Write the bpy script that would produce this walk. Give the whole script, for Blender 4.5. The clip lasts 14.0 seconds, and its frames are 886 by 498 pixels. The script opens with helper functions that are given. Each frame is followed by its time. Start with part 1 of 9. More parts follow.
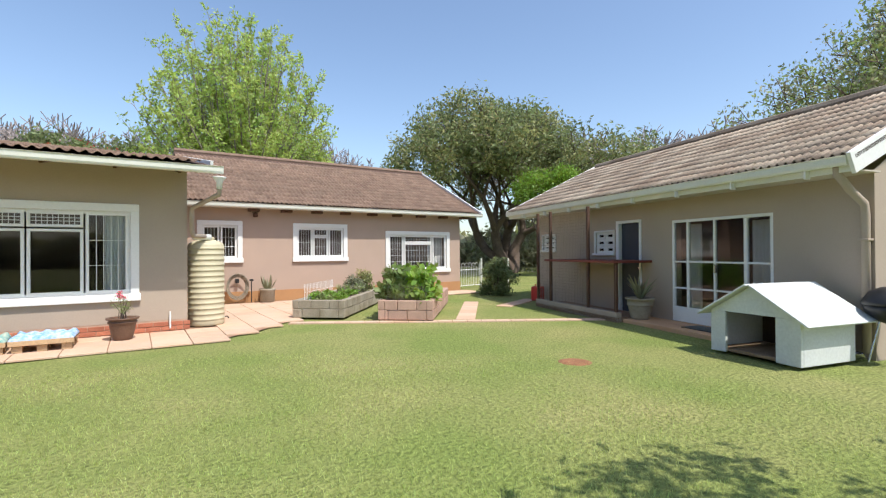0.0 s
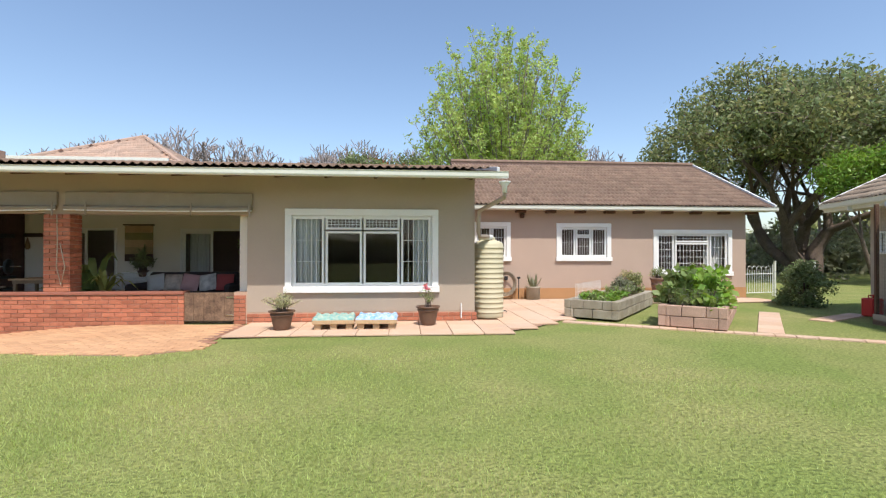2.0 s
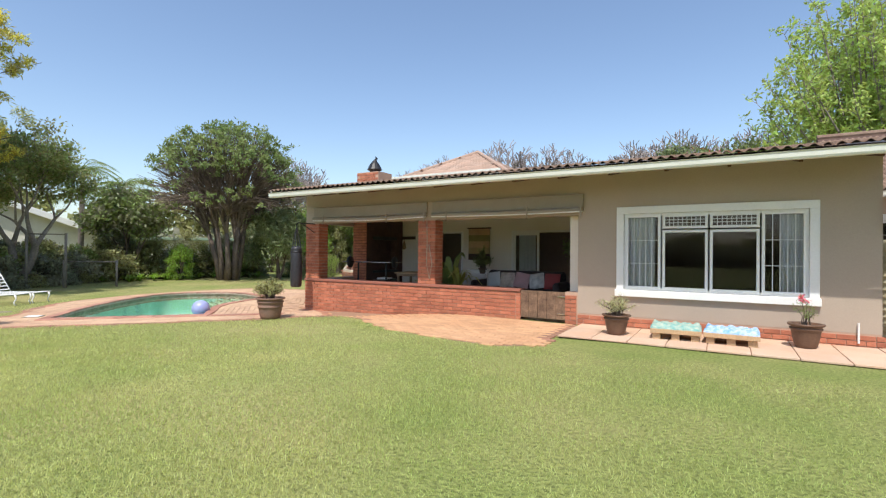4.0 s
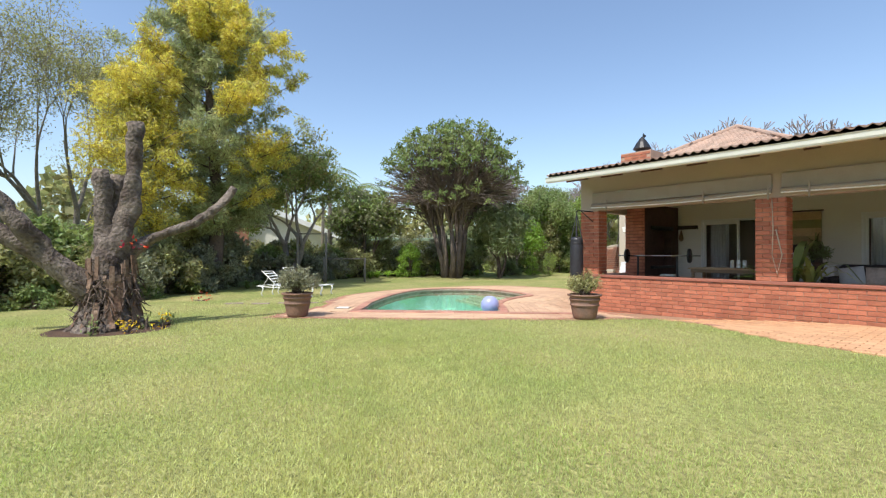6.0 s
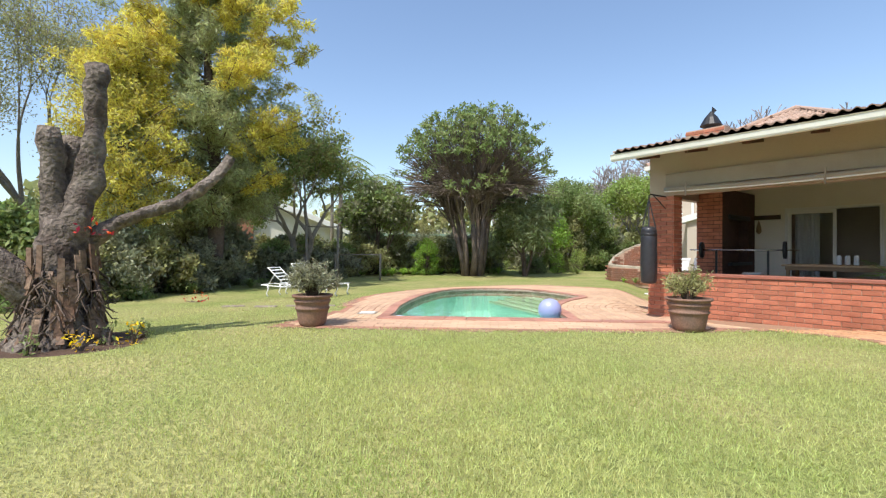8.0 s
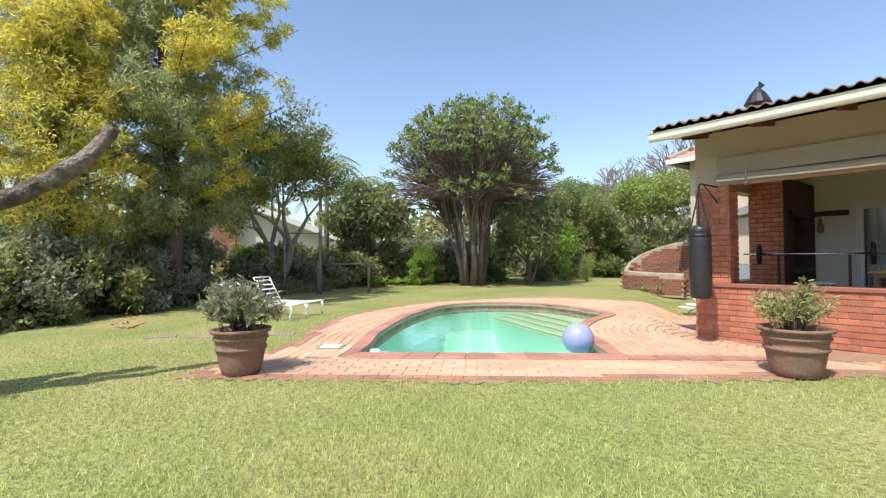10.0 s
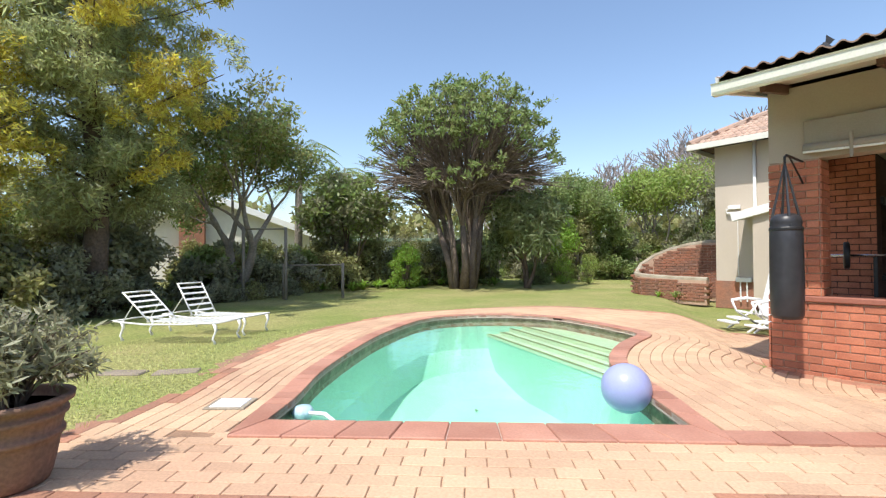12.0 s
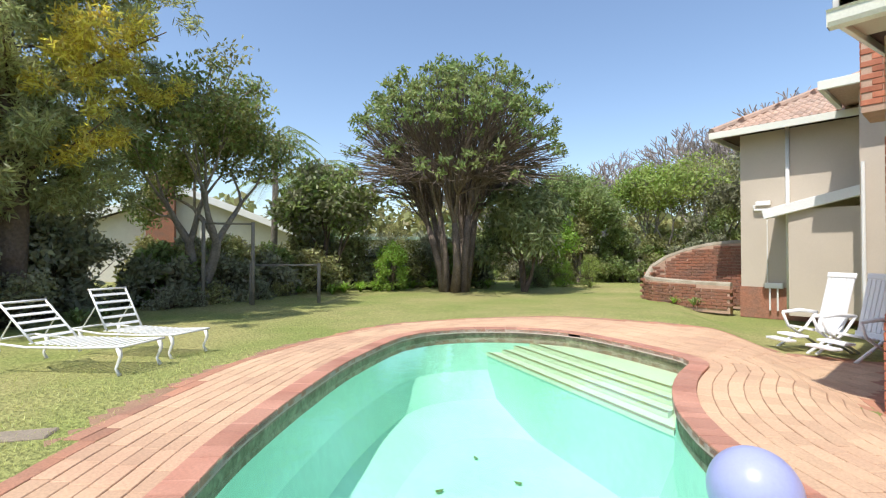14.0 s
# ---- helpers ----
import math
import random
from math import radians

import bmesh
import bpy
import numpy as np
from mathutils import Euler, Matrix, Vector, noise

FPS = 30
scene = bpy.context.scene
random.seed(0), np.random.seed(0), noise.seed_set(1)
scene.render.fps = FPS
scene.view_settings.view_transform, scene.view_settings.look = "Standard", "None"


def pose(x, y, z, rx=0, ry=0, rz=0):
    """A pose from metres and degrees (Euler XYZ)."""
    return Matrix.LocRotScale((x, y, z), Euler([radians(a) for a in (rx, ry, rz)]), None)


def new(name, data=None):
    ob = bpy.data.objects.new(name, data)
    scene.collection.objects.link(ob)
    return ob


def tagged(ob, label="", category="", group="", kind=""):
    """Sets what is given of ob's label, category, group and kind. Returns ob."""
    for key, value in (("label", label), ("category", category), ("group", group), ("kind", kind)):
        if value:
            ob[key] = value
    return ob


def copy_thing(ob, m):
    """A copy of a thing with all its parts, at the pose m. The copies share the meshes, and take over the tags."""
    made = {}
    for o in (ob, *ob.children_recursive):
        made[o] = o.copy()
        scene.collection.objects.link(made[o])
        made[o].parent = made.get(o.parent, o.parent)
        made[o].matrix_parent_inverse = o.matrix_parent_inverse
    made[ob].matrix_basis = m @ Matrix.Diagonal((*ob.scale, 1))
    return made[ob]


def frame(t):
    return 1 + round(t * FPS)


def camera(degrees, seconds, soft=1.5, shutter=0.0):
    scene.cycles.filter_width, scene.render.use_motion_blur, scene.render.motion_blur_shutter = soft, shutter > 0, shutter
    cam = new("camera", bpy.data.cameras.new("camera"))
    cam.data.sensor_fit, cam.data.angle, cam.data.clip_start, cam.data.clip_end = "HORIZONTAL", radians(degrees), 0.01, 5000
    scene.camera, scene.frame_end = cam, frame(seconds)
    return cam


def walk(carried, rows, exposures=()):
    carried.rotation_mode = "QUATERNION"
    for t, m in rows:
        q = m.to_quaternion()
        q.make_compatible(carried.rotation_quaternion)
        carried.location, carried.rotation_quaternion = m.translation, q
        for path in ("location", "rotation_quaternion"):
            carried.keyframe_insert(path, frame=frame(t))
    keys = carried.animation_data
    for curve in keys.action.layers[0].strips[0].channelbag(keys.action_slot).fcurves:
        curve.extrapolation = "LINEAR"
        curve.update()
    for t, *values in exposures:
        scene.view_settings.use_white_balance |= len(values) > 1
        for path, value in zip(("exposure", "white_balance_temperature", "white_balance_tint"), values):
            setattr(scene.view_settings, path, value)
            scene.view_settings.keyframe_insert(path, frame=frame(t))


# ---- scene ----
import itertools

cam = camera(85.7, 14.0, soft=1.25)
ROWS = [
    (0, 0.192, 0.001, 1.400, 90.29, 0.39, -32.82),
    (0.5, 0.042, 0.058, 1.398, 90.31, 0.30, -26.43),
    (1, -0.108, 0.115, 1.396, 90.35, 0.23, -19.61),
    (1.5, -0.259, 0.172, 1.394, 90.41, 0.10, -12.67),
    (2, -0.409, 0.229, 1.393, 90.37, -0.06, -4.47),
    (2.5, -0.560, 0.286, 1.391, 90.28, -0.23, 4.02),
    (3, -0.710, 0.344, 1.389, 90.24, -0.33, 12.52),
    (3.5, -0.860, 0.402, 1.387, 90.28, -0.42, 21.49),
    (4, -1.011, 0.459, 1.385, 90.32, -0.52, 30.67),
    (6.5, -4.868, -0.114, 1.082, 90.44, 0.02, 51.51),
    (7, -5.291, 0.090, 1.064, 90.33, -0.05, 51.28),
    (7.5, -5.709, 0.332, 1.047, 90.30, -0.10, 51.23),
    (8, -6.123, 0.606, 1.029, 90.19, -0.19, 51.29),
    (10.5, -8.044, 2.358, 1.082, 91.09, 0.77, 51.13),
    (11, -8.461, 2.744, 1.085, 90.99, 0.69, 50.81),
    (11.5, -8.858, 3.116, 1.087, 90.93, 0.57, 50.49),
    (12, -9.236, 3.463, 1.090, 90.87, 0.46, 50.17),
    (12.5, -9.589, 3.781, 1.093, 90.77, 0.38, 49.68),
    (13, -9.918, 4.063, 1.096, 90.76, 0.20, 49.64),
    (13.5, -10.222, 4.302, 1.098, 90.76, 0.16, 49.34),
    (14, -10.495, 4.490, 1.101, 90.83, 0.03, 48.86),
]
walk(cam, [(t, pose(x, y, z, pitch, roll, yaw)) for t, x, y, z, pitch, roll, yaw in ROWS],
     [(0, 0.55), (1.5, 0.50), (2.5, 0.44), (4, 0.44), (6.5, 0.56), (8, 0.60), (10.5, 0.65), (12, 0.65), (13, 0.59), (14, 0.57)])
# ---------------------------------------------------------------- sky, sun, exposure
SUN_DIR = Vector((0.15, -0.55, 1.0)).normalized()
world = bpy.data.worlds.new("sky")
scene.world = world
world.use_nodes = True
_n, _l = world.node_tree.nodes, world.node_tree.links
_sky = _n.new("ShaderNodeTexSky")
_sky.sky_type = "NISHITA"
_sky.sun_disc = False
_sky.sun_elevation = math.asin(SUN_DIR.z)
_sky.sun_rotation = math.atan2(SUN_DIR.x, SUN_DIR.y)
_sky.air_density, _sky.dust_density, _sky.ozone_density = 1.0, 1.2, 1.6
_n["Background"].inputs[1].default_value = 0.15
_l.new(_sky.outputs[0], _n["Background"].inputs[0])
sun = new("sun", bpy.data.lights.new("sun", "SUN"))
sun.data.energy, sun.data.angle, sun.data.color = 3.55, radians(0.6), (1.0, 0.95, 0.88)
sun.rotation_mode = "QUATERNION"
sun.rotation_quaternion = SUN_DIR.to_track_quat("Z", "Y")


# ---------------------------------------------------------------- materials
def mat(name, base, rough=0.8, var=0.12, scale=4.0, fine=60.0, bump=0.15, dist=0.01, metal=0.0, second=None, amount=0.5,
        island=0.0, per_object=0.0, spec=0.4, coat=0.0, hue=0.0):
    """Base colour with variation at two scales, a second colour in patches, and fine relief."""
    m = bpy.data.materials.new(name)
    m.use_nodes = True
    t = m.node_tree
    n, l = t.nodes, t.links
    b = n["Principled BSDF"]
    b.inputs["Roughness"].default_value = rough
    b.inputs["Metallic"].default_value = metal
    b.inputs["Specular IOR Level"].default_value = spec
    b.inputs["Coat Weight"].default_value = coat
    co = n.new("ShaderNodeTexCoord")
    big = n.new("ShaderNodeTexNoise")
    big.inputs["Scale"].default_value, big.inputs["Detail"].default_value = scale, 5
    small = n.new("ShaderNodeTexNoise")
    small.inputs["Scale"].default_value, small.inputs["Detail"].default_value = fine, 4
    geo = n.new("ShaderNodeNewGeometry")
    l.new(geo.outputs["Position"], big.inputs["Vector"])
    l.new(geo.outputs["Position"], small.inputs["Vector"])
    ramp = n.new("ShaderNodeValToRGB")
    ramp.color_ramp.elements[0].position, ramp.color_ramp.elements[1].position = 0.35, 0.68
    other = second or tuple(c * (1 - var) for c in base)
    ramp.color_ramp.elements[0].color = (*base, 1)
    mixed = tuple(a + (b2 - a) * amount for a, b2 in zip(base, other)) if second else other
    ramp.color_ramp.elements[1].color = (*mixed, 1)
    l.new(big.outputs["Fac"], ramp.inputs[0])
    mul = n.new("ShaderNodeHueSaturation")
    l.new(ramp.outputs[0], mul.inputs["Color"])
    val = n.new("ShaderNodeMapRange")
    val.inputs["From Min"].default_value, val.inputs["From Max"].default_value = 0.3, 0.7
    val.inputs["To Min"].default_value, val.inputs["To Max"].default_value = 1 - var, 1 + var
    l.new(small.outputs["Fac"], val.inputs["Value"])
    out = val.outputs[0]
    for kind, amt in (("island", island), ("object", per_object)):
        if amt:
            src = geo.outputs["Random Per Island"] if kind == "island" else n.new("ShaderNodeObjectInfo").outputs["Random"]
            r = n.new("ShaderNodeMapRange")
            r.inputs["To Min"].default_value, r.inputs["To Max"].default_value = 1 - amt, 1 + amt
            l.new(src, r.inputs["Value"])
            p = n.new("ShaderNodeMath")
            p.operation = "MULTIPLY"
            l.new(out, p.inputs[0])
            l.new(r.outputs[0], p.inputs[1])
            out = p.outputs[0]
            if hue:
                h = n.new("ShaderNodeMapRange")
                h.inputs["To Min"].default_value, h.inputs["To Max"].default_value = 0.5 - hue, 0.5 + hue
                l.new(src, h.inputs["Value"])
                l.new(h.outputs[0], mul.inputs["Hue"])
    l.new(out, mul.inputs["Value"])
    l.new(mul.outputs[0], b.inputs["Base Color"])
    bm = n.new("ShaderNodeBump")
    bm.inputs["Strength"].default_value, bm.inputs["Distance"].default_value = bump, dist
    l.new(small.outputs["Fac"], bm.inputs["Height"])
    l.new(bm.outputs[0], b.inputs["Normal"])
    return m


def leaf_mat(name, base, second, trans=0.35, island=0.35, rough=0.5, hue=0.02):
    m = mat(name, base, rough=rough, var=0.1, scale=0.7, fine=6, bump=0.0, second=second, amount=1.0, island=island, hue=hue, spec=0.3)
    n, l = m.node_tree.nodes, m.node_tree.links
    b = n["Principled BSDF"]
    src = b.inputs["Base Color"].links[0].from_socket
    tr = n.new("ShaderNodeBsdfTranslucent")
    br = n.new("ShaderNodeHueSaturation")
    br.inputs["Value"].default_value, br.inputs["Saturation"].default_value = 1.6, 1.15
    l.new(src, br.inputs["Color"])
    l.new(br.outputs[0], tr.inputs["Color"])
    mx = n.new("ShaderNodeMixShader")
    mx.inputs[0].default_value = trans
    l.new(b.outputs[0], mx.inputs[1])
    l.new(tr.outputs[0], mx.inputs[2])
    l.new(mx.outputs[0], n["Material Output"].inputs[0])
    return m


def drier_towards_pool(m):
    """The open lawn by the pool is drier and paler than that by the house."""
    n, l = m.node_tree.nodes, m.node_tree.links
    link = n["Principled BSDF"].inputs["Base Color"].links[0]
    src = link.from_socket
    xyz, rng, tone = n.new("ShaderNodeSeparateXYZ"), n.new("ShaderNodeMapRange"), n.new("ShaderNodeMixRGB")
    l.new(n.new("ShaderNodeNewGeometry").outputs["Position"], xyz.inputs[0])
    l.new(xyz.outputs[0], rng.inputs["Value"])
    for name, value in (("From Min", -2.0), ("From Max", -6.0), ("To Min", 0.0), ("To Max", 1.0)):
        rng.inputs[name].default_value = value
    tone.blend_type = "MULTIPLY"
    tone.inputs[2].default_value = (1.22, 1.13, 1.27, 1)
    l.new(rng.outputs[0], tone.inputs[0])
    for to in [k.to_socket for k in src.links]:
        l.new(tone.outputs[0], to)
    l.new(src, tone.inputs[1])


def clear_mat(name, tint, ior=1.45, rough=0.0, ripple=0.0, scale=6.0, gloss=1.0):
    """A thin clear sheet: see-through, with a mirror's gloss by the Fresnel law."""
    m = bpy.data.materials.new(name)
    m.use_nodes = True
    n, l = m.node_tree.nodes, m.node_tree.links
    n.remove(n["Principled BSDF"])
    a, g, f, mx = n.new("ShaderNodeBsdfTransparent"), n.new("ShaderNodeBsdfGlossy"), n.new("ShaderNodeFresnel"), n.new("ShaderNodeMixShader")
    a.inputs[0].default_value = (*tint, 1)
    g.inputs["Roughness"].default_value = rough
    g.inputs["Color"].default_value = (gloss, gloss, gloss, 1)
    f.inputs[0].default_value = ior
    l.new(f.outputs[0], mx.inputs[0])
    l.new(a.outputs[0], mx.inputs[1])
    l.new(g.outputs[0], mx.inputs[2])
    l.new(mx.outputs[0], n["Material Output"].inputs[0])
    if ripple:
        tx, bp = n.new("ShaderNodeTexNoise"), n.new("ShaderNodeBump")
        tx.inputs["Scale"].default_value, tx.inputs["Detail"].default_value = scale, 3
        bp.inputs["Strength"].default_value, bp.inputs["Distance"].default_value = ripple, 0.02
        ge = n.new("ShaderNodeNewGeometry")
        l.new(ge.outputs["Position"], tx.inputs["Vector"])
        l.new(tx.outputs["Fac"], bp.inputs["Height"])
        l.new(bp.outputs[0], g.inputs["Normal"])
        l.new(bp.outputs[0], f.inputs["Normal"])
    return m


M_PLASTER_PALE = mat("pale_taupe_plaster", (0.54, 0.47, 0.39), 0.9, var=0.05, scale=1.3, fine=90, bump=0.12, dist=0.004)
M_PLASTER = mat("taupe_plaster", (0.425, 0.35, 0.28), 0.9, var=0.05, scale=1.3, fine=90, bump=0.12, dist=0.004)
M_PLASTER_PINK = mat("rosy_taupe_plaster", (0.46, 0.345, 0.275), 0.9, var=0.06, scale=1.1, fine=80, bump=0.12, dist=0.004)
M_WHITE = mat("white_paint", (0.80, 0.80, 0.78), 0.55, var=0.03, scale=3, fine=40, bump=0.05, dist=0.002)
# kennel white, greyed and blued to carry the shade it stands in
M_KENNEL = mat("shaded_white_board_paint", (0.64, 0.67, 0.67), 0.75, var=0.06, scale=2.5, fine=30, bump=0.12, dist=0.003)
M_INNER = mat("inner_wall_paint", (0.78, 0.74, 0.66), 0.85, var=0.04, scale=1.5, bump=0.05)
M_BRICK = mat("red_brick", (0.50, 0.19, 0.11), 0.85, var=0.16, scale=6, fine=70, bump=0.4, dist=0.004, second=(0.36, 0.12, 0.07), amount=0.7, per_object=0.2, island=0.12)
M_MORTAR = mat("mortar", (0.50, 0.34, 0.25), 0.95, var=0.12, scale=5, fine=90, bump=0.4)
M_RUSTIC = mat("weathered_red_brick", (0.36, 0.15, 0.09), 0.9, var=0.25, scale=3, fine=50, bump=0.5, second=(0.25, 0.14, 0.10), amount=1, island=0.3)
M_LEDGE = mat("polished_red_ledge", (0.33, 0.13, 0.09), 0.55, var=0.1, scale=4, bump=0.05)
M_PAVER = mat("clay_paver", (0.60, 0.41, 0.265), 0.85, var=0.12, scale=0.9, fine=60, bump=0.3, dist=0.004, second=(0.49, 0.31, 0.205), amount=1.0, per_object=0.1, island=0.1)
M_PAVER_DARK = mat("dark_edge_paver", (0.42, 0.20, 0.125), 0.9, var=0.15, scale=1.5, fine=60, bump=0.3, second=(0.30, 0.17, 0.12), amount=1, per_object=0.14, island=0.14)
M_PAVE_BASE = mat("paving_joint_sand", (0.34, 0.21, 0.135), 0.95, var=0.2, fine=90, bump=0.3)
M_COPING = mat("red_coping_tile", (0.39, 0.18, 0.125), 0.6, var=0.1, scale=2.5, fine=60, bump=0.15, second=(0.47, 0.245, 0.175), amount=1, per_object=0.12)
M_GROUT = mat("pale_grout", (0.55, 0.42, 0.36), 0.9, var=0.1)
M_APRON = mat("orange_brick_apron", (0.60, 0.355, 0.20), 0.9, var=0.1, scale=1.1, fine=60, bump=0.3, second=(0.53, 0.30, 0.165), amount=1, per_object=0.1, island=0.12)
M_SLAB = mat("buff_paving_slab", (0.58, 0.42, 0.31), 0.85, var=0.07, scale=1.4, fine=50, bump=0.2, second=(0.58, 0.38, 0.26), amount=1, per_object=0.08)
M_TILE_BROWN = mat("brown_roof_tile", (0.17, 0.108, 0.078), 0.85, var=0.2, scale=5.0, fine=45, bump=0.3, second=(0.21, 0.145, 0.105), amount=1, island=0.14, per_object=0.14)
M_TILE_GREY = mat("lichened_concrete_tile", (0.27, 0.20, 0.145), 0.95, var=0.25, scale=1.6, fine=30, bump=0.5, second=(0.40, 0.33, 0.25), amount=1, island=0.18, per_object=0.18)
M_TILE_TERRA = mat("terracotta_roof_tile", (0.42, 0.285, 0.215), 0.8, var=0.15, scale=1.5, fine=30, bump=0.3, second=(0.36, 0.265, 0.21), amount=1, island=0.14, per_object=0.1)
M_ROOFUNDER = mat("dark_roof_underside", (0.10, 0.06, 0.045), 0.9)
M_SOFFIT = mat("soffit_board", (0.55, 0.50, 0.42), 0.8, var=0.05)
M_RAFTER = mat("stained_rafter_timber", (0.11, 0.055, 0.035), 0.7, var=0.15, fine=40)
M_GUTTER = mat("cream_gutter", (0.72, 0.72, 0.64), 0.5, var=0.05, scale=2, bump=0.03)
M_TANK = mat("beige_tank_plastic", (0.55, 0.50, 0.345), 0.55, var=0.06, scale=2, bump=0.03)
M_BLOCK = mat("grey_concrete_block", (0.36, 0.32, 0.25), 0.95, var=0.2, scale=3, fine=60, bump=0.5, second=(0.26, 0.22, 0.16), amount=1, per_object=0.12)
M_BLOCK_PINK = mat("pinkish_cement_block", (0.50, 0.33, 0.26), 0.95, var=0.14, scale=3, fine=60, bump=0.4, per_object=0.1)
M_SOIL = mat("garden_soil", (0.10, 0.06, 0.04), 1.0, var=0.3, scale=8, fine=60, bump=0.8)
M_TERRACOTTA = mat("weathered_clay_pot", (0.27, 0.15, 0.105), 0.85, var=0.2, scale=5, fine=50, bump=0.3, second=(0.20, 0.13, 0.10), amount=1)
M_POT_BROWN = mat("brown_glazed_pot", (0.15, 0.085, 0.055), 0.5, var=0.2, scale=7, bump=0.2)
M_WOOD = mat("weathered_timber", (0.30, 0.20, 0.12), 0.85, var=0.2, scale=3, fine=50, bump=0.3)
M_PALLET = mat("pale_pallet_timber", (0.55, 0.38, 0.22), 0.85, var=0.15, scale=4, fine=50, bump=0.3, per_object=0.1)
M_DARKWOOD = mat("dark_timber", (0.07, 0.04, 0.03), 0.6, var=0.2)
M_POST = mat("grey_timber_post", (0.26, 0.23, 0.19), 0.95, var=0.2, fine=40, bump=0.3)
M_VINYL = mat("black_vinyl", (0.035, 0.035, 0.04), 0.38, var=0.15, scale=6, fine=14, bump=0.35, dist=0.01)
M_BLACK = mat("black_metal", (0.02, 0.02, 0.022), 0.45, var=0.1)
M_STEEL = mat("bright_steel", (0.6, 0.6, 0.6), 0.25, metal=1.0, var=0.03)
M_BALL = mat("pearly_blue_vinyl", (0.34, 0.37, 0.62), 0.32, var=0.03, scale=3, bump=0.02, coat=0.15)
M_PLASTIC = mat("white_plastic", (0.82, 0.82, 0.82), 0.4, var=0.02, bump=0.02)
M_METALWHITE = mat("white_enamelled_metal", (0.82, 0.82, 0.80), 0.45, var=0.03, bump=0.02)
M_CANVAS = mat("taupe_canvas_blind", (0.33, 0.29, 0.24), 0.9, var=0.08, scale=5, fine=120, bump=0.2)
M_CURTAIN = mat("pale_curtain", (0.80, 0.82, 0.82), 0.9, var=0.04)
M_ROPE = mat("sisal_rope", (0.55, 0.47, 0.36), 0.9)
# dark brown puts the dimness of the rooms behind glass into the wall colour
M_DARK = mat("dim_room_brown", (0.22, 0.165, 0.14), 0.85, var=0.08)
M_FLOOR = mat("interior_floor_tile", (0.40, 0.27, 0.19), 0.5, var=0.1)
M_POOL = mat("pool_plaster", (0.55, 0.78, 0.70), 0.7, var=0.05, scale=0.8, fine=14, bump=0.1, second=(0.47, 0.72, 0.62), amount=1)
M_POOLSTEP = mat("pale_step_plaster", (0.80, 0.78, 0.62), 0.7, var=0.08, scale=1.5)
M_STEPEDGE = mat("brown_step_edge", (0.35, 0.30, 0.16), 0.7)
M_WATERLINE = mat("stained_waterline_band", (0.17, 0.125, 0.085), 0.8, var=0.3, scale=6, fine=30, second=(0.32, 0.27, 0.20), amount=1)
M_RED = mat("red_enamel", (0.5, 0.03, 0.03), 0.4)
M_BARK_PALE = mat("pale_dead_bark", (0.23, 0.19, 0.155), 0.95, var=0.4, scale=3.5, fine=22, bump=1.0, dist=0.06, second=(0.07, 0.05, 0.04), amount=1)
M_BARK = mat("brown_bark", (0.15, 0.11, 0.085), 0.95, var=0.3, scale=3, fine=18, bump=0.8, dist=0.03)
M_BARK_LIGHT = mat("grey_bark", (0.30, 0.26, 0.22), 0.95, var=0.25, scale=3, fine=20, bump=0.6, dist=0.02)
M_BARK_WARM = mat("brown_grey_bark", (0.20, 0.155, 0.125), 0.95, var=0.3, scale=3, fine=20, bump=0.6, dist=0.02)
M_TWIG = mat("bare_grey_twig", (0.36, 0.31, 0.29), 0.95, var=0.2)
M_STONE = mat("stepping_stone", (0.30, 0.25, 0.19), 0.95, var=0.2, bump=0.4)
M_HOUSEWALL = mat("pale_neighbour_wall", (0.66, 0.64, 0.58), 0.9, var=0.06)
M_GLASS = clear_mat("window_glass", (0.86, 0.86, 0.86), 1.36)
M_WATER = clear_mat("pool_water", (0.66, 0.93, 0.84), 1.33, 0.0, 0.25, 5.0)

L_GREEN = leaf_mat("fresh_leaf", (0.25, 0.33, 0.09), (0.33, 0.38, 0.12))
L_DARK = leaf_mat("dark_leaf", (0.15, 0.185, 0.085), (0.23, 0.26, 0.12), 0.35)
L_MID = leaf_mat("mid_leaf", (0.18, 0.24, 0.09), (0.27, 0.31, 0.12), 0.35)
L_YELLOW = leaf_mat("golden_conifer_leaf", (0.58, 0.50, 0.14), (0.47, 0.44, 0.13), 0.45)
L_CONIFER = leaf_mat("conifer_leaf", (0.30, 0.33, 0.18), (0.39, 0.40, 0.21), 0.5)
L_OLIVE = leaf_mat("olive_leaf", (0.26, 0.27, 0.12), (0.36, 0.34, 0.16), 0.35)
L_GREY = leaf_mat("grey_green_leaf", (0.22, 0.235, 0.145), (0.31, 0.30, 0.20), 0.3)
L_LIME = leaf_mat("lime_leaf", (0.26, 0.37, 0.08), (0.20, 0.30, 0.07), 0.4)
L_YELLEAF = leaf_mat("yellow_green_palm_leaf", (0.42, 0.40, 0.14), (0.34, 0.36, 0.12), 0.4)
L_PALE = leaf_mat("pale_wispy_leaf", (0.50, 0.48, 0.30), (0.42, 0.42, 0.24), 0.4)
L_SPRING = leaf_mat("spring_leaf", (0.34, 0.43, 0.13), (0.42, 0.48, 0.17), 0.45)
L_RED = leaf_mat("red_petal", (0.55, 0.03, 0.03), (0.6, 0.08, 0.06), 0.3)
L_PINK = leaf_mat("pink_petal", (0.7, 0.14, 0.22), (0.75, 0.25, 0.3), 0.3)
L_YEL = leaf_mat("yellow_petal", (0.75, 0.5, 0.03), (0.8, 0.55, 0.05), 0.3)


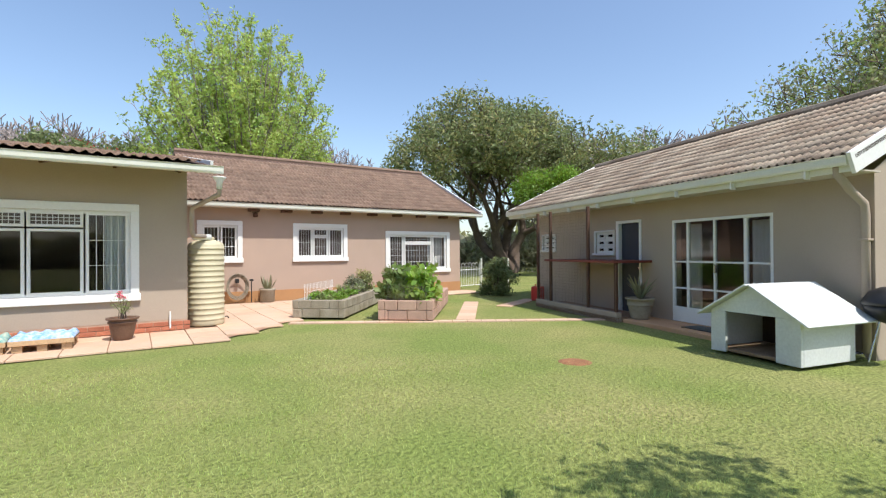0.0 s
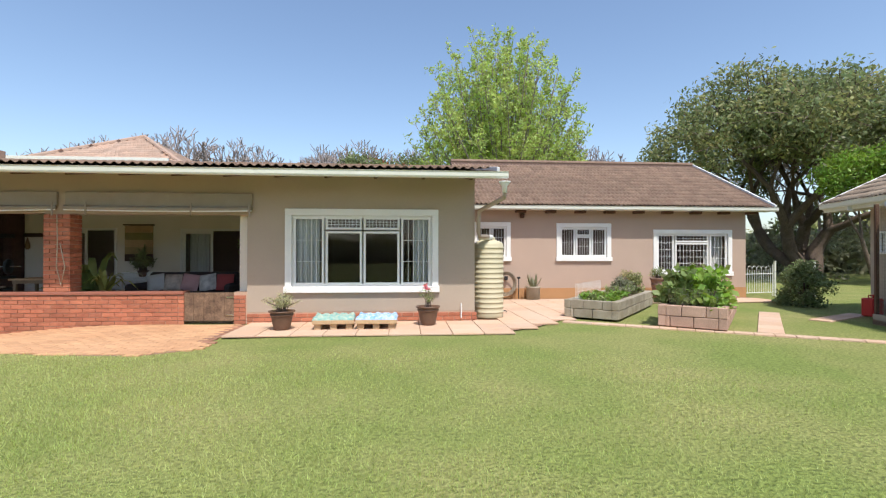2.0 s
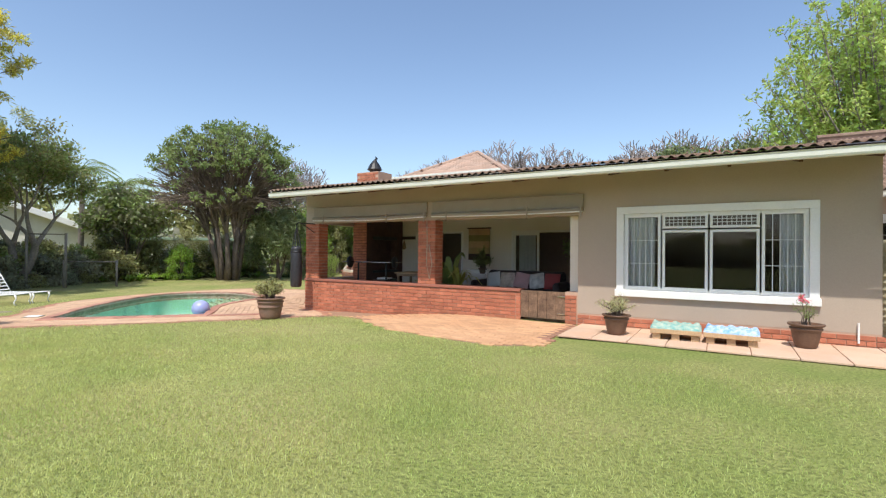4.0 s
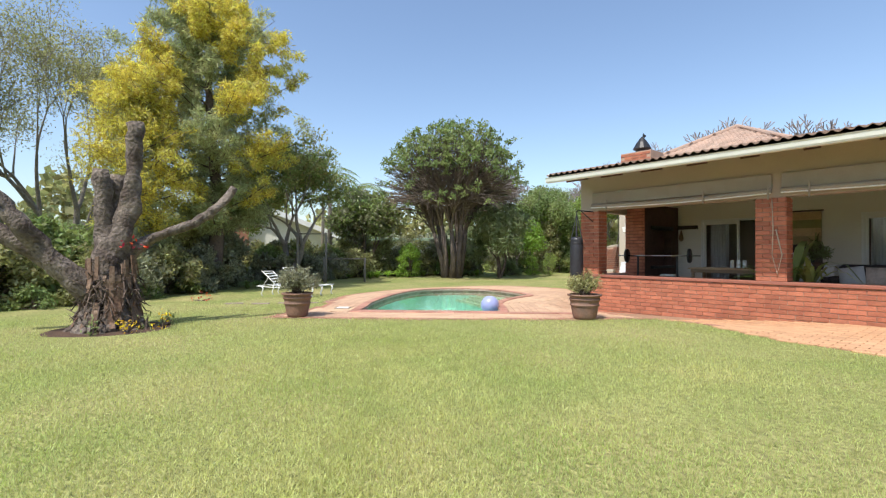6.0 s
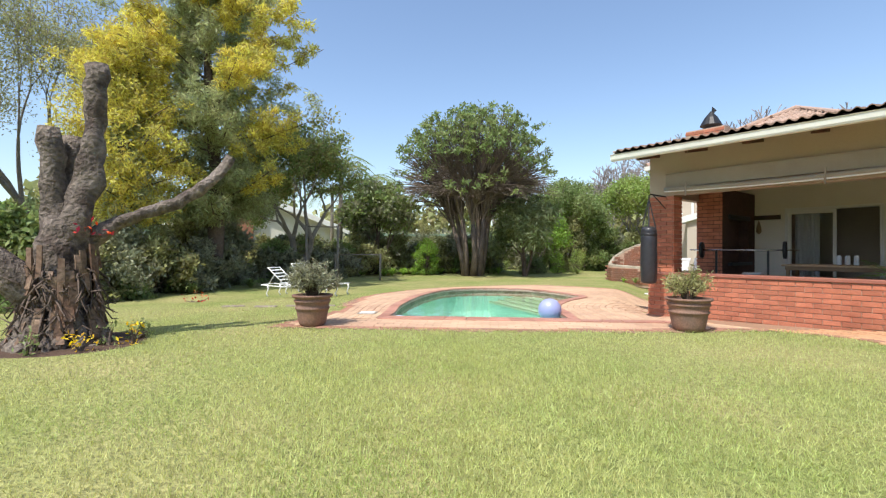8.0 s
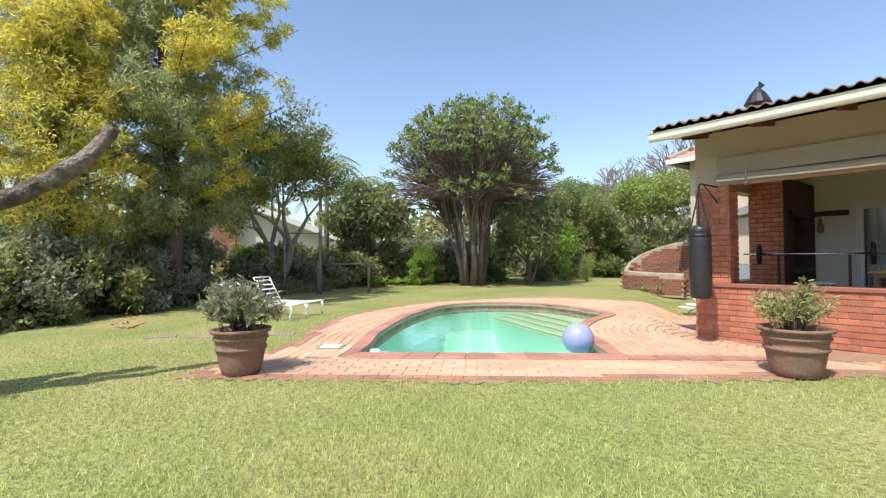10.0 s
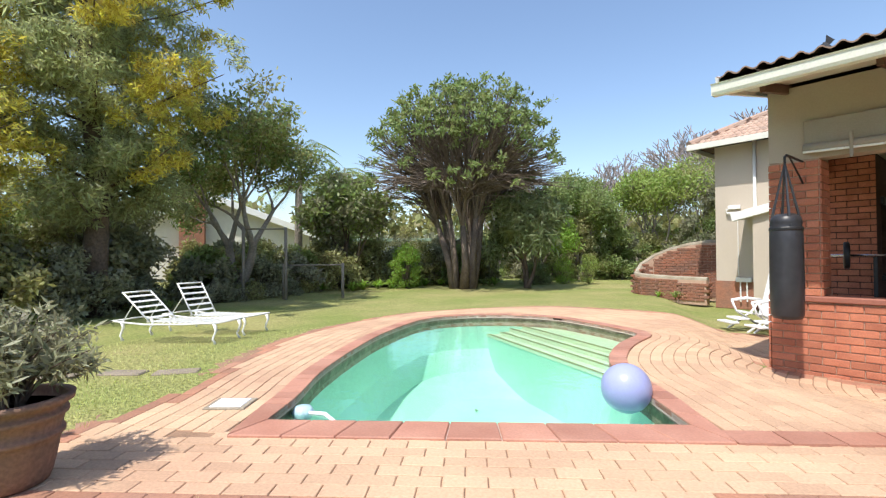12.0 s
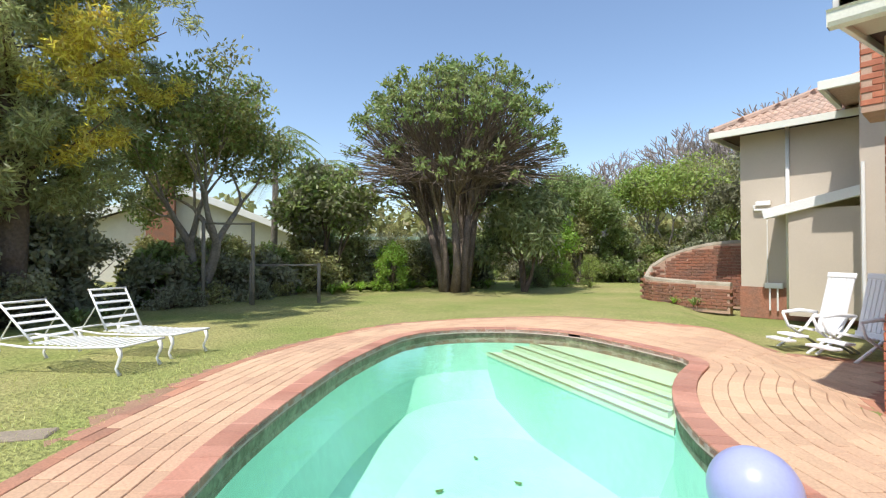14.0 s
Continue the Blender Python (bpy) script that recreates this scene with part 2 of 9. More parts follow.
# ---------------------------------------------------------------- shapes
class Shape:
    """A mesh in the making: corners and faces."""

    def __init__(self):
        self.v, self.f = [], []

    def add(self, verts, faces, m=None):
        k = len(self.v)
        self.v += [tuple(m @ Vector(p)) for p in verts] if m is not None else [tuple(p) for p in verts]
        self.f += [tuple(k + i for i in face) for face in faces]
        return self

    def box(self, x0, x1, y0, y1, z0, z1, m=None):
        v = [(x, y, z) for z in (z0, z1) for y in (y0, y1) for x in (x0, x1)]
        return self.add(v, [(0, 2, 3, 1), (4, 5, 7, 6), (0, 1, 5, 4), (2, 6, 7, 3), (0, 4, 6, 2), (1, 3, 7, 5)], m)

    def cbox(self, x0, x1, y0, y1, z0, z1, c=0.005, m=None):
        """A box with its edges cut off by c."""
        c = min(c, (x1 - x0) / 3, (y1 - y0) / 3, (z1 - z0) / 3)
        v, idx = [], {}
        for sx in (0, 1):
            for sy in (0, 1):
                for sz in (0, 1):
                    p = [(x0, x1)[sx], (y0, y1)[sy], (z0, z1)[sz]]
                    s = [(1, -1)[sx], (1, -1)[sy], (1, -1)[sz]]
                    for a in range(3):
                        q = [p[i] + (0 if i == a else s[i] * c) for i in range(3)]
                        idx[sx, sy, sz, a] = len(v)
                        v.append(q)
        f = []
        for a in range(3):
            b, d = (a + 1) % 3, (a + 2) % 3
            for s in (0, 1):
                loop = []
                for sb, sd in ((0, 0), (1, 0), (1, 1), (0, 1)):
                    k = [0, 0, 0]
                    k[a], k[b], k[d] = s, sb, sd
                    loop.append(idx[(*k, a)])
                f.append(loop if s else loop[::-1])
        for a in range(3):
            b, d = (a + 1) % 3, (a + 2) % 3
            for sb in (0, 1):
                for sd in (0, 1):
                    k0, k1 = [0, 0, 0], [0, 0, 0]
                    k0[a], k1[a] = 0, 1
                    k0[b] = k1[b] = sb
                    k0[d] = k1[d] = sd
                    loop = [idx[(*k0, b)], idx[(*k1, b)], idx[(*k1, d)], idx[(*k0, d)]]
                    f.append(loop if sb == sd else loop[::-1])
        for k in itertools.product((0, 1), repeat=3):
            loop = [idx[(*k, 0)], idx[(*k, 1)], idx[(*k, 2)]]
            f.append(loop if sum(k) % 2 else loop[::-1])
        return self.add(v, f, m)

    def lathe(self, profile, n=20, m=None, cap=True):
        """Rings of (radius, z) round the z axis, from the bottom up."""
        v = [(r * math.cos(2 * math.pi * i / n), r * math.sin(2 * math.pi * i / n), z) for r, z in profile for i in range(n)]
        f = [(j * n + i, j * n + (i + 1) % n, (j + 1) * n + (i + 1) % n, (j + 1) * n + i) for j in range(len(profile) - 1) for i in range(n)]
        if cap:
            f += [tuple(range(n))[::-1], tuple((len(profile) - 1) * n + i for i in range(n))]
        return self.add(v, f, m)

    def tube(self, pts, radii, n=6, cap=True):
        """A round limb along points."""
        pts = [Vector(p) for p in pts]
        if not isinstance(radii, (list, tuple)):
            radii = [radii] * len(pts)
        v, f, side = [], [], None
        for i, p in enumerate(pts):
            d = (pts[min(i + 1, len(pts) - 1)] - pts[max(i - 1, 0)])
            d = d.normalized() if d.length > 1e-9 else Vector((0, 0, 1))
            if side is None:
                side = d.orthogonal().normalized()
            side = (side - d * side.dot(d))
            side = side.normalized() if side.length > 1e-6 else d.orthogonal().normalized()
            up = d.cross(side)
            v += [tuple(p + (side * math.cos(2 * math.pi * k / n) + up * math.sin(2 * math.pi * k / n)) * radii[i]) for k in range(n)]
        for i in range(len(pts) - 1):
            f += [(i * n + k, i * n + (k + 1) % n, (i + 1) * n + (k + 1) % n, (i + 1) * n + k) for k in range(n)]
        if cap:
            f += [tuple(range(n))[::-1], tuple((len(pts) - 1) * n + k for k in range(n))]
        return self.add(v, f)

    def prism(self, outline, z0, z1, m=None):
        """A flat outline (x, y), counter-clockwise, from z0 to z1."""
        n = len(outline)
        v = [(x, y, z0) for x, y in outline] + [(x, y, z1) for x, y in outline]
        return self.add(v, [tuple(range(n))[::-1], tuple(range(n, 2 * n))] + [(i, (i + 1) % n, n + (i + 1) % n, n + i) for i in range(n)], m)

    def mesh(self, name, material, smooth=False):
        me = bpy.data.meshes.new(name)
        me.from_pydata(self.v, [], self.f)
        me.materials.append(material)
        if smooth:
            me.polygons.foreach_set("use_smooth", [True] * len(me.polygons))
        me.update()
        return me


def part(name, shape, material, parent=None, label="", smooth=False, kind="", m=None):
    """One mesh object, under a thing or a part (or at top level)."""
    me = shape if isinstance(shape, bpy.types.Mesh) else shape.mesh(name, material, smooth)
    ob = new(name, me)
    if m is not None:
        ob.matrix_basis = m
    ob.parent = parent
    return tagged(ob, label=label, kind=kind)


def thing(name, label, category, m=None, group="", kind=""):
    """An Empty at a thing's base."""
    ob = new(name)
    ob.empty_display_size = 0.1
    if m is not None:
        ob.matrix_basis = m
    return tagged(ob, label, category, group, kind)


def whole(name, shape, material, label, category="", m=None, group="", kind="", smooth=False):
    """A thing of one mesh."""
    ob = part(name, shape, material, None, label, smooth, kind, m)
    return tagged(ob, category=category, group=group)


def panel(s, a0, a1, z0, z1, b0, b1, holes, axis="x", m=None):
    """A wall from a0 to a1 along its axis, b0 to b1 thick, with holes (a0, a1, z0, z1) through it."""
    xs = sorted({a0, a1, *(h[0] for h in holes), *(h[1] for h in holes)})
    zs = sorted({z0, z1, *(h[2] for h in holes), *(h[3] for h in holes)})
    xs, zs = [x for x in xs if a0 <= x <= a1], [z for z in zs if z0 <= z <= z1]
    solid = {(i, j) for i in range(len(xs) - 1) for j in range(len(zs) - 1)
             if not any(h[0] < (xs[i] + xs[i + 1]) / 2 < h[1] and h[2] < (zs[j] + zs[j + 1]) / 2 < h[3] for h in holes)}

    def p(a, b, z):
        return (a, b, z) if axis == "x" else (b, a, z)

    for i, j in solid:
        A0, A1, Z0, Z1 = xs[i], xs[i + 1], zs[j], zs[j + 1]
        s.add([p(A0, b0, Z0), p(A1, b0, Z0), p(A1, b0, Z1), p(A0, b0, Z1)], [(0, 1, 2, 3)], m)
        s.add([p(A0, b1, Z0), p(A1, b1, Z0), p(A1, b1, Z1), p(A0, b1, Z1)], [(3, 2, 1, 0)], m)
        for di, dj, q in ((-1, 0, [p(A0, b0, Z0), p(A0, b0, Z1), p(A0, b1, Z1), p(A0, b1, Z0)]), (1, 0, [p(A1, b0, Z0), p(A1, b1, Z0), p(A1, b1, Z1), p(A1, b0, Z1)]),
                          (0, -1, [p(A0, b0, Z0), p(A0, b1, Z0), p(A1, b1, Z0), p(A1, b0, Z0)]), (0, 1, [p(A0, b0, Z1), p(A1, b0, Z1), p(A1, b1, Z1), p(A0, b1, Z1)])):
            if (i + di, j + dj) not in solid:
                s.add(q, [(0, 1, 2, 3)], m)
    return s


def smooth_step(a, b, x):
    t = min(max((x - a) / (b - a), 0), 1)
    return t * t * (3 - 2 * t)


def inside(poly, x, y):
    hit = False
    for (x0, y0), (x1, y1) in zip(poly, poly[1:] + poly[:1]):
        if (y0 > y) != (y1 > y) and x < (x1 - x0) * (y - y0) / (y1 - y0) + x0:
            hit = not hit
    return hit


# ---------------------------------------------------------------- ground
POOL = [(-12.44, 4.56), (-10.52, 6.60), (-11.20, 7.20), (-11.60, 7.52), (-11.96, 8.00), (-12.20, 8.50), (-12.37, 9.00), (-12.52, 9.79),
        (-13.36, 10.10), (-14.35, 10.35), (-15.10, 10.10), (-15.66, 9.50), (-15.86, 8.90), (-15.75, 8.30), (-15.32, 7.60), (-14.85, 6.92), (-14.05, 6.02), (-13.45, 5.42), (-12.85, 4.96)]
DECK = [(-12.60, 2.90), (-11.66, 3.83), (-10.79, 4.78), (-9.74, 6.02), (-8.70, 7.35), (-8.25, 8.30), (-9.2, 9.0), (-10.3, 9.9), (-11.1, 9.93), (-11.1, 12.6),
        (-12.2, 12.4), (-13.4, 12.45), (-14.5, 12.30), (-15.75, 11.85), (-16.9, 10.75), (-17.45, 9.45), (-17.1, 8.3), (-16.25, 6.85), (-15.5, 5.95), (-14.7, 5.10), (-13.6, 4.35), (-13.1, 3.6)]


def ground_z(x, y):
    """Height of the ground: level round the pool, lower by the porch, a gentle fall to the far lawn."""
    d = (x + 10.5) * 0.872 + (y - 6.7) * 0.489
    dip = -0.24 * smooth_step(0.25, 1.2, d) * smooth_step(7.7, 9.4, y) * (1 - smooth_step(-9.5, -5.5, x))
    far = -0.12 * smooth_step(15.3, 18.5, -x) - 0.10 * smooth_step(12.5, 16.0, y) * smooth_step(11.0, 13.0, -x)
    near = -0.03 * smooth_step(-8.0, -3.0, x)
    return dip + max(far, -0.14) + near


def build_ground():
    """One sheet, fine near the house and coarse to the horizon, with a hole for the pool."""
    def axis(lo, hi, step):
        a = [lo + i * step for i in range(int((hi - lo) / step) + 1)]
        k, out_lo, out_hi = 1.0, [], []
        while k < 900:
            out_lo.append(lo - k * 1.5)
            out_hi.append(a[-1] + k * 1.5)
            k *= 1.7
        return out_lo[::-1] + a + out_hi
    xs, ys = axis(-26.0, 14.0, 0.25), axis(-4.0, 28.0, 0.25)
    s = Shape()
    s.v = [(x, y, ground_z(x, y) - 0.012 + 0.012 * noise.noise(Vector((x * 0.7, y * 0.7, 0)))) for y in ys for x in xs]
    n = len(xs)
    for j in range(len(ys) - 1):
        for i in range(n - 1):
            cx, cy = (xs[i] + xs[i + 1]) / 2, (ys[j] + ys[j + 1]) / 2
            if xs[i] > -18 and xs[i + 1] < -9.5 and 3.5 < cy < 12:
                if all(inside(DECK, x, y) for x in (xs[i], xs[i + 1]) for y in (ys[j], ys[j + 1])):
                    continue
            s.f.append((j * n + i, j * n + i + 1, (j + 1) * n + i + 1, (j + 1) * n + i))
    m = mat("lawn", (0.19, 0.24, 0.065), 0.95, var=0.34, scale=0.55, fine=26, bump=1.0, dist=0.05, second=(0.30, 0.29, 0.115), amount=0.9, spec=0.15)
    drier_towards_pool(m)
    whole("ground", s, m, "close-mown green lawn with paler dry patches", kind="structure", smooth=True)


build_ground()


# ---------------------------------------------------------------- pool
def offset_outline(pts, d):
    """A closed outline moved outwards by d (counter-clockwise outline)."""
    out, n = [], len(pts)
    for i in range(n):
        a, b, c = Vector(pts[i - 1]), Vector(pts[i]), Vector(pts[(i + 1) % n])
        n1 = Vector(((b - a).y, -(b - a).x)).normalized()
        n2 = Vector(((c - b).y, -(c - b).x)).normalized()
        h = (n1 + n2).normalized()
        out.append(tuple(b + h * d / max(h.dot(n1), 0.55)))
    return out


def resample(pts, step, closed=True):
    """Evenly spaced points and directions along a line."""
    p = [Vector(q) for q in pts] + ([Vector(pts[0])] if closed else [])
    out, left = [], step / 2
    for a, b in zip(p, p[1:]):
        length = (b - a).length
        while left <= length:
            out.append((a + (b - a) * (left / length), (b - a).normalized()))
            left += step
        left -= length
    return out


def soften(pts, fixed, times=2):
    """Round an outline's corners, but for the fixed ones."""
    for _ in range(times):
        out, n = [], len(pts)
        for i, p in enumerate(pts):
            if p in fixed:
                out.append(p)
                continue
            a, c = pts[i - 1], pts[(i + 1) % n]
            out += [tuple(p[k] * 0.8 + a[k] * 0.2 for k in (0, 1)), tuple(p[k] * 0.8 + c[k] * 0.2 for k in (0, 1))]
        pts = out
    return pts


POOL_CORNERS = POOL
POOL = soften(POOL, POOL[:2])
DECK = soften(DECK, DECK[:4] + DECK[6:10])


def build_pool():
    basin = thing("swimming_pool", "free-form swimming pool with green-blue water, brown waterline stain and corner steps", "swimming pool", kind="structure")
    n = len(POOL)
    s, band = Shape(), Shape()
    cx, cy = -13.3, 7.6
    rings = [(1.0, -0.20), (0.985, -0.60), (0.90, -0.95), (0.62, -1.18)]
    rv = []
    for k, z in rings:
        rv += [(cx + (x - cx) * k, cy + (y - cy) * k, z) for x, y in POOL]
    s.add(rv, [(j * n + i, j * n + (i + 1) % n, (j + 1) * n + (i + 1) % n, (j + 1) * n + i) for j in range(3) for i in range(n)] + [tuple(3 * n + i for i in range(n))])
    part("basin", s, M_POOL, basin, "turquoise plastered pool basin")
    band.add([(x, y, -0.20) for x, y in POOL] + [(x, y, -0.03) for x, y in POOL], [(i, n + i, n + (i + 1) % n, (i + 1) % n)[::-1] for i in range(n)])
    part("waterline_band", band, M_WATERLINE, basin, "brown stained band above the waterline")
    w = Shape()
    w.add([(x, y, -0.085) for x, y in POOL], [tuple(range(n))])
    water = part("water", w, M_WATER, basin, "clear green-blue pool water")
    water.visible_shadow = False
    # steps across the far corner
    a, b = Vector((-15.7, 9.77)), Vector((-12.1, 8.47))
    away = Vector((0.42, 0.90))
    for k in range(4):
        s, e = Shape(), Shape()
        p0, p1 = a + away * (0.19 * k), b + away * (0.19 * k)
        z = -0.34 + 0.05 * k
        c0, c1 = p0 + away * 1.4, p1 + away * 1.4
        quad = [tuple(p0), tuple(p1), tuple(c1), tuple(c0)]
        # keep to the pool
        line = [p0 + (p1 - p0) * (i / 30) for i in range(31)]
        ok = [q for q in line if inside(POOL, q.x, q.y)]
        if len(ok) < 2:
            continue
        f0, f1 = ok[0], ok[-1]
        back = [q for q in POOL_CORNERS[7:12] if (Vector(q) - f0).dot(away) > 0.02]
        poly = [tuple(f0), tuple(f1)] + back
        s.prism(poly, z - 0.045, z)
        if k == 0:
            part("step_block", Shape().prism([tuple(Vector(q) + away * 0.01) for q in poly], -1.3, z - 0.046), M_POOL, basin, "turquoise plastered step block")
        part("step", s, M_POOLSTEP, basin, "pale submerged pool step")
        d = (f1 - f0).normalized()
        e.add([(*(f0 - away * 0.0 + d * 0.02), z + 0.006), (*(f1 - d * 0.02), z + 0.006), (*(f1 - d * 0.02 + away * 0.05), z + 0.006), (*(f0 + d * 0.02 + away * 0.05), z + 0.006)], [(0, 1, 2, 3)])
        part("step_edge", e, M_STEPEDGE, basin, "brown edge strip of a pool step")
    # leaves on the floor
    random.seed(5)
    for k, (x, y, r) in enumerate((x, y, r * 1.5) for x, y, r in [(-12.9, 6.4, 0.05), (-13.2, 6.9, 0.04), (-13.0, 7.2, 0.035), (-12.2, 6.3, 0.06), (-14.0, 7.5, 0.04), (-12.5, 7.4, 0.04), (-13.6, 8.2, 0.035), (-12.4, 5.8, 0.05), (-14.3, 8.3, 0.03), (-11.9, 6.9, 0.045)]):
        s = Shape()
        pts = [(r * math.cos(t) * (1 if i % 2 else 0.6), r * 0.5 * math.sin(t), 0.01 * (i % 2)) for i, t in enumerate([j * math.pi / 3 for j in range(6)])]
        s.add(pts, [(0, 1, 2, 3, 4, 5)], pose(x, y, -1.165, 0, 0, random.uniform(0, 360)))
        deep = next((q / 50 for q in range(31, 46) if inside([(cx + (a - cx) * q / 50, cy + (b - cy) * q / 50) for a, b in POOL], x, y)), 0.9)
        s.v = [(a, b, c + 0.004 + (deep - 0.62) * 0.82) for a, b, c in s.v]
        whole("sunken_leaf", s, L_DARK, "dark fallen leaf lying on the pool floor", "leaf", group="leaves in the pool")


build_pool()


# ---------------------------------------------------------------- main house
FY = 9.94
X0, X1 = -11.06, 1.0


def tile_profile(name, w, length, material):
    """One interlocking roof tile with a round roll, its lower edge at y = 0."""
    s = Shape()
    xs = [0, 0.10, 0.20, 0.30, 0.37, 0.44, 0.50, 0.60, 0.70, 0.80, 0.87, 0.94, 1.0]
    hs = [0.020, 0.006, 0.012, 0.038, 0.046, 0.038, 0.020, 0.006, 0.012, 0.038, 0.046, 0.038, 0.020]
    v = []
    for y, lift in ((0.0, 0.018), (length, 0.0)):
        v += [(x * w, y, h + lift) for x, h in zip(xs, hs)]
    v += [(x * w, 0.0, h + 0.003) for x, h in zip(xs, hs)]
    k = len(xs)
    f = [(i, i + 1, k + i + 1, k + i) for i in range(k - 1)] + [(2 * k + i, 2 * k + i + 1, i + 1, i) for i in range(k - 1)]
    s.add(v, f)
    return s


def lay_tiles(owner, name, m, width, run, w, length, material, nearest=0, label="", skip=None):
    """Tiles on a slope: m puts the plane's x along the eave, y up the slope, z out. The first `nearest` in order are parts, the rest one mesh."""
    tile = tile_profile(name, w, length + 0.04, material)
    me = tile.mesh(name, material, True)
    rest, count = Shape(), 0
    for j in range(int(run / length)):
        for i in range(int(width / w)):
            x, y = i * w, j * length
            if skip and skip(x + w / 2, y + length / 2):
                continue
            wob = pose(x, y, 0.004 + random.uniform(0, 0.004), random.uniform(-0.5, 0.5), random.uniform(-0.7, 0.7), random.uniform(-0.3, 0.3))
            if count < nearest:
                part(name, me, material, owner, m=m @ wob)
            else:
                rest.add(tile.v, tile.f, m @ wob)
            count += 1
    if rest.v:
        part(name + "_field", rest, material, owner, label, True, kind="stuff")


def brick_course_wall(owner, x0, x1, y, z0, z1, out=-1, skip=None, course=0.083, brick=0.235, m=None, axis="x", limit=300, counter=[0]):
    """Bricks proud of a wall face, one object each."""
    key = Shape()
    key.cbox(0, brick - 0.010, 0, 0.02, 0, course - 0.012, 0.004)
    me = key.mesh("brick", M_BRICK)
    half = Shape()
    half.cbox(0, brick / 2 - 0.010, 0, 0.02, 0, course - 0.012, 0.004)
    mh = half.mesh("brick", M_BRICK)
    rest = Shape()
    rows = int((z1 - z0 + 0.004) / course)
    for j in range(rows):
        x = x0
        first = j % 2
        while x < x1 - 0.03:
            use = (mh, half, brick / 2) if first or x + brick > x1 + 0.005 else (me, key, brick)
            first = False
            cx, cz = x + use[2] / 2, z0 + j * course + course / 2
            if not (skip and skip(cx, cz)):
                jit = random.uniform(-0.002, 0.002)
                if axis == "x":
                    mm = pose(x, y - (0.012 if out < 0 else 0.008) + jit, z0 + j * course)
                else:
                    mm = pose(y + (0.012 if out < 0 else 0.008) + jit, x, z0 + j * course, 0, 0, 90)
                if m is not None:
                    mm = m @ mm
                if counter[0] < limit:
                    part("brick", use[0], M_BRICK, owner, m=mm)
                    counter[0] += 1
                else:
                    rest.add(use[1].v, use[1].f, mm)
            x += use[2]
    if rest.v:
        part("brickwork", rest, M_BRICK, owner, "red face bricks", kind="stuff")


def window(name, label, x0, x1, y, z0, z1, lights, bars, m=None, border=0.13, curtains=(), owner_kind="structure", depth=0.1):
    """A painted timber window in a wall whose face is y: a broad surround, a frame, panes and burglar bars.
    lights: (u0, u1, v0, v1) as shares of the opening; bars: (light index, upright bars, cross bars)."""
    m = m if m is not None else Matrix()
    w = thing(name, label, "window", m @ pose((x0 + x1) / 2, y, z0), kind=owner_kind)
    c = (x0 + x1) / 2
    a0, a1, h = x0 - c, x1 - c, z1 - z0
    for nm, q in (("surround", (a0, a1, -0.03, 0.02, h - border, h)), ("surround", (a0, a0 + border, -0.03, 0.02, 0, h - border)),
                  ("surround", (a1 - border, a1, -0.03, 0.02, 0, h - border)), ("window_sill", (a0 - 0.02, a1 + 0.02, -0.07, 0.02, -0.02, border * 0.8))):
        part(nm, Shape().cbox(*q, 0.006), M_WHITE, w, "white painted plaster surround" if nm == "surround" else "white painted window sill")
    i0, i1, j0, j1 = a0 + border, a1 - border, border * 0.8, h - border
    W, H = i1 - i0, j1 - j0
    t = 0.05
    fr = Shape()
    fr.cbox(i0, i1, 0.03, 0.09, j0, j0 + t, 0.004).cbox(i0, i1, 0.03, 0.09, j1 - t, j1, 0.004).cbox(i0, i0 + t, 0.03, 0.09, j0 + t, j1 - t, 0.004).cbox(i1 - t, i1, 0.03, 0.09, j0 + t, j1 - t, 0.004)
    part("window_frame", fr, M_WHITE, w, "white painted window frame")
    for k, (u0, u1, v0, v1) in enumerate(lights):
        p0, p1, q0, q1 = i0 + u0 * W, i0 + u1 * W, j0 + v0 * H, j0 + v1 * H
        g = 0.03
        rim = Shape().cbox(p0 - g, p1 + g, 0.091, 0.105, q0 - g, q0 + 0.01, 0.003).cbox(p0 - g, p1 + g, 0.091, 0.105, q1 - 0.01, q1 + g, 0.003)
        rim.cbox(p0 - g, p0 + 0.01, 0.092, 0.106, q0, q1, 0.003).cbox(p1 - 0.01, p1 + g, 0.092, 0.106, q0, q1, 0.003)
        part("rebate", rim, M_WHITE, w, "white painted rebate")
        sash = Shape()
        b = 0.045
        sash.cbox(p0, p1, 0.022, 0.085, q0, q0 + b, 0.004).cbox(p0, p1, 0.022, 0.085, q1 - b, q1, 0.004).cbox(p0, p0 + b, 0.022, 0.085, q0 + b, q1 - b, 0.004).cbox(p1 - b, p1, 0.022, 0.085, q0 + b, q1 - b, 0.004)
        part("sash", sash, M_WHITE, w, "white painted sash")
        g = part("pane", Shape().box(p0 + b, p1 - b, 0.052, 0.056, q0 + b, q1 - b), M_GLASS, w, "clear glass pane")
        g.visible_shadow = False
        nv, nh = bars.get(k, (0, 0))
        for i in range(nv):
            x = p0 + b + (p1 - p0 - 2 * b) * (i + 1) / (nv + 1)
            part("burglar_bar", Shape().tube([(x, 0.028, q0), (x, 0.028, q1)], 0.0055, 6), M_METALWHITE, w)
        for i in range(nh):
            z = q0 + b + (q1 - q0 - 2 * b) * (i + 1) / (nh + 1)
            part("burglar_bar", Shape().tube([(p0, 0.016, z), (p1, 0.016, z)], 0.0055, 6), M_METALWHITE, w)
    return w


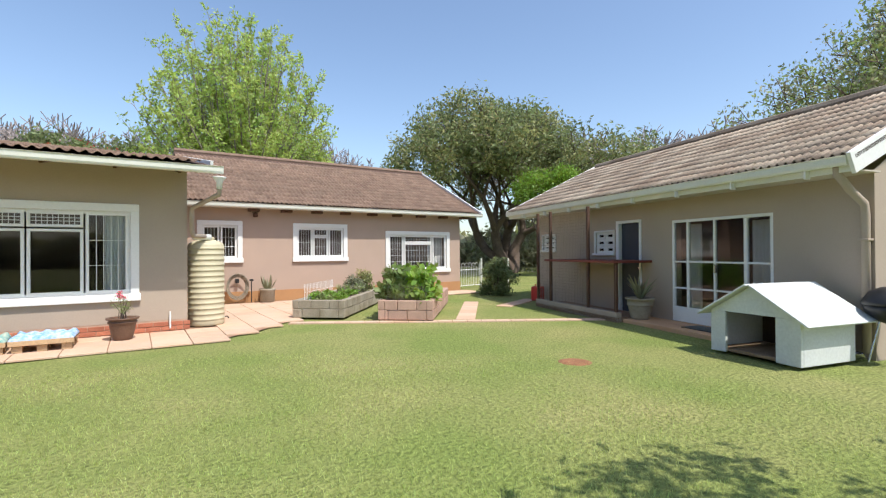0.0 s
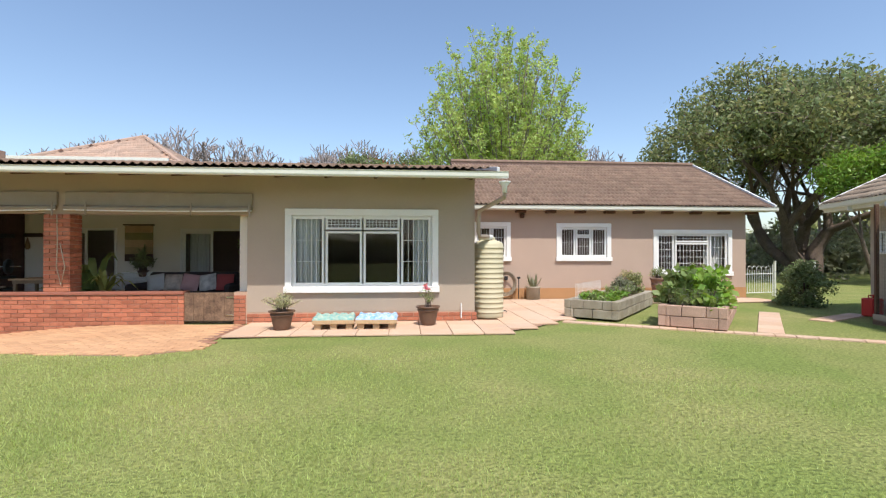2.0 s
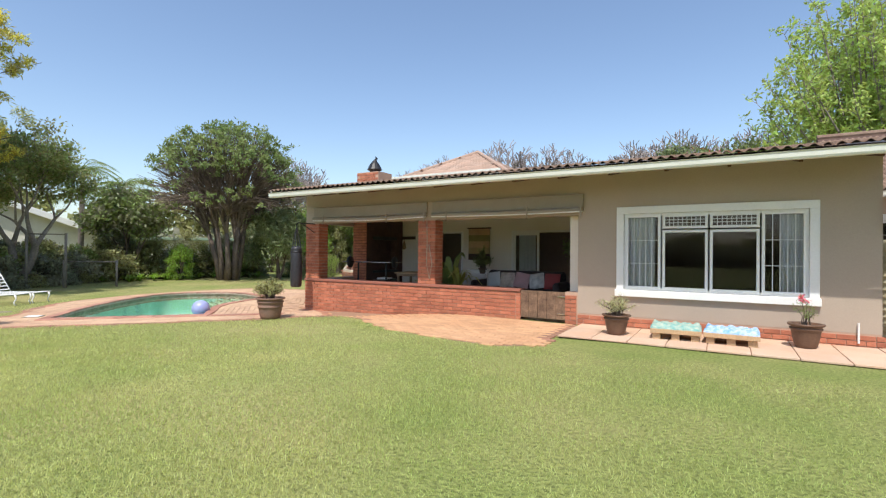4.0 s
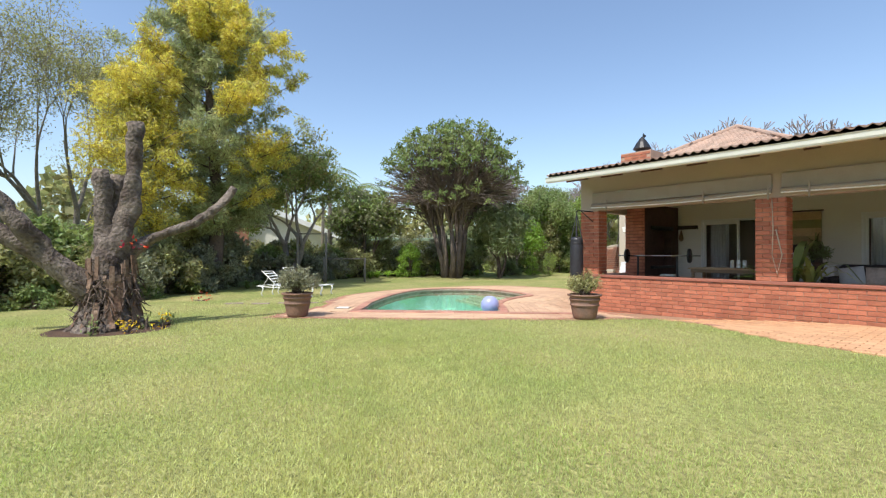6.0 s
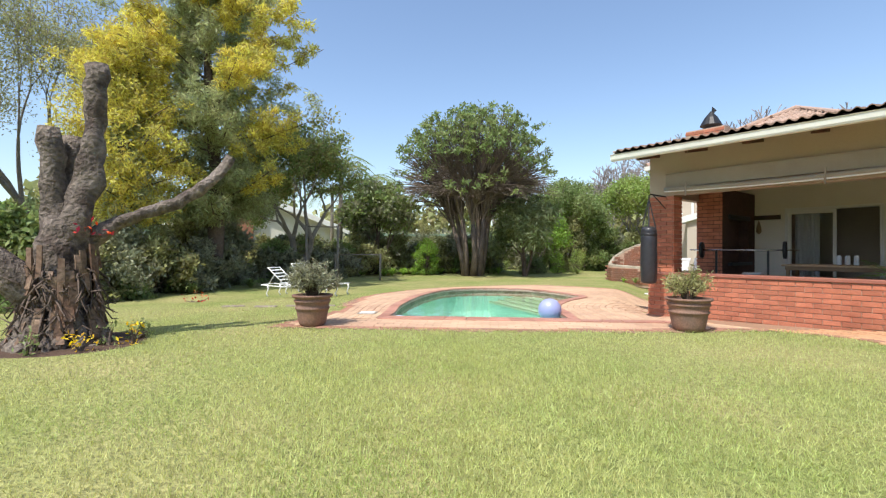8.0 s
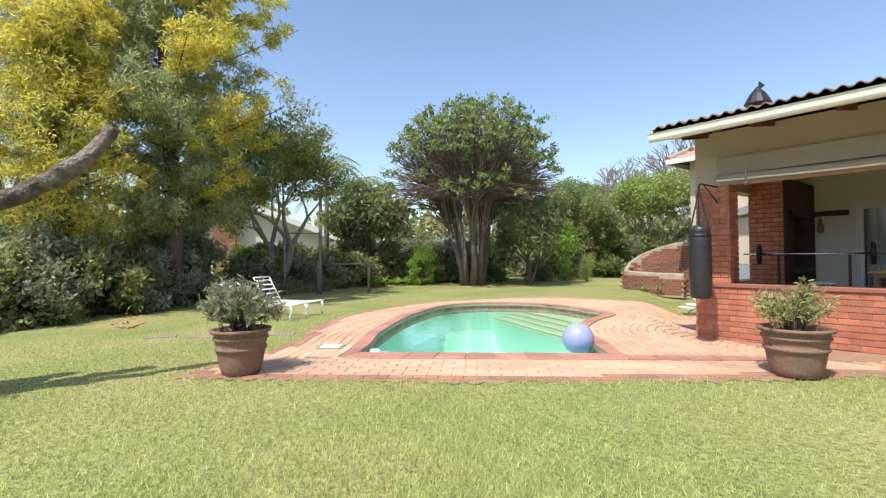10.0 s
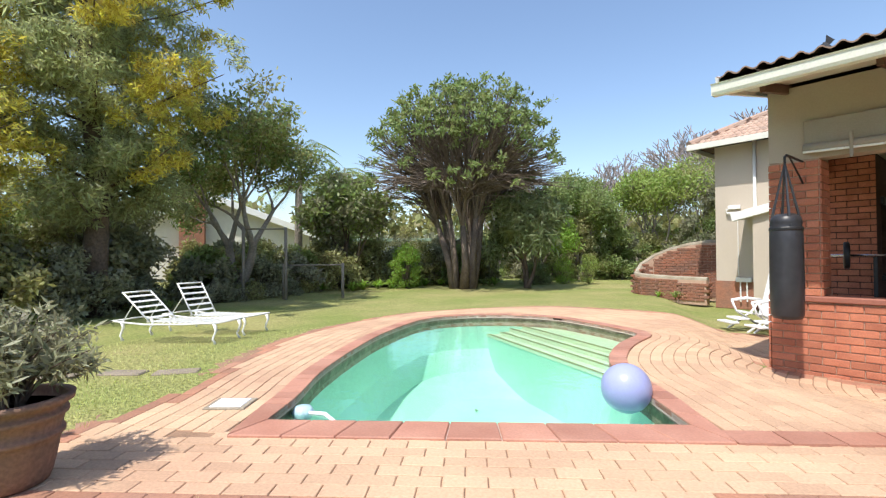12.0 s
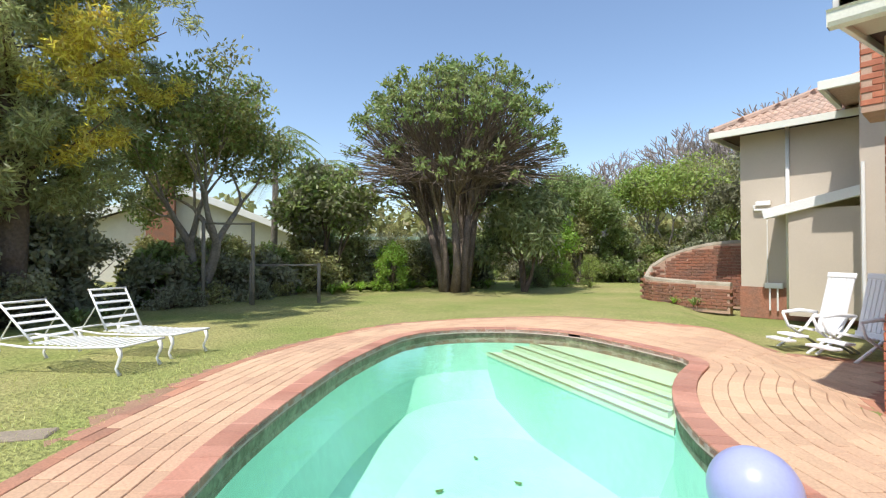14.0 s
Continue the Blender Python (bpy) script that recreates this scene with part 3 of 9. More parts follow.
def curtain(x0, x1, y, z0, z1, label, m=None, material=None, waves=7):
    s = Shape()
    n = waves * 6
    v = [(x0 + (x1 - x0) * i / n, y + 0.035 * math.sin(i * 2 * math.pi / 6) + 0.008 * math.sin(i * 1.7), z) for z in (z0, z1) for i in range(n + 1)]
    v += [(x, yy + 0.006, z) for x, yy, z in v]
    k = n + 1
    f = [(i, i + 1, k + i + 1, k + i) for i in range(n)] + [(2 * k + i + 1, 2 * k + i, 3 * k + i, 3 * k + i + 1) for i in range(n)]
    s.add(v, f)
    return whole("curtain", s, material or M_CURTAIN, label, "curtain", m=m, smooth=True)


def gutter(name, x0, x1, y, z, m=None, parent=None):
    """A box gutter with an ogee face, open at the top, along x; z is its lower edge."""
    s = Shape()
    prof = [(0.0, 0.0), (-0.085, 0.0), (-0.10, 0.03), (-0.105, 0.10), (-0.12, 0.115), (-0.112, 0.118), (-0.095, 0.105), (-0.09, 0.035), (-0.075, 0.010), (0.0, 0.010)]
    n = len(prof)
    v = [(x, y + a, z + b) for x in (x0, x1) for a, b in prof]
    s.add(v, [(i, (i + 1) % n, n + (i + 1) % n, n + i)[::-1] for i in range(n)] + [tuple(range(n)), tuple(range(n, 2 * n))[::-1]])
    s.box(x0, x0 + 0.006, y - 0.10, y, z, z + 0.11).box(x1 - 0.006, x1, y - 0.10, y, z, z + 0.11)
    return part(name, s, M_GUTTER, parent, "cream painted metal gutter", m=m)


def build_main_house():
    # walls
    holes = [(X0 + 0.52, -7.39, 0.61, 2.13), (-6.82, -3.53, 0.61, 2.13), (-4.75, -3.78, 0.02, 0.62), (-2.70, 0.16, 0.70, 2.16)]
    s = panel(Shape(), X0, X1, 2.13, 2.96, FY, FY + 0.23, [])
    panel(s, -3.53, X1, 0.2, 2.13, FY, FY + 0.23, [(-2.70, 0.16, 0.70, 2.15)])
    whole("wall_south", s, M_PLASTER, "taupe plastered front wall of the low wing of the house", kind="structure")
    s = Shape().box(-3.53, X1, FY + 0.004, FY + 0.225, -0.25, 0.2)
    pl = whole("wall_plinth", s, M_MORTAR, "red brick plinth under the plastered wall", kind="structure")
    brick_course_wall(pl, -3.53, X1, FY, -0.07, 0.2, limit=60, counter=[0])
    whole("wall_east", panel(Shape(), FY + 0.23, 14.5, -0.2, 2.95, X1 - 0.23, X1, [], axis="y").add([(X1, FY, 2.95), (X1, 14.5, 2.95), (X1, 14.2, 3.7), (X1, FY, 2.96)], [(0, 1, 2, 3)]), M_PLASTER, "taupe plastered end wall", kind="structure")
    whole("wall_between_rooms", panel(Shape(), FY + 0.23, 13.6, 0.0, 2.96, -3.75, -3.53, [], axis="y"), M_INNER, "cream painted inner wall", kind="structure")
    whole("wall_room_back", panel(Shape(), -3.53, X1 - 0.23, 0.0, 3.5, 13.98, 14.15, []), M_DARK, "back wall of the front room, darkened as if unlit", kind="structure")
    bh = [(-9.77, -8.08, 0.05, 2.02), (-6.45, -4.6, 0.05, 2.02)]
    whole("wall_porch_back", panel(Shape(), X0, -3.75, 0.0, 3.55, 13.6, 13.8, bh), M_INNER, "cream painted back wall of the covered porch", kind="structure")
    whole("wall_living_back", panel(Shape(), X0, -3.75, 0.0, 2.7, 17.8, 18.0, []), M_DARK, "far wall of the living room, darkened as if unlit", kind="structure")
    whole("wall_living_side", panel(Shape(), 13.8, 17.8, 0.0, 2.7, X0, X0 + 0.2, [], axis="y"), M_PLASTER, "plastered side wall", kind="structure")
    whole("porch_floor", Shape().box(X0 + 0.1, -3.75, FY + 0.2, 13.6, -0.3, 0.04), M_FLOOR, "red-brown tiled porch floor", kind="structure")
    whole("living_room_floor", Shape().box(X0 + 0.2, -3.75, 13.8, 17.8, -0.3, 0.05), M_FLOOR, "tiled living room floor", kind="structure")
    whole("room_floor", Shape().box(-3.53, X1 - 0.23, FY + 0.23, 14.3, -0.3, 0.05), M_FLOOR, "tiled front room floor", kind="structure")
    cz = lambda y: 2.72 + 0.185 * (y - 8.63)
    s = Shape()
    s.add([(X0, FY + 0.1, cz(FY)), (X1, FY + 0.1, cz(FY)), (X1, 14.15, cz(14.15)), (X0, 14.15, cz(14.15)), (X0, FY + 0.1, cz(FY) + 0.02), (X1, FY + 0.1, cz(FY) + 0.02), (X1, 14.15, cz(14.15) + 0.02), (X0, 14.15, cz(14.15) + 0.02)],
          [(0, 1, 2, 3), (7, 6, 5, 4), (0, 4, 5, 1), (3, 2, 6, 7)])
    whole("ceiling", s, M_INNER, "sloping cream boarded ceiling", kind="structure")
    whole("ceiling_living", Shape().box(X0, -3.75, 13.81, 18.0, 2.7, 2.8), M_INNER, "flat cream living room ceiling", kind="structure")
    # dwarf wall of the porch and its pillars
    dw = whole("dwarf_wall", Shape().box(X0, -4.75, FY + 0.004, FY + 0.22, -0.35, 0.55).box(-3.78, -3.53, FY + 0.004, FY + 0.22, -0.3, 0.60), M_MORTAR, "red face-brick dwarf wall along the covered porch", kind="structure")
    brick_course_wall(dw, X0, -4.75, FY, -0.28, 0.555, limit=300, counter=[0])
    brick_course_wall(dw, -3.78, -3.54, FY, -0.2, 0.6, limit=0, counter=[1])
    whole("wall_ledge", Shape().cbox(X0 - 0.02, -4.73, FY - 0.035, FY + 0.26, 0.556, 0.62, 0.01), M_LEDGE, "polished dark red ledge on the dwarf wall", kind="structure")
    for x0, x1 in ((X0, X0 + 0.48), (-7.32, -6.85)):
        p = thing("brick_pillar", "red face-brick porch pillar carrying the roof beam", "pillar", pose(x0, FY, 0.62), group="porch pillars", kind="structure")
        part("core", Shape().box(0.01, x1 - x0 - 0.01, 0.01, 0.34, 0, 1.508), M_MORTAR, p, "mortar-jointed core")
        key = Shape().cbox(0, 0.225, 0, 0.02, 0, 0.071, 0.004)
        short = Shape().cbox(0, 0.108, 0, 0.02, 0, 0.071, 0.004)
        mk, ms = key.mesh("brick", M_BRICK), short.mesh("brick", M_BRICK)
        for j in range(18):
            z = 0.006 + j * 0.083
            lay = [(0, mk), (0.235, mk)] if j % 2 == 0 else [(0, ms), (0.118, mk), (0.353, ms)]
            for x, me in lay:
                if x < x1 - x0 - 0.05:
                    part("brick", me, M_BRICK, p, m=pose(x, -0.008, z))
            for x, me in ([(0, mk), (0.235, ms)] if j % 2 else [(0, ms), (0.118, mk)]):
                part("brick", me, M_BRICK, p, m=pose(-0.008, x + 0.225 if me is mk else x + 0.108, z, 0, 0, -90))
                part("brick", me, M_BRICK, p, m=pose(x1 - x0 + 0.008, x, z, 0, 0, 90))
    # end return of the dwarf wall
    e = whole("dwarf_wall_end", Shape().box(X0 + 0.004, X0 + 0.22, FY + 0.22, 13.4, -0.35, 0.60), M_MORTAR, "red face-brick end wall of the porch", kind="structure")
    brick_course_wall(e, FY + 0.0, 13.4, X0, -0.28, 0.6, out=1, axis="y", limit=0, counter=[1], m=Matrix.Translation((-0.02, 0, 0)))
    whole("wall_porch_west", panel(Shape(), FY + 0.232, 13.59, 2.14, 2.95, X0, X0 + 0.2, [], axis="y").add([(X0, FY + 0.232, 2.95), (X0, 13.59, 2.95), (X0, 13.59, 3.6), (X0, FY + 0.232, 2.97)], [(3, 2, 1, 0)]), M_PLASTER, "plastered header over the open porch end", kind="structure")
    # gate in the dwarf wall
    g = thing("porch_gate", "weathered dark timber board gate in the brick dwarf wall", "gate", pose(-4.265, FY + 0.02, 0.03))
    gate_wood = mat("worn_gate_timber", (0.24, 0.155, 0.10), 0.9, var=0.3, scale=7, fine=40, bump=0.4, second=(0.12, 0.075, 0.05), amount=1)
    for i in range(5):
        part("board", Shape().cbox(-0.48 + i * 0.193, -0.48 + i * 0.193 + 0.188, 0, 0.03, 0, 0.56, 0.004), gate_wood, g)
    part("rail", Shape().cbox(-0.47, 0.47, 0.03, 0.06, 0.08, 0.16, 0.004), M_WOOD, g)
    part("rail", Shape().cbox(-0.47, 0.47, 0.03, 0.06, 0.42, 0.50, 0.004), M_WOOD, g)
    for z in (0.10, 0.45):
        part("hinge", Shape().cbox(0.33, 0.50, -0.012, 0, z, z + 0.03, 0.003), M_STEEL, g, "steel strap hinge")
    # roof
    slope = math.atan(0.185)
    eave_z = 2.885
    up = lambda x: pose(x, 8.88, eave_z, math.degrees(slope), 0, 0)
    r = thing("roof_low_wing", "low-pitched roof of brown interlocking tiles with a cream gutter", "roof", kind="structure")
    s = Shape()
    L1, L2 = (14.2 - 8.88) / math.cos(slope), (14.2 - 8.88) / math.cos(slope)
    s.box(-11.18, -6.0, 0.0, L1, -0.05, 0.0, up(0)).box(-6.0, 1.3, 0.0, L2, -0.05, 0.0, up(0))
    part("roof_deck", s, M_ROOFUNDER, r, "dark roof underlay")
    lay_tiles(r, "roof_tile", up(-11.18) @ pose(0, -0.10, 0.012), 12.48, L2, 0.30, 0.345, M_TILE_BROWN, 300, "brown interlocking roof tiles", skip=lambda x, y: x < 5.18 and y > L1)
    part("verge", Shape().cbox(1.26, 1.31, 0, L2, -0.12, 0.07, 0.005, up(0)), M_WHITE, r, "white painted verge board")
    part("verge", Shape().cbox(-11.22, -11.18, -0.03, L1, -0.12, 0.06, 0.005, up(0)), M_WHITE, r, "white painted verge board")
    part("fascia", Shape().cbox(-11.2, 1.3, 8.915, 8.94, 2.765, 2.885, 0.004), M_WHITE, r, "white fascia board")
    gutter("gutter", -11.25, 1.46, 8.915, 2.747, parent=r)
    part("soffit", Shape().box(-11.18, 1.3, 0.05, 1.08, -0.075, -0.055, up(0)), M_SOFFIT, r, "pale soffit boards")
    for i in range(14):
        x = -10.9 + i * 0.9
        part("rafter", Shape().cbox(x, x + 0.05, 0.22, 1.2, -0.18, -0.078, 0.005, up(0)), M_RAFTER, r, "dark stained rafter end")
    # chimney
    c = thing("chimney", "short red brick chimney with a black sheet-metal cowl", "chimney", pose(-11.13, 13.0, 2.95), kind="structure")
    part("stack", Shape().box(-0.44, 0.44, -0.36, 0.36, 0, 1.02), M_MORTAR, c, "brick chimney stack")
    for j in range(11):
        z = 0.09 + 0.083 * j
        for i in range(4):
            x = -0.44 + i * 0.22 + (0.11 if j % 2 else 0)
            if x < 0.3:
                part("brick", Shape().cbox(x, x + 0.21, -0.372, -0.352, z, z + 0.071, 0.004), M_BRICK, c)
        for i in range(3):
            y = -0.36 + i * 0.235
            part("brick", Shape().cbox(-0.452, -0.432, y, y + 0.225, z, z + 0.071, 0.004), M_BRICK, c)
    cw = Shape()
    cw.lathe([(0.17, 1.02), (0.17, 1.10), (0.25, 1.15), (0.15, 1.34), (0.02, 1.50)], 14)
    cw.add([(0, 0, 1.4), (0.13, 0, 1.5), (0.02, 0.01, 1.62), (0, 0.012, 1.4)], [(0, 1, 2), (3, 2, 1)])
    part("cowl", cw, M_BLACK, c, "black pointed metal cowl")
    # fireplace in the porch: a brick breast whose opening faces along the porch
    f = thing("fireplace", "tall red brick barbecue fireplace in the porch corner", "fireplace", pose(-10.64, 11.72, 0.04))
    soot = mat("sooty_brick", (0.10, 0.055, 0.045), 0.9, var=0.25, fine=30, bump=0.4)
    core = panel(Shape(), 0.0, 1.86, 0, 2.35, 0.06, 0.26, [(0.35, 1.45, 0.75, 1.70)], axis="y")
    core.box(-0.26, 0.059, 0.0, 1.86, 0, 2.35)
    part("body", core, soot, f, "soot-darkened brick body")
    part("hearth", Shape().cbox(-0.0, 0.34, 0.30, 1.50, 0.68, 0.745, 0.006), M_BLACK, f, "black hearth slab")
    part("hood", Shape().cbox(0.262, 0.30, 0.30, 1.50, 1.70, 1.80, 0.005), M_BLACK, f, "black steel lintel")
    field = Shape()
    for j in range(28):
        off = 0.117 if j % 2 else 0
        for i in range(4):
            x0, x1 = max(-0.262 + i * 0.235 - off, -0.262), min(-0.262 + i * 0.235 - off + 0.225, 0.262)
            if x1 - x0 > 0.04:
                field.cbox(x0, x1, -0.016, -0.001, 0.006 + j * 0.083, 0.077 + j * 0.083, 0.003)
        for i in range(9):
            y0, y1 = max(i * 0.235 - off, 0.0), min(i * 0.235 - off + 0.225, 1.86)
            if y1 - y0 > 0.04:
                field.cbox(-0.276, -0.261, y0, y1, 0.006 + j * 0.083, 0.077 + j * 0.083, 0.003)
    part("brickwork", field, M_BRICK, f, "red face bricks", kind="stuff")
    # windows and curtains
    window("window_1", "wide white-framed window with burglar bars and pale curtains", -2.80, 0.255, FY, 0.60, 2.256,
           [(0.01, 0.225, 0.02, 0.98), (0.235, 0.495, 0.80, 0.98), (0.235, 0.495, 0.02, 0.78), (0.505, 0.765, 0.80, 0.98), (0.505, 0.765, 0.02, 0.78), (0.775, 0.99, 0.02, 0.98)],
           {0: (4, 2), 1: (8, 2), 3: (8, 2), 5: (4, 2)})
    curtain(-2.62, -2.15, FY + 0.20, 0.055, 2.15, "pale gathered curtain beside the wide window")
    curtain(-0.25, 0.12, FY + 0.20, 0.055, 2.15, "pale gathered curtain beside the wide window")
    for nm, x0, x1, door in (("sliding_door", -9.77, -8.08, 0.55), ("sliding_door", -6.45, -4.6, 0.45)):
        d = thing(nm, "white-framed glass sliding door at the back of the porch, half open", "door", pose(x0, 13.6, 0.05), kind="")
        w = x1 - x0
        fr = Shape()
        fr.cbox(0, w, -0.02, 0.08, 1.91, 1.97, 0.004).cbox(0, 0.06, -0.02, 0.08, 0, 1.91, 0.004).cbox(w - 0.06, w, -0.02, 0.08, 0, 1.91, 0.004)
        part("door_frame", fr, M_WHITE, d, "white door frame")
        e = w * door
        sh = Shape()
        sh.cbox(0.06, e, 0.0, 0.04, 0, 0.09, 0.004).cbox(0.06, e, 0.0, 0.04, 1.83, 1.91, 0.004).cbox(0.06, 0.12, 0, 0.04, 0.09, 1.83, 0.004).cbox(e - 0.06, e, 0, 0.04, 0.09, 1.83, 0.004)
        part("leaf_frame", sh, M_WHITE, d, "white sliding leaf frame")
        part("pane", Shape().box(0.12, e - 0.06, 0.018, 0.024, 0.09, 1.83), M_GLASS, d, "clear glass").visible_shadow = False
        curtain(x0 + 0.1, x0 + w * 0.33, 13.95, 0.055, 2.05, "pale curtain behind the sliding door")


build_main_house()


# ---------------------------------------------------------------- back wing
WY = 14.5


def build_back_wing():
    holes = [(1.72, 2.66, 1.23, 2.22), (4.27, 5.82, 1.23, 2.19), (7.34, 9.73, 0.78, 2.01)]
    whole("wall_wing_south", panel(Shape(), 1.0, 10.28, 0.30, 2.75, WY, WY + 0.23, holes), M_PLASTER_PINK, "rosy taupe plastered wall of the back wing", kind="structure")
    pl = whole("wing_plinth", Shape().box(1.0, 10.28, WY - 0.02, WY + 0.23, -0.2, 0.30), mat("ochre_plaster_plinth", (0.48, 0.26, 0.12), 0.9, var=0.12, scale=2), "orange-brown plinth of the back wing", kind="structure")
    whole("wall_wing_east", panel(Shape(), WY + 0.23, 22.0, -0.2, 2.75, 10.05, 10.28, [], axis="y").add([(10.28, 14.5, 2.75), (10.28, 22.5, 2.75), (10.28, 18.5, 4.75)], [(0, 1, 2)]), M_PLASTER_PINK, "plastered gable end wall", kind="structure")
    whole("wall_wing_back", panel(Shape(), 1.0, 10.05, -0.2, 2.75, 17.6, 17.8, []), M_DARK, "back wall of the wing rooms, darkened as if unlit", kind="structure")
    whole("wing_floor", Shape().box(1.0, 10.05, WY + 0.23, 17.6, -0.2, 0.05), M_FLOOR, "wing room floor", kind="structure")
    whole("wing_ceiling", Shape().box(1.0, 10.05, WY + 0.23, 17.6, 2.6, 2.64), M_INNER, "flat white ceiling", kind="structure")
    window("window_2", "small white-framed window with burglar bars", 1.60, 2.76, WY, 1.14, 2.30, [(0.02, 0.48, 0.02, 0.98), (0.52, 0.98, 0.02, 0.98)], {0: (3, 2), 1: (3, 2)})
    window("window_3", "white-framed three-light window with burglar bars", 4.18, 5.90, WY, 1.14, 2.28, [(0.01, 0.32, 0.02, 0.98), (0.34, 0.66, 0.72, 0.98), (0.34, 0.66, 0.02, 0.70), (0.68, 0.99, 0.02, 0.98)], {0: (4, 1), 1: (4, 0), 2: (4, 1), 3: (4, 1)})
    window("window_4", "wide white-framed window with burglar bars and a curtain", 7.25, 9.82, WY, 0.68, 2.10, [(0.01, 0.24, 0.02, 0.98), (0.26, 0.73, 0.78, 0.98), (0.26, 0.73, 0.02, 0.76), (0.75, 0.99, 0.02, 0.98)], {0: (4, 4), 1: (8, 1), 2: (8, 3), 3: (3, 2)})
    curtain(9.1, 9.7, WY + 0.32, 0.055, 2.05, "pale curtain in the wing window")
    slope = math.atan2(4.85 - 2.80, 18.4 - 14.1)
    L = (18.4 - 14.1) / math.cos(slope)
    up = lambda x: pose(x, 14.1, 2.80, math.degrees(slope), 0, 0)
    r = thing("roof_back_wing", "pitched roof of brown interlocking tiles with white barge boards", "roof", kind="structure")
    part("roof_deck", Shape().box(1.3, 10.95, 0.0, L, -0.05, 0.0, up(0)), M_ROOFUNDER, r, "dark roof underlay")
    lay_tiles(r, "roof_tile", up(1.31) @ pose(0, -0.05, 0.005), 9.62, L - 0.1, 0.26, 0.335, M_TILE_BROWN, 300, "brown interlocking roof tiles")
    back = pose(0, 22.7, 2.80, -math.degrees(slope), 0, 0)
    part("rear_slope", Shape().box(1.3, 10.95, -L, 0, -0.05, 0.0, pose(0, 22.7, 2.8) @ pose(0, 0, 0, -math.degrees(slope))), M_TILE_BROWN, r, "rear roof slope")
    part("ridge", Shape().tube([(1.3, 18.4, 4.87), (10.95, 18.4, 4.87)], 0.09, 8), M_TILE_BROWN, r, "ridge tiles")
    part("barge_board", Shape().cbox(10.92, 10.97, -0.05, L + 0.03, -0.16, 0.06, 0.005, up(0)), M_WHITE, r, "white painted barge board")
    part("fascia", Shape().cbox(1.3, 10.95, 14.12, 14.15, 2.66, 2.79, 0.004), M_WHITE, r, "white fascia board")
    part("soffit", Shape().box(1.3, 10.95, 14.15, 14.5, 2.66, 2.68), M_SOFFIT, r, "pale soffit")
    gutter("gutter", 1.3, 11.0, 14.12, 2.655, parent=r)
    for i in range(9):
        x = 2.9 + i * 0.92
        part("rafter", Shape().cbox(x, x + 0.3, 14.3, 14.5, 2.58, 2.66, 0.005), M_RAFTER, r, "dark beam end under the eave")


build_back_wing()


# ---------------------------------------------------------------- annexe
AM = pose(8.50, 3.46, 0, 0, 0, -13.5)


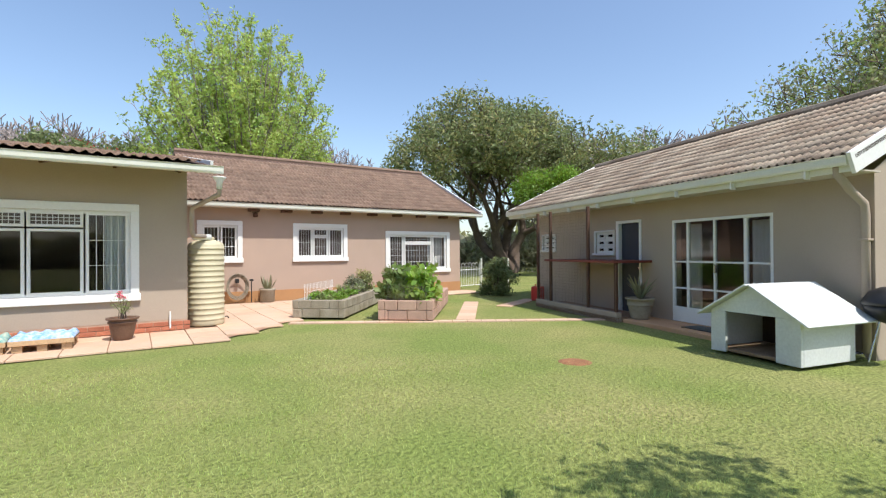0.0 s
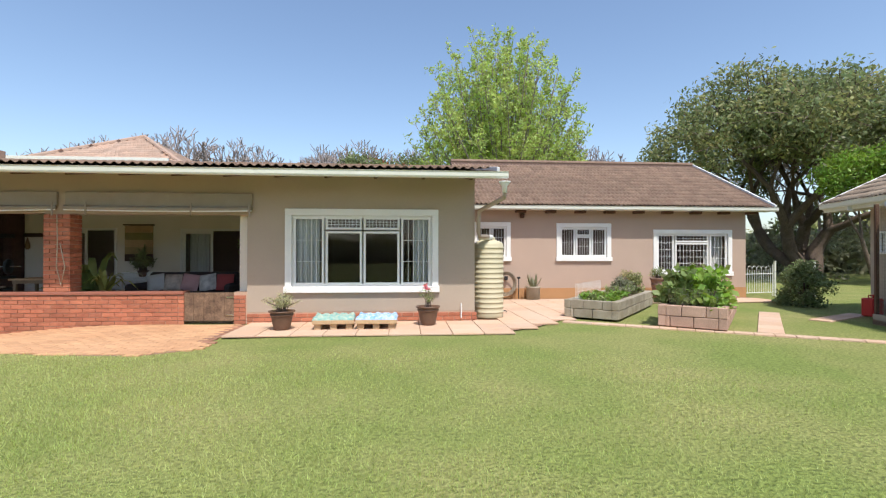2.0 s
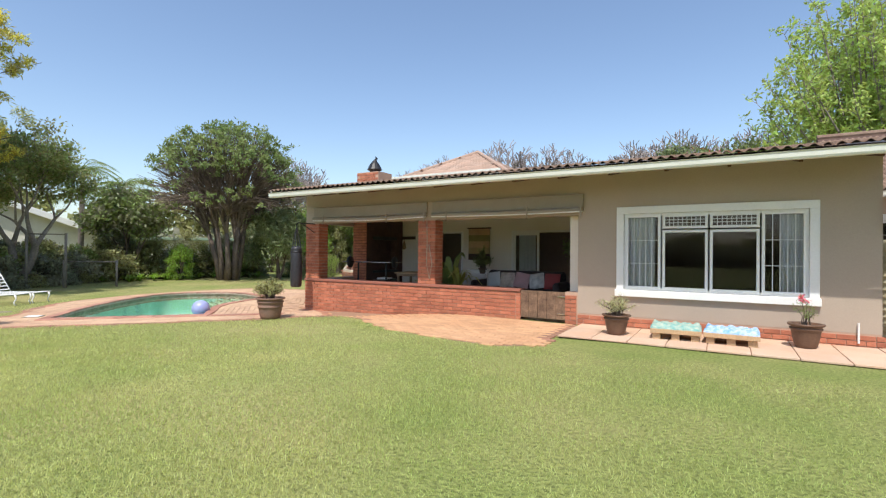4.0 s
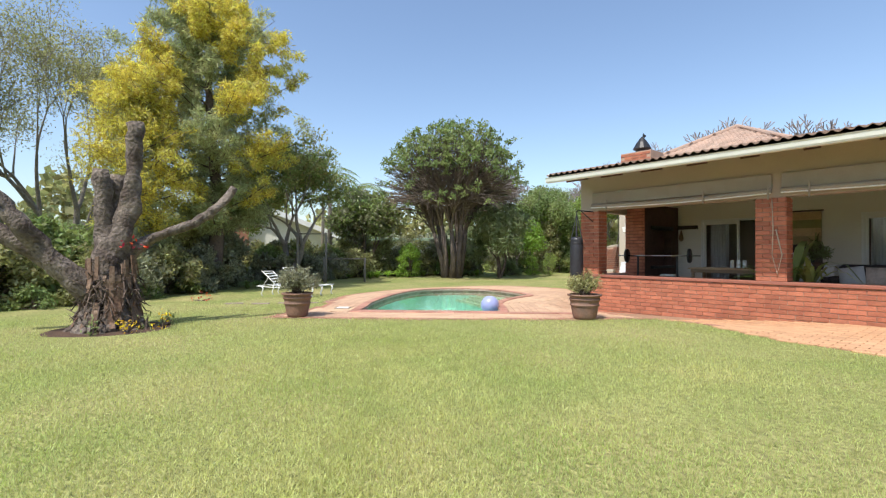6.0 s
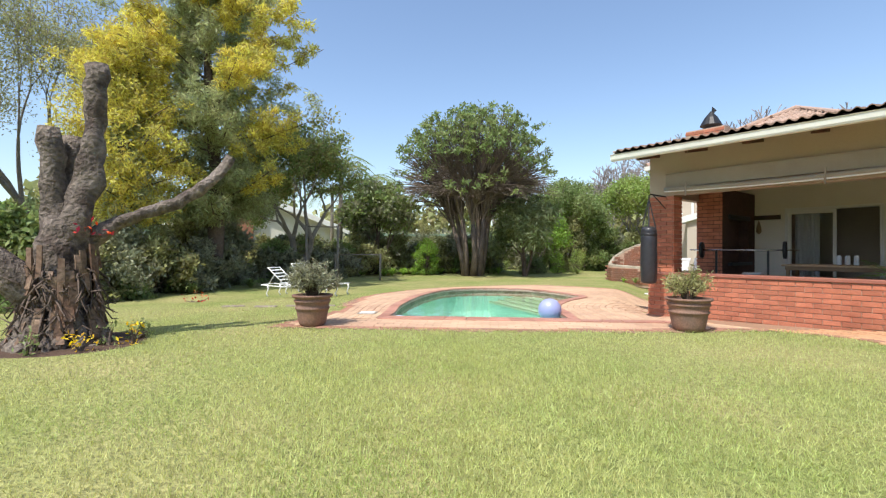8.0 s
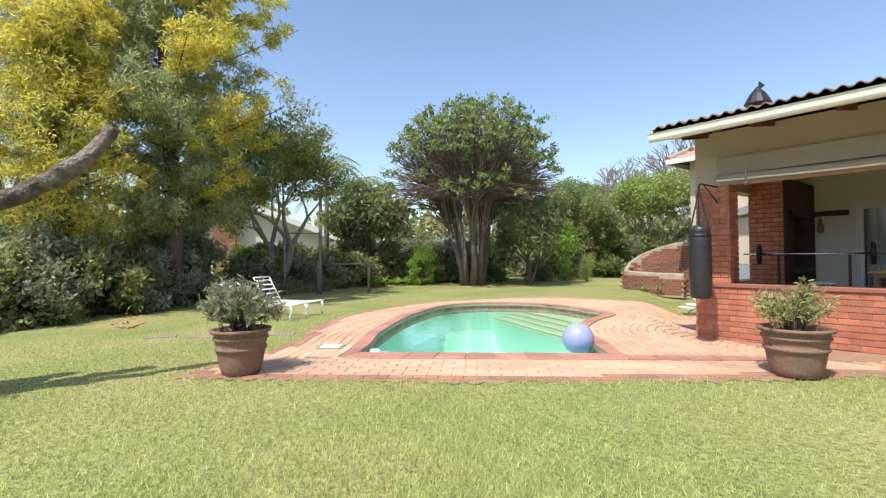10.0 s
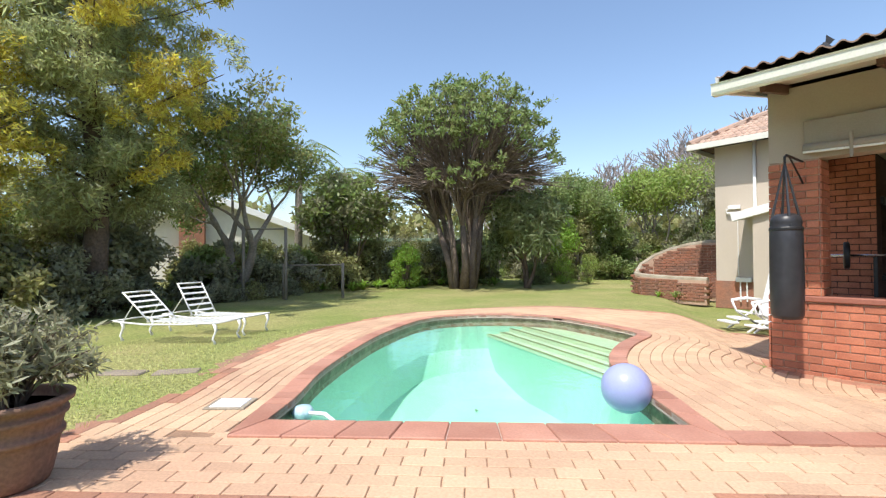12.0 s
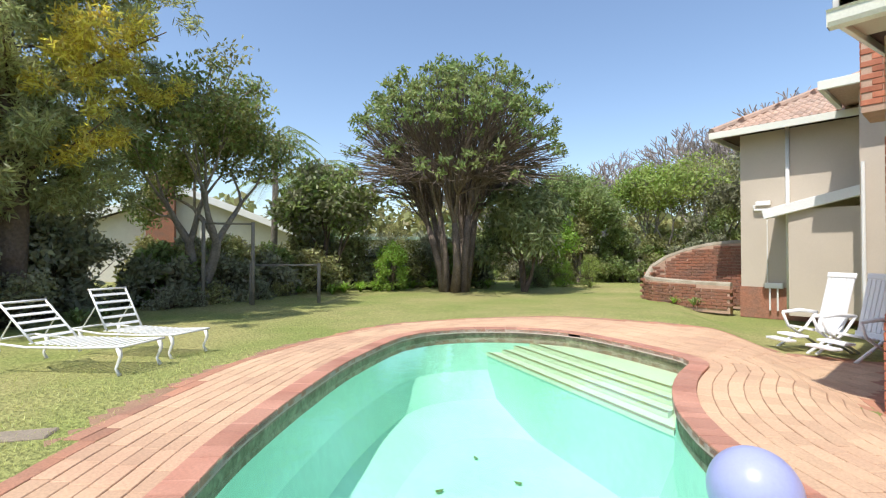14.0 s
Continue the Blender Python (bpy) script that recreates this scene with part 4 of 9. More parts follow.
def build_annexe():
    """The annexe's face lies at local x = 0 and runs along local y."""
    holes = [(-0.02, 1.98, 0.04, 1.97), (2.82, 3.53, 0.05, 1.99), (3.64, 4.36, 1.30, 1.86), (6.05, 6.75, 1.38, 1.86)]
    whole("wall_annexe_front", panel(Shape(), -1.35, 7.05, -0.15, 2.42, 0, 0.23, holes, axis="y", m=AM), M_PLASTER, "taupe plastered wall of the garden annexe", kind="structure")
    whole("wall_annexe_end", panel(Shape(), 0.23, 5.2, -0.15, 2.42, -1.35, -1.12, [], m=AM).add([(0, -1.35, 2.42), (5.2, -1.35, 2.42), (2.7, -1.35, 4.1)], [(0, 1, 2)], AM), M_PLASTER, "taupe plastered gable wall", kind="structure")
    whole("wall_annexe_far", panel(Shape(), 0.23, 5.2, -0.15, 2.42, 6.82, 7.05, [], m=AM).add([(0, 7.05, 2.42), (5.2, 7.05, 2.42), (2.7, 7.05, 4.1)], [(0, 1, 2)], AM), M_PLASTER, "taupe plastered gable wall", kind="structure")
    whole("wall_annexe_back", panel(Shape(), -1.12, 6.82, -0.15, 2.42, 4.0, 4.2, [], axis="y", m=AM), M_DARK, "inner back wall, darkened as if unlit", kind="structure")
    whole("annexe_floor", Shape().box(0.23, 4.0, -1.12, 6.82, -0.1, 0.05, AM), M_FLOOR, "annexe floor", kind="structure")
    whole("annexe_ceiling", Shape().box(0.23, 4.0, -1.12, 6.82, 2.35, 2.39, AM), M_INNER, "white annexe ceiling", kind="structure")
    slope = math.atan2(4.12 - 2.56, 2.7 + 0.55)
    L = 3.25 / math.cos(slope)
    # x of the plane runs along -y of the annexe, y climbs towards +x
    up = AM @ pose(-0.55, 7.8, 2.56, 0, 0, -90) @ pose(0, 0, 0, math.degrees(slope))
    r = thing("roof_annexe", "pitched roof of old lichened concrete tiles with a cream gutter", "roof", kind="structure")
    part("roof_deck", Shape().box(0, 9.25, 0, L, -0.05, 0, up), M_ROOFUNDER, r, "dark roof underlay")
    lay_tiles(r, "roof_tile", up @ pose(0.02, -0.05, 0.005), 9.2, L, 0.235, 0.33, M_TILE_GREY, 300, "old lichened roof tiles")
    part("rear_slope", Shape().box(0, 9.25, 0, L, -0.05, 0, AM @ pose(5.95, -1.45, 2.56, 0, 0, 90) @ pose(0, 0, 0, math.degrees(slope))), M_TILE_GREY, r, "rear roof slope")
    part("ridge", Shape().tube([AM @ Vector((2.7, y, 4.13)) for y in (-1.45, 7.8)], 0.10, 8), M_TILE_GREY, r, "lichened ridge tiles")
    part("barge_board", Shape().cbox(9.2, 9.25, -0.08, L, -0.22, 0.06, 0.006, up), M_WHITE, r, "white barge board")
    part("barge_board", Shape().cbox(-0.03, 0.02, -0.05, L, -0.14, 0.06, 0.006, up), M_WHITE, r, "white barge board")
    part("fascia", Shape().cbox(-0.53, -0.50, -1.42, 7.8, 2.36, 2.55, 0.004, AM), M_GUTTER, r, "cream fascia board")
    part("soffit", Shape().box(-0.5, 0.0, -1.42, 7.8, 2.37, 2.39, AM), M_SOFFIT, r, "pale soffit")
    gutter("gutter", 0, 9.2, 0, 0, m=AM @ pose(-0.53, 7.8, 2.44, 0, 0, -90), parent=r)
    for i in range(8):
        y = -0.9 + i * 1.1
        part("bracket", Shape().cbox(-0.6, -0.5, y, y + 0.03, 2.33, 2.44, 0.004, AM), M_WHITE, r, "small white gutter bracket")
    d = thing("downpipe", "thick taupe painted downpipe on the annexe wall", "downpipe", AM @ pose(0, -1.2, 0))
    part("pipe", Shape().tube([(-0.5, -0.02, 2.44), (-0.5, -0.02, 2.36), (-0.3, -0.05, 2.15), (-0.08, -0.08, 1.98), (-0.06, -0.08, 1.85), (-0.06, -0.08, 0.05)], 0.05, 10), M_PLASTER, d, "taupe painted pipe", True)
    for z in (0.6, 1.5):
        part("clip", Shape().cbox(-0.12, 0, -0.14, -0.02, z, z + 0.03, 0.004), M_PLASTER, d)
    # sliding steel windows from floor to head
    A = AM @ pose(0.03, 1.98, 0.04, 0, 0, -90)
    w = thing("glazed_door", "tall white steel-framed glazed door and side lights with lace curtains", "door", A)
    H, W = 1.93, 2.0
    fr = Shape()
    for x0, x1, z0, z1 in ((0, W, H - 0.05, H), (0, W, 0, 0.28), (0, 0.05, 0.28, H - 0.05), (W - 0.05, W, 0.28, H - 0.05), (0.34, 0.39, 0.28, H - 0.05), (0.92, 0.96, 0.28, H - 0.05), (1.5, 1.56, 0.28, H - 0.05)):
        fr.cbox(x0, x1, -0.03, 0.03, z0, z1, 0.004)
    part("door_frame", fr, M_WHITE, w, "white painted steel frame")
    for z in (0.62, 1.12):
        part("glazing_bar", Shape().cbox(0.05, W - 0.05, -0.02, 0.02, z, z + 0.03, 0.003), M_WHITE, w)
    for x0, x1 in ((0.05, 0.34), (0.39, 0.92), (0.96, 1.5), (1.56, W - 0.05)):
        part("pane", Shape().box(x0, x1, 0.0, 0.004, 0.28, H - 0.05), M_GLASS, w, "clear glass pane").visible_shadow = False
    part("door_handle", Shape().cbox(0.97, 1.0, -0.08, -0.03, 0.95, 1.1, 0.004), M_STEEL, w, "steel handle")
    curtain(0.04, 0.40, 0.28, 0.012, 1.85, "white lace curtain in the annexe door", m=A)
    curtain(1.42, 1.9, 0.28, 0.012, 1.85, "white lace curtain in the annexe door", m=A)
    # open dark door
    D = AM @ pose(0.02, 3.53, 0.05, 0, 0, -90)
    dd = thing("door_1", "dark blue-grey door standing in a white frame beside the porch", "door", D)
    part("door_frame", Shape().cbox(-0.05, 0.04, -0.04, 0.12, 0, 1.98, 0.004).cbox(0.67, 0.73, -0.04, 0.12, 0, 1.98, 0.004).cbox(-0.05, 0.73, -0.04, 0.12, 1.94, 2.0, 0.004), M_WHITE, dd, "white door frame")
    part("leaf", Shape().cbox(0.04, 0.67, 0.05, 0.09, 0, 1.94, 0.004), mat("slate_blue_paint", (0.045, 0.05, 0.065), 0.5), dd, "dark slate door leaf")
    part("door_handle", Shape().cbox(0.60, 0.64, 0.0, 0.05, 0.95, 1.0, 0.004), M_STEEL, dd, "steel door handle")
    for nm, y0, y1, z0, z1 in (("window_5", 3.64, 4.36, 1.30, 1.86), ("window_6", 6.05, 6.75, 1.38, 1.86)):
        window(nm, "small white steel window with glazing bars", 0, y1 - y0, 0, z0, z1, [(0.02, 0.48, 0.02, 0.32), (0.52, 0.98, 0.02, 0.32), (0.02, 0.48, 0.35, 0.65), (0.52, 0.98, 0.35, 0.65), (0.02, 0.48, 0.68, 0.98), (0.52, 0.98, 0.68, 0.98)], {}, m=AM @ pose(0, y1, 0, 0, 0, -90), border=0.04)
    # screened lean-to
    sc = thing("screened_porch", "dark-posted lean-to with rusty mesh and red counter on the annexe wall", "porch", AM @ pose(-0.9, 2.5, 0))
    part("low_wall", Shape().box(0.0, 0.12, 0.0, 3.1, -0.1, 0.16), M_PLASTER, sc, "low plastered kerb")
    for y in (0.05, 0.95, 2.45, 3.05):
        part("post", Shape().cbox(0.03, 0.09, y, y + 0.06, 0.1, 2.36 if y > 0.5 else 1.2, 0.004), M_RAFTER, sc, "dark timber post")
    part("counter", Shape().cbox(-0.05, 0.9, 0.0, 2.6, 1.14, 1.19, 0.006), mat("oxblood_board", (0.20, 0.045, 0.03), 0.6, var=0.2), sc, "oxblood red counter board")
    mesh_s = Shape()
    for i in range(36):
        y = 0.95 + i * 0.06
        mesh_s.box(0.056, 0.06, y, y + 0.004, 0.16, 2.3)
    for i in range(30):
        z = 0.2 + i * 0.07
        mesh_s.box(0.057, 0.061, 0.95, 3.05, z, z + 0.004)
    part("wire_mesh", mesh_s, M_POST, sc, "rusty wire mesh")
    part("slab", Shape().box(0.0, 0.9, 0.0, 3.1, -0.1, 0.06), M_PAVE_BASE, sc, "worn concrete slab")
    whole("annexe_step", Shape().cbox(-0.75, 0.0, -0.6, 2.5, -0.1, 0.035, 0.01, AM), M_APRON, "low red-brown step in front of the annexe", kind="structure")
    whole("doormat", Shape().cbox(-0.55, -0.15, 0.55, 1.25, 0.036, 0.05, 0.004, AM), M_BLACK, "dark doormat on the step", "doormat")


build_annexe()


# ---------------------------------------------------------------- two-storey house behind
def build_tall_house():
    h = thing("two_storey_house", "two-storey house with pale plastered walls and a terracotta hipped roof", "house", pose(-14.4, 17.35, -0.14), kind="structure")
    part("wall", Shape().box(0, 6.0, 0, 9.6, -0.2, 4.1), M_PLASTER_PALE, h, "taupe plastered upper and lower walls")
    part("projecting_wall", Shape().box(2.40, 6.4, -1.7, 0.004, -0.2, 4.2), M_PLASTER_PALE, h, "taupe plastered projecting bay")
    part("brick_plinth", Shape().box(-0.02, 2.15, -0.02, 0.3, -0.2, 0.52), M_RUSTIC, h, "red brick plinth")
    # hipped roof
    z0, zt = 4.14, 6.50
    x0, x1, y0, y1 = -0.45, 6.9, -0.50, 10.2
    ax, ay0, ay1 = 2.6, 4.7, 5.4
    s = Shape().add([(x0, y0, z0), (x1, y0, z0), (x1, y1, z0), (x0, y1, z0), (ax, ay0, zt), (ax, ay1, zt)], [(0, 1, 4), (1, 2, 5, 4), (2, 3, 5), (3, 0, 4, 5), (0, 3, 2, 1)])
    part("roof", s, M_ROOFUNDER, h, "hipped roof underlay")
    # tiles on the two visible slopes
    tile = tile_profile("t", 0.30, 0.36, M_TILE_TERRA)
    field = Shape()
    for a, b, apex in (((x0, y0), (x1, y0), (ax, ay0)), ((x0, y1), (x0, y0), (ax, ay0)), ((x1, y0), (x1, y1), (ax, ay0))):
        A, B = Vector((*a, z0)), Vector((*b, z0))
        P = Vector((*apex, zt))
        along = (B - A).normalized()
        foot = A + along * (P - A).dot(along)
        upv = (P - foot).normalized()
        nrm = along.cross(upv)
        M = Matrix((along, upv, nrm)).transposed().to_4x4()
        M.translation = A
        run, width = (P - foot).length, (B - A).length
        for j in range(int(run / 0.33)):
            for i in range(int(width / 0.30)):
                x, y = i * 0.30 + 0.15, j * 0.33 + 0.16
                f = y / run
                lo, hi = (foot - A).length * f, width - (width - (foot - A).length) * f
                if lo - 0.1 < x < hi + 0.1:
                    field.add(tile.v, tile.f, M @ pose(i * 0.30, j * 0.33 - 0.03, 0.01))
    part("roof_tile_field", field, M_TILE_TERRA, h, "terracotta roof tiles", True, kind="stuff")
    for a in ((x0, y0), (x1, y0)):
        part("hip_ridge", Shape().tube([(*a, z0 + 0.06), (ax, ay0, zt + 0.06)], 0.09, 8), M_TILE_TERRA, h, "terracotta hip tiles")
    part("fascia", Shape().cbox(x0 - 0.05, x1, y0 - 0.05, y0, z0 - 0.12, z0 + 0.03, 0.005).cbox(x0 - 0.05, x0, y0, y1, z0 - 0.12, z0 + 0.03, 0.005), M_GUTTER, h, "cream fascia and gutter")
    part("bay_roof", Shape().add([(2.0, -2.2, 4.30), (6.9, -2.2, 4.30), (6.5, 0.4, 4.72), (2.0, 0.4, 4.72), (2.0, -2.2, 4.24), (6.9, -2.2, 4.24), (6.9, 0.4, 4.28), (2.0, 0.4, 4.28)], [(0, 1, 2, 3), (7, 6, 5, 4), (0, 4, 5, 1), (0, 3, 7, 4), (1, 5, 6, 2)]), M_TILE_TERRA, h, "terracotta roof over the bay")
    part("bay_fascia", Shape().cbox(1.92, 6.9, -2.27, -2.2, 4.18, 4.34, 0.005).cbox(1.92, 2.0, -2.2, -0.6, 4.18, 4.34, 0.005), M_GUTTER, h, "cream bay gutter")
    for x, z1, y in ((0.95, 4.3, -0.05), (1.12, 1.7, -0.06)):
        part("downpipe", Shape().tube([(x, y, z1), (x, y, 0)], 0.04, 8), M_WHITE, h, "white downpipe", True)
    part("waste_pipe", Shape().tube([(0.95, -0.07, 2.28), (0.3, -0.07, 2.30), (0.3, -0.07, 2.42)], 0.03, 8).cbox(0.33, 0.62, -0.09, -0.03, 2.40, 2.50, 0.005), M_WHITE, h, "white waste pipe")
    part("waste_pipe", Shape().tube([(0.55, -0.05, 2.2), (0.55, -0.05, 0.55)], 0.012, 6).tube([(0.6, -0.08, 0.55), (0.6, -0.08, 0)], 0.02, 6).tube([(0.75, -0.08, 0.5), (0.75, -0.08, 0)], 0.02, 6).cbox(0.5, 0.85, -0.1, -0.03, 0.5, 0.62, 0.005), M_WHITE, h, "thin white pipes")
    part("lean_to_wall", panel(Shape(), 1.15, 2.40, 0, 2.2, -0.9, -0.75, []), M_PLASTER_PALE, h, "plastered screen wall")
    part("lean_to_beam", Shape().cbox(0.0, 1.95, -0.06, 0.06, -0.10, 0.10, 0.006, pose(0.72, -0.95, 2.12, 0, -13, 0)), M_WHITE, h, "white sloping barge board")
    part("lean_to_roof", Shape().box(0.0, 1.95, 0.0, 0.95, 0.02, 0.06, pose(0.72, -0.95, 2.12, 0, -13, 0)), M_GUTTER, h, "pale lean-to roof sheet")
    part("notice", Shape().cbox(2.9, 3.4, -1.76, -1.70, 0.9, 2.0, 0.01), M_WHITE, h, "white window shutter")
    part("downpipe", Shape().tube([(2.45, -1.75, 2.9), (2.45, -1.75, 0.1)], 0.03, 8), M_WHITE, h, "white downpipe")


build_tall_house()


def build_curved_wall():
    """A brick wall that sweeps round a yard, its top dropping as it turns."""
    w = thing("curved_brick_wall", "curved weathered red brick yard wall with a sweeping sloped top", "garden wall", kind="structure")
    pts = [(-14.52, 18.7, 1.43), (-15.1, 18.75, 1.42), (-15.7, 18.85, 1.36), (-16.3, 18.9, 1.22), (-16.8, 18.8, 1.02), (-17.1, 18.5, 0.74), (-17.1, 18.15, 0.45), (-16.7, 17.75, 0.42), (-16.1, 17.5, 0.40), (-15.4, 17.35, 0.38), (-14.6, 17.3, 0.37)]
    # evenly spaced bricks along the sweep
    P = [Vector(p) for p in pts]
    line, left = [], 0.12
    for a, b in zip(P, P[1:]):
        L = (b.xy - a.xy).length
        while left <= L:
            line.append((a.lerp(b, left / L), (b.xy - a.xy).normalized()))
            left += 0.24
        left -= L
    core = Shape()
    for a, b in zip(P, P[1:]):
        d = (b.xy - a.xy).normalized()
        q = Vector((-d.y, d.x)) * 0.09
        for s in (1,):
            v = [(a.x - q.x, a.y - q.y, -0.3), (b.x - q.x, b.y - q.y, -0.3), (b.x + q.x, b.y + q.y, -0.3), (a.x + q.x, a.y + q.y, -0.3)]
            v += [(x, y, (a.z if i in (0, 3) else b.z)) for i, (x, y, z) in enumerate(v)]
            core.add(v, [(0, 1, 2, 3), (4, 5, 6, 7)[::-1], (0, 4, 5, 1), (2, 6, 7, 3), (1, 5, 6, 2), (0, 3, 7, 4)])
    part("core", core, M_MORTAR, w, "mortar core")
    key = Shape().cbox(-0.113, 0.113, -0.115, 0.115, 0, 0.071, 0.006)
    me = key.mesh("brick", M_RUSTIC)
    rest, count = Shape(), 0
    for i, (p, d) in enumerate(line):
        ang = math.degrees(math.atan2(d.y, d.x))
        for j in range(int((p.z + 0.2) / 0.083)):
            off = 0.12 if j % 2 else 0.0
            m = pose(p.x + d.x * off, p.y + d.y * off, -0.2 + j * 0.083, 0, 0, ang + random.uniform(-2, 2)) @ pose(0, random.uniform(-0.006, 0.006), 0)
            if count < 300:
                part("brick", me, M_RUSTIC, w, m=m)
                count += 1
            else:
                rest.add(key.v, key.f, m)
        top = Shape()
    if rest.v:
        part("brickwork", rest, M_RUSTIC, w, "weathered red bricks", kind="stuff")
    cap = Shape().tube([(p.x, p.y, p.z + 0.01) for p in P], 0.085, 8)
    part("coping", cap, M_BLOCK, w, "rounded brick coping")


build_curved_wall()


# ---------------------------------------------------------------- plants
def leaves(points, size, count, spread, seed, droop=0.0, aspect=0.45, flat=0.0):
    """Small leaves, each a folded pair of triangles, scattered about points. Returns a mesh's corners and faces."""
    rng = np.random.default_rng(seed)
    pts = np.asarray(points, float)
    idx = rng.integers(0, len(pts), count)
    off = rng.normal(0, 1, (count, 3))
    off /= np.linalg.norm(off, axis=1)[:, None] + 1e-9
    off *= (rng.random(count) ** 0.5)[:, None] * np.asarray(spread)
    c = pts[idx] + off
    d = rng.normal(0, 1, (count, 3))
    d[:, 2] = d[:, 2] * (1 - flat) - droop
    d /= np.linalg.norm(d, axis=1)[:, None]
    s = np.cross(d, rng.normal(0, 1, (count, 3)))
    s /= np.linalg.norm(s, axis=1)[:, None] + 1e-9
    L = (size * rng.uniform(0.6, 1.3, count))[:, None]
    v = np.stack([c, c + d * L * 0.5 + s * L * aspect * 0.5, c + d * L, c + d * L * 0.5 - s * L * aspect * 0.5], 1)
    return v.reshape(-1, 3)


def leaf_mesh(name, v, material):
    me = bpy.data.meshes.new(name)
    n = len(v) // 4
    me.vertices.add(len(v))
    me.vertices.foreach_set("co", np.ascontiguousarray(v, dtype=np.float32).ravel())
    me.loops.add(4 * n)
    me.loops.foreach_set("vertex_index", np.arange(4 * n, dtype=np.int32))
    me.polygons.add(n)
    me.polygons.foreach_set("loop_start", np.arange(0, 4 * n, 4, dtype=np.int32))
    me.materials.append(material)
    me.update(calc_edges=True)
    return me


def limbs(shape, start, way, length, radius, depth, rng, tips, bend=0.25, split=(2, 3), shrink=0.72, spread=38, up=0.15, segs=4, taper=0.6, low=0.01):
    """Limbs that bend and fork; the ends are collected in tips."""
    p, d = Vector(start), Vector(way).normalized()
    pts, rad = [p.copy()], [radius]
    for i in range(segs):
        d = (d + Vector((rng.uniform(-1, 1), rng.uniform(-1, 1), rng.uniform(-1, 1))) * bend * 0.6 + Vector((0, 0, up * 0.3))).normalized()
        p = p + d * (length / segs)
        pts.append(p.copy())
        rad.append(max(low, radius * (1 - (1 - taper) * (i + 1) / segs)))
    shape.tube(pts, rad, 7 if radius > 0.06 else (5 if radius > 0.02 else 3), cap=False)
    if depth <= 0:
        tips.append((tuple(p), d.copy()))
        return
    if depth <= 2:
        tips.append((tuple(pts[-2]), d.copy()))
    n = rng.randint(*split)
    base = rng.uniform(0, 360)
    for k in range(n):
        axis = d.orthogonal().normalized()
        axis.rotate(Matrix.Rotation(radians(base + 360 * k / n + rng.uniform(-25, 25)), 3, d))
        q = d.copy()
        q.rotate(Matrix.Rotation(radians(spread * rng.uniform(0.55, 1.2)), 3, axis))
        q = (q + Vector((0, 0, up))).normalized()
        limbs(shape, p, q, length * shrink * rng.uniform(0.8, 1.15), rad[-1] * 0.8, depth - 1, rng, tips, bend, split, shrink, spread, up, max(2, segs - 1), taper, low)


def tree(label, x, y, z, seed, stems, depth, length, radius, bark, leaf=None, leaf_size=0.12, leaf_count=20000, clump=0.5, spread=38, up=0.15, shrink=0.72, bend=0.25,
         split=(2, 3), fit=None, category="tree", name="tree", droop=0.0, shell=None, low=0.01, aspect=0.45):
    """A tree of forked limbs. stems: ways from the base. fit: (height, half width) to which it is drawn."""
    rng = random.Random(seed)
    t = thing(name, label, category, pose(x, y, z))
    s, tips = Shape(), []
    for w in stems:
        limbs(s, (0, 0, -0.1), w, length, radius, depth, rng, tips, bend, split, shrink, spread, up, 5, 0.6, low)
    kx = kz = 1.0
    ox = oy = 0.0
    if fit:
        zs = max(p[2] for p, _ in tips)
        ox = sum(p[0] for p, _ in tips) / len(tips)
        oy = sum(p[1] for p, _ in tips) / len(tips)
        ws = sorted(math.hypot(p[0] - ox, p[1] - oy) for p, _ in tips)[int(len(tips) * 0.93)]
        kz, kx = fit[0] / (zs + clump * 0.5), fit[1] / (ws + clump * 0.5)

    def bent(p):
        h = min(max(p[2] / 1.5, 0), 1)
        g = 1 + (kx - 1) * min(1, max(0.0, p[2] * kz) / (0.25 * (fit[0] if fit else 1)))
        return ((p[0] - ox * h) * g, (p[1] - oy * h) * g, p[2] * kz)
    if fit:
        s.v = [bent(p) for p in s.v]
        tips = [(bent(p), d) for p, d in tips]
    part("trunk", s, bark, t, "", True)
    if shell:
        # leaf tufts only on the outer shell of the crown; the inside is bare twigs
        top = max(p[2] for p, _ in tips)
        wide = sorted(math.hypot(p[0], p[1]) for p, _ in tips)[int(len(tips) * 0.95)]
        tips = [(p, d) for p, d in tips if (math.hypot(p[0], p[1]) / wide) ** 2 + (max(0.0, p[2] - top * 0.42) / (top * 0.58)) ** 2 > shell]
    if leaf:
        for k, (mt, share) in enumerate(leaf if isinstance(leaf, list) else [(leaf, 1.0)]):
            pts = [p for p, _ in tips]
            if isinstance(leaf, list) and len(leaf) > 1:
                rr = random.Random(seed + 9 + k)
                pts = [p for p in pts if rr.random() < max(share, 0.35)]
            v = leaves(pts, leaf_size, int(leaf_count * share), (clump, clump, clump * 0.7), seed + k, droop, aspect)
            part("crown", leaf_mesh("crown", v, mt), mt, t)
    return t, tips


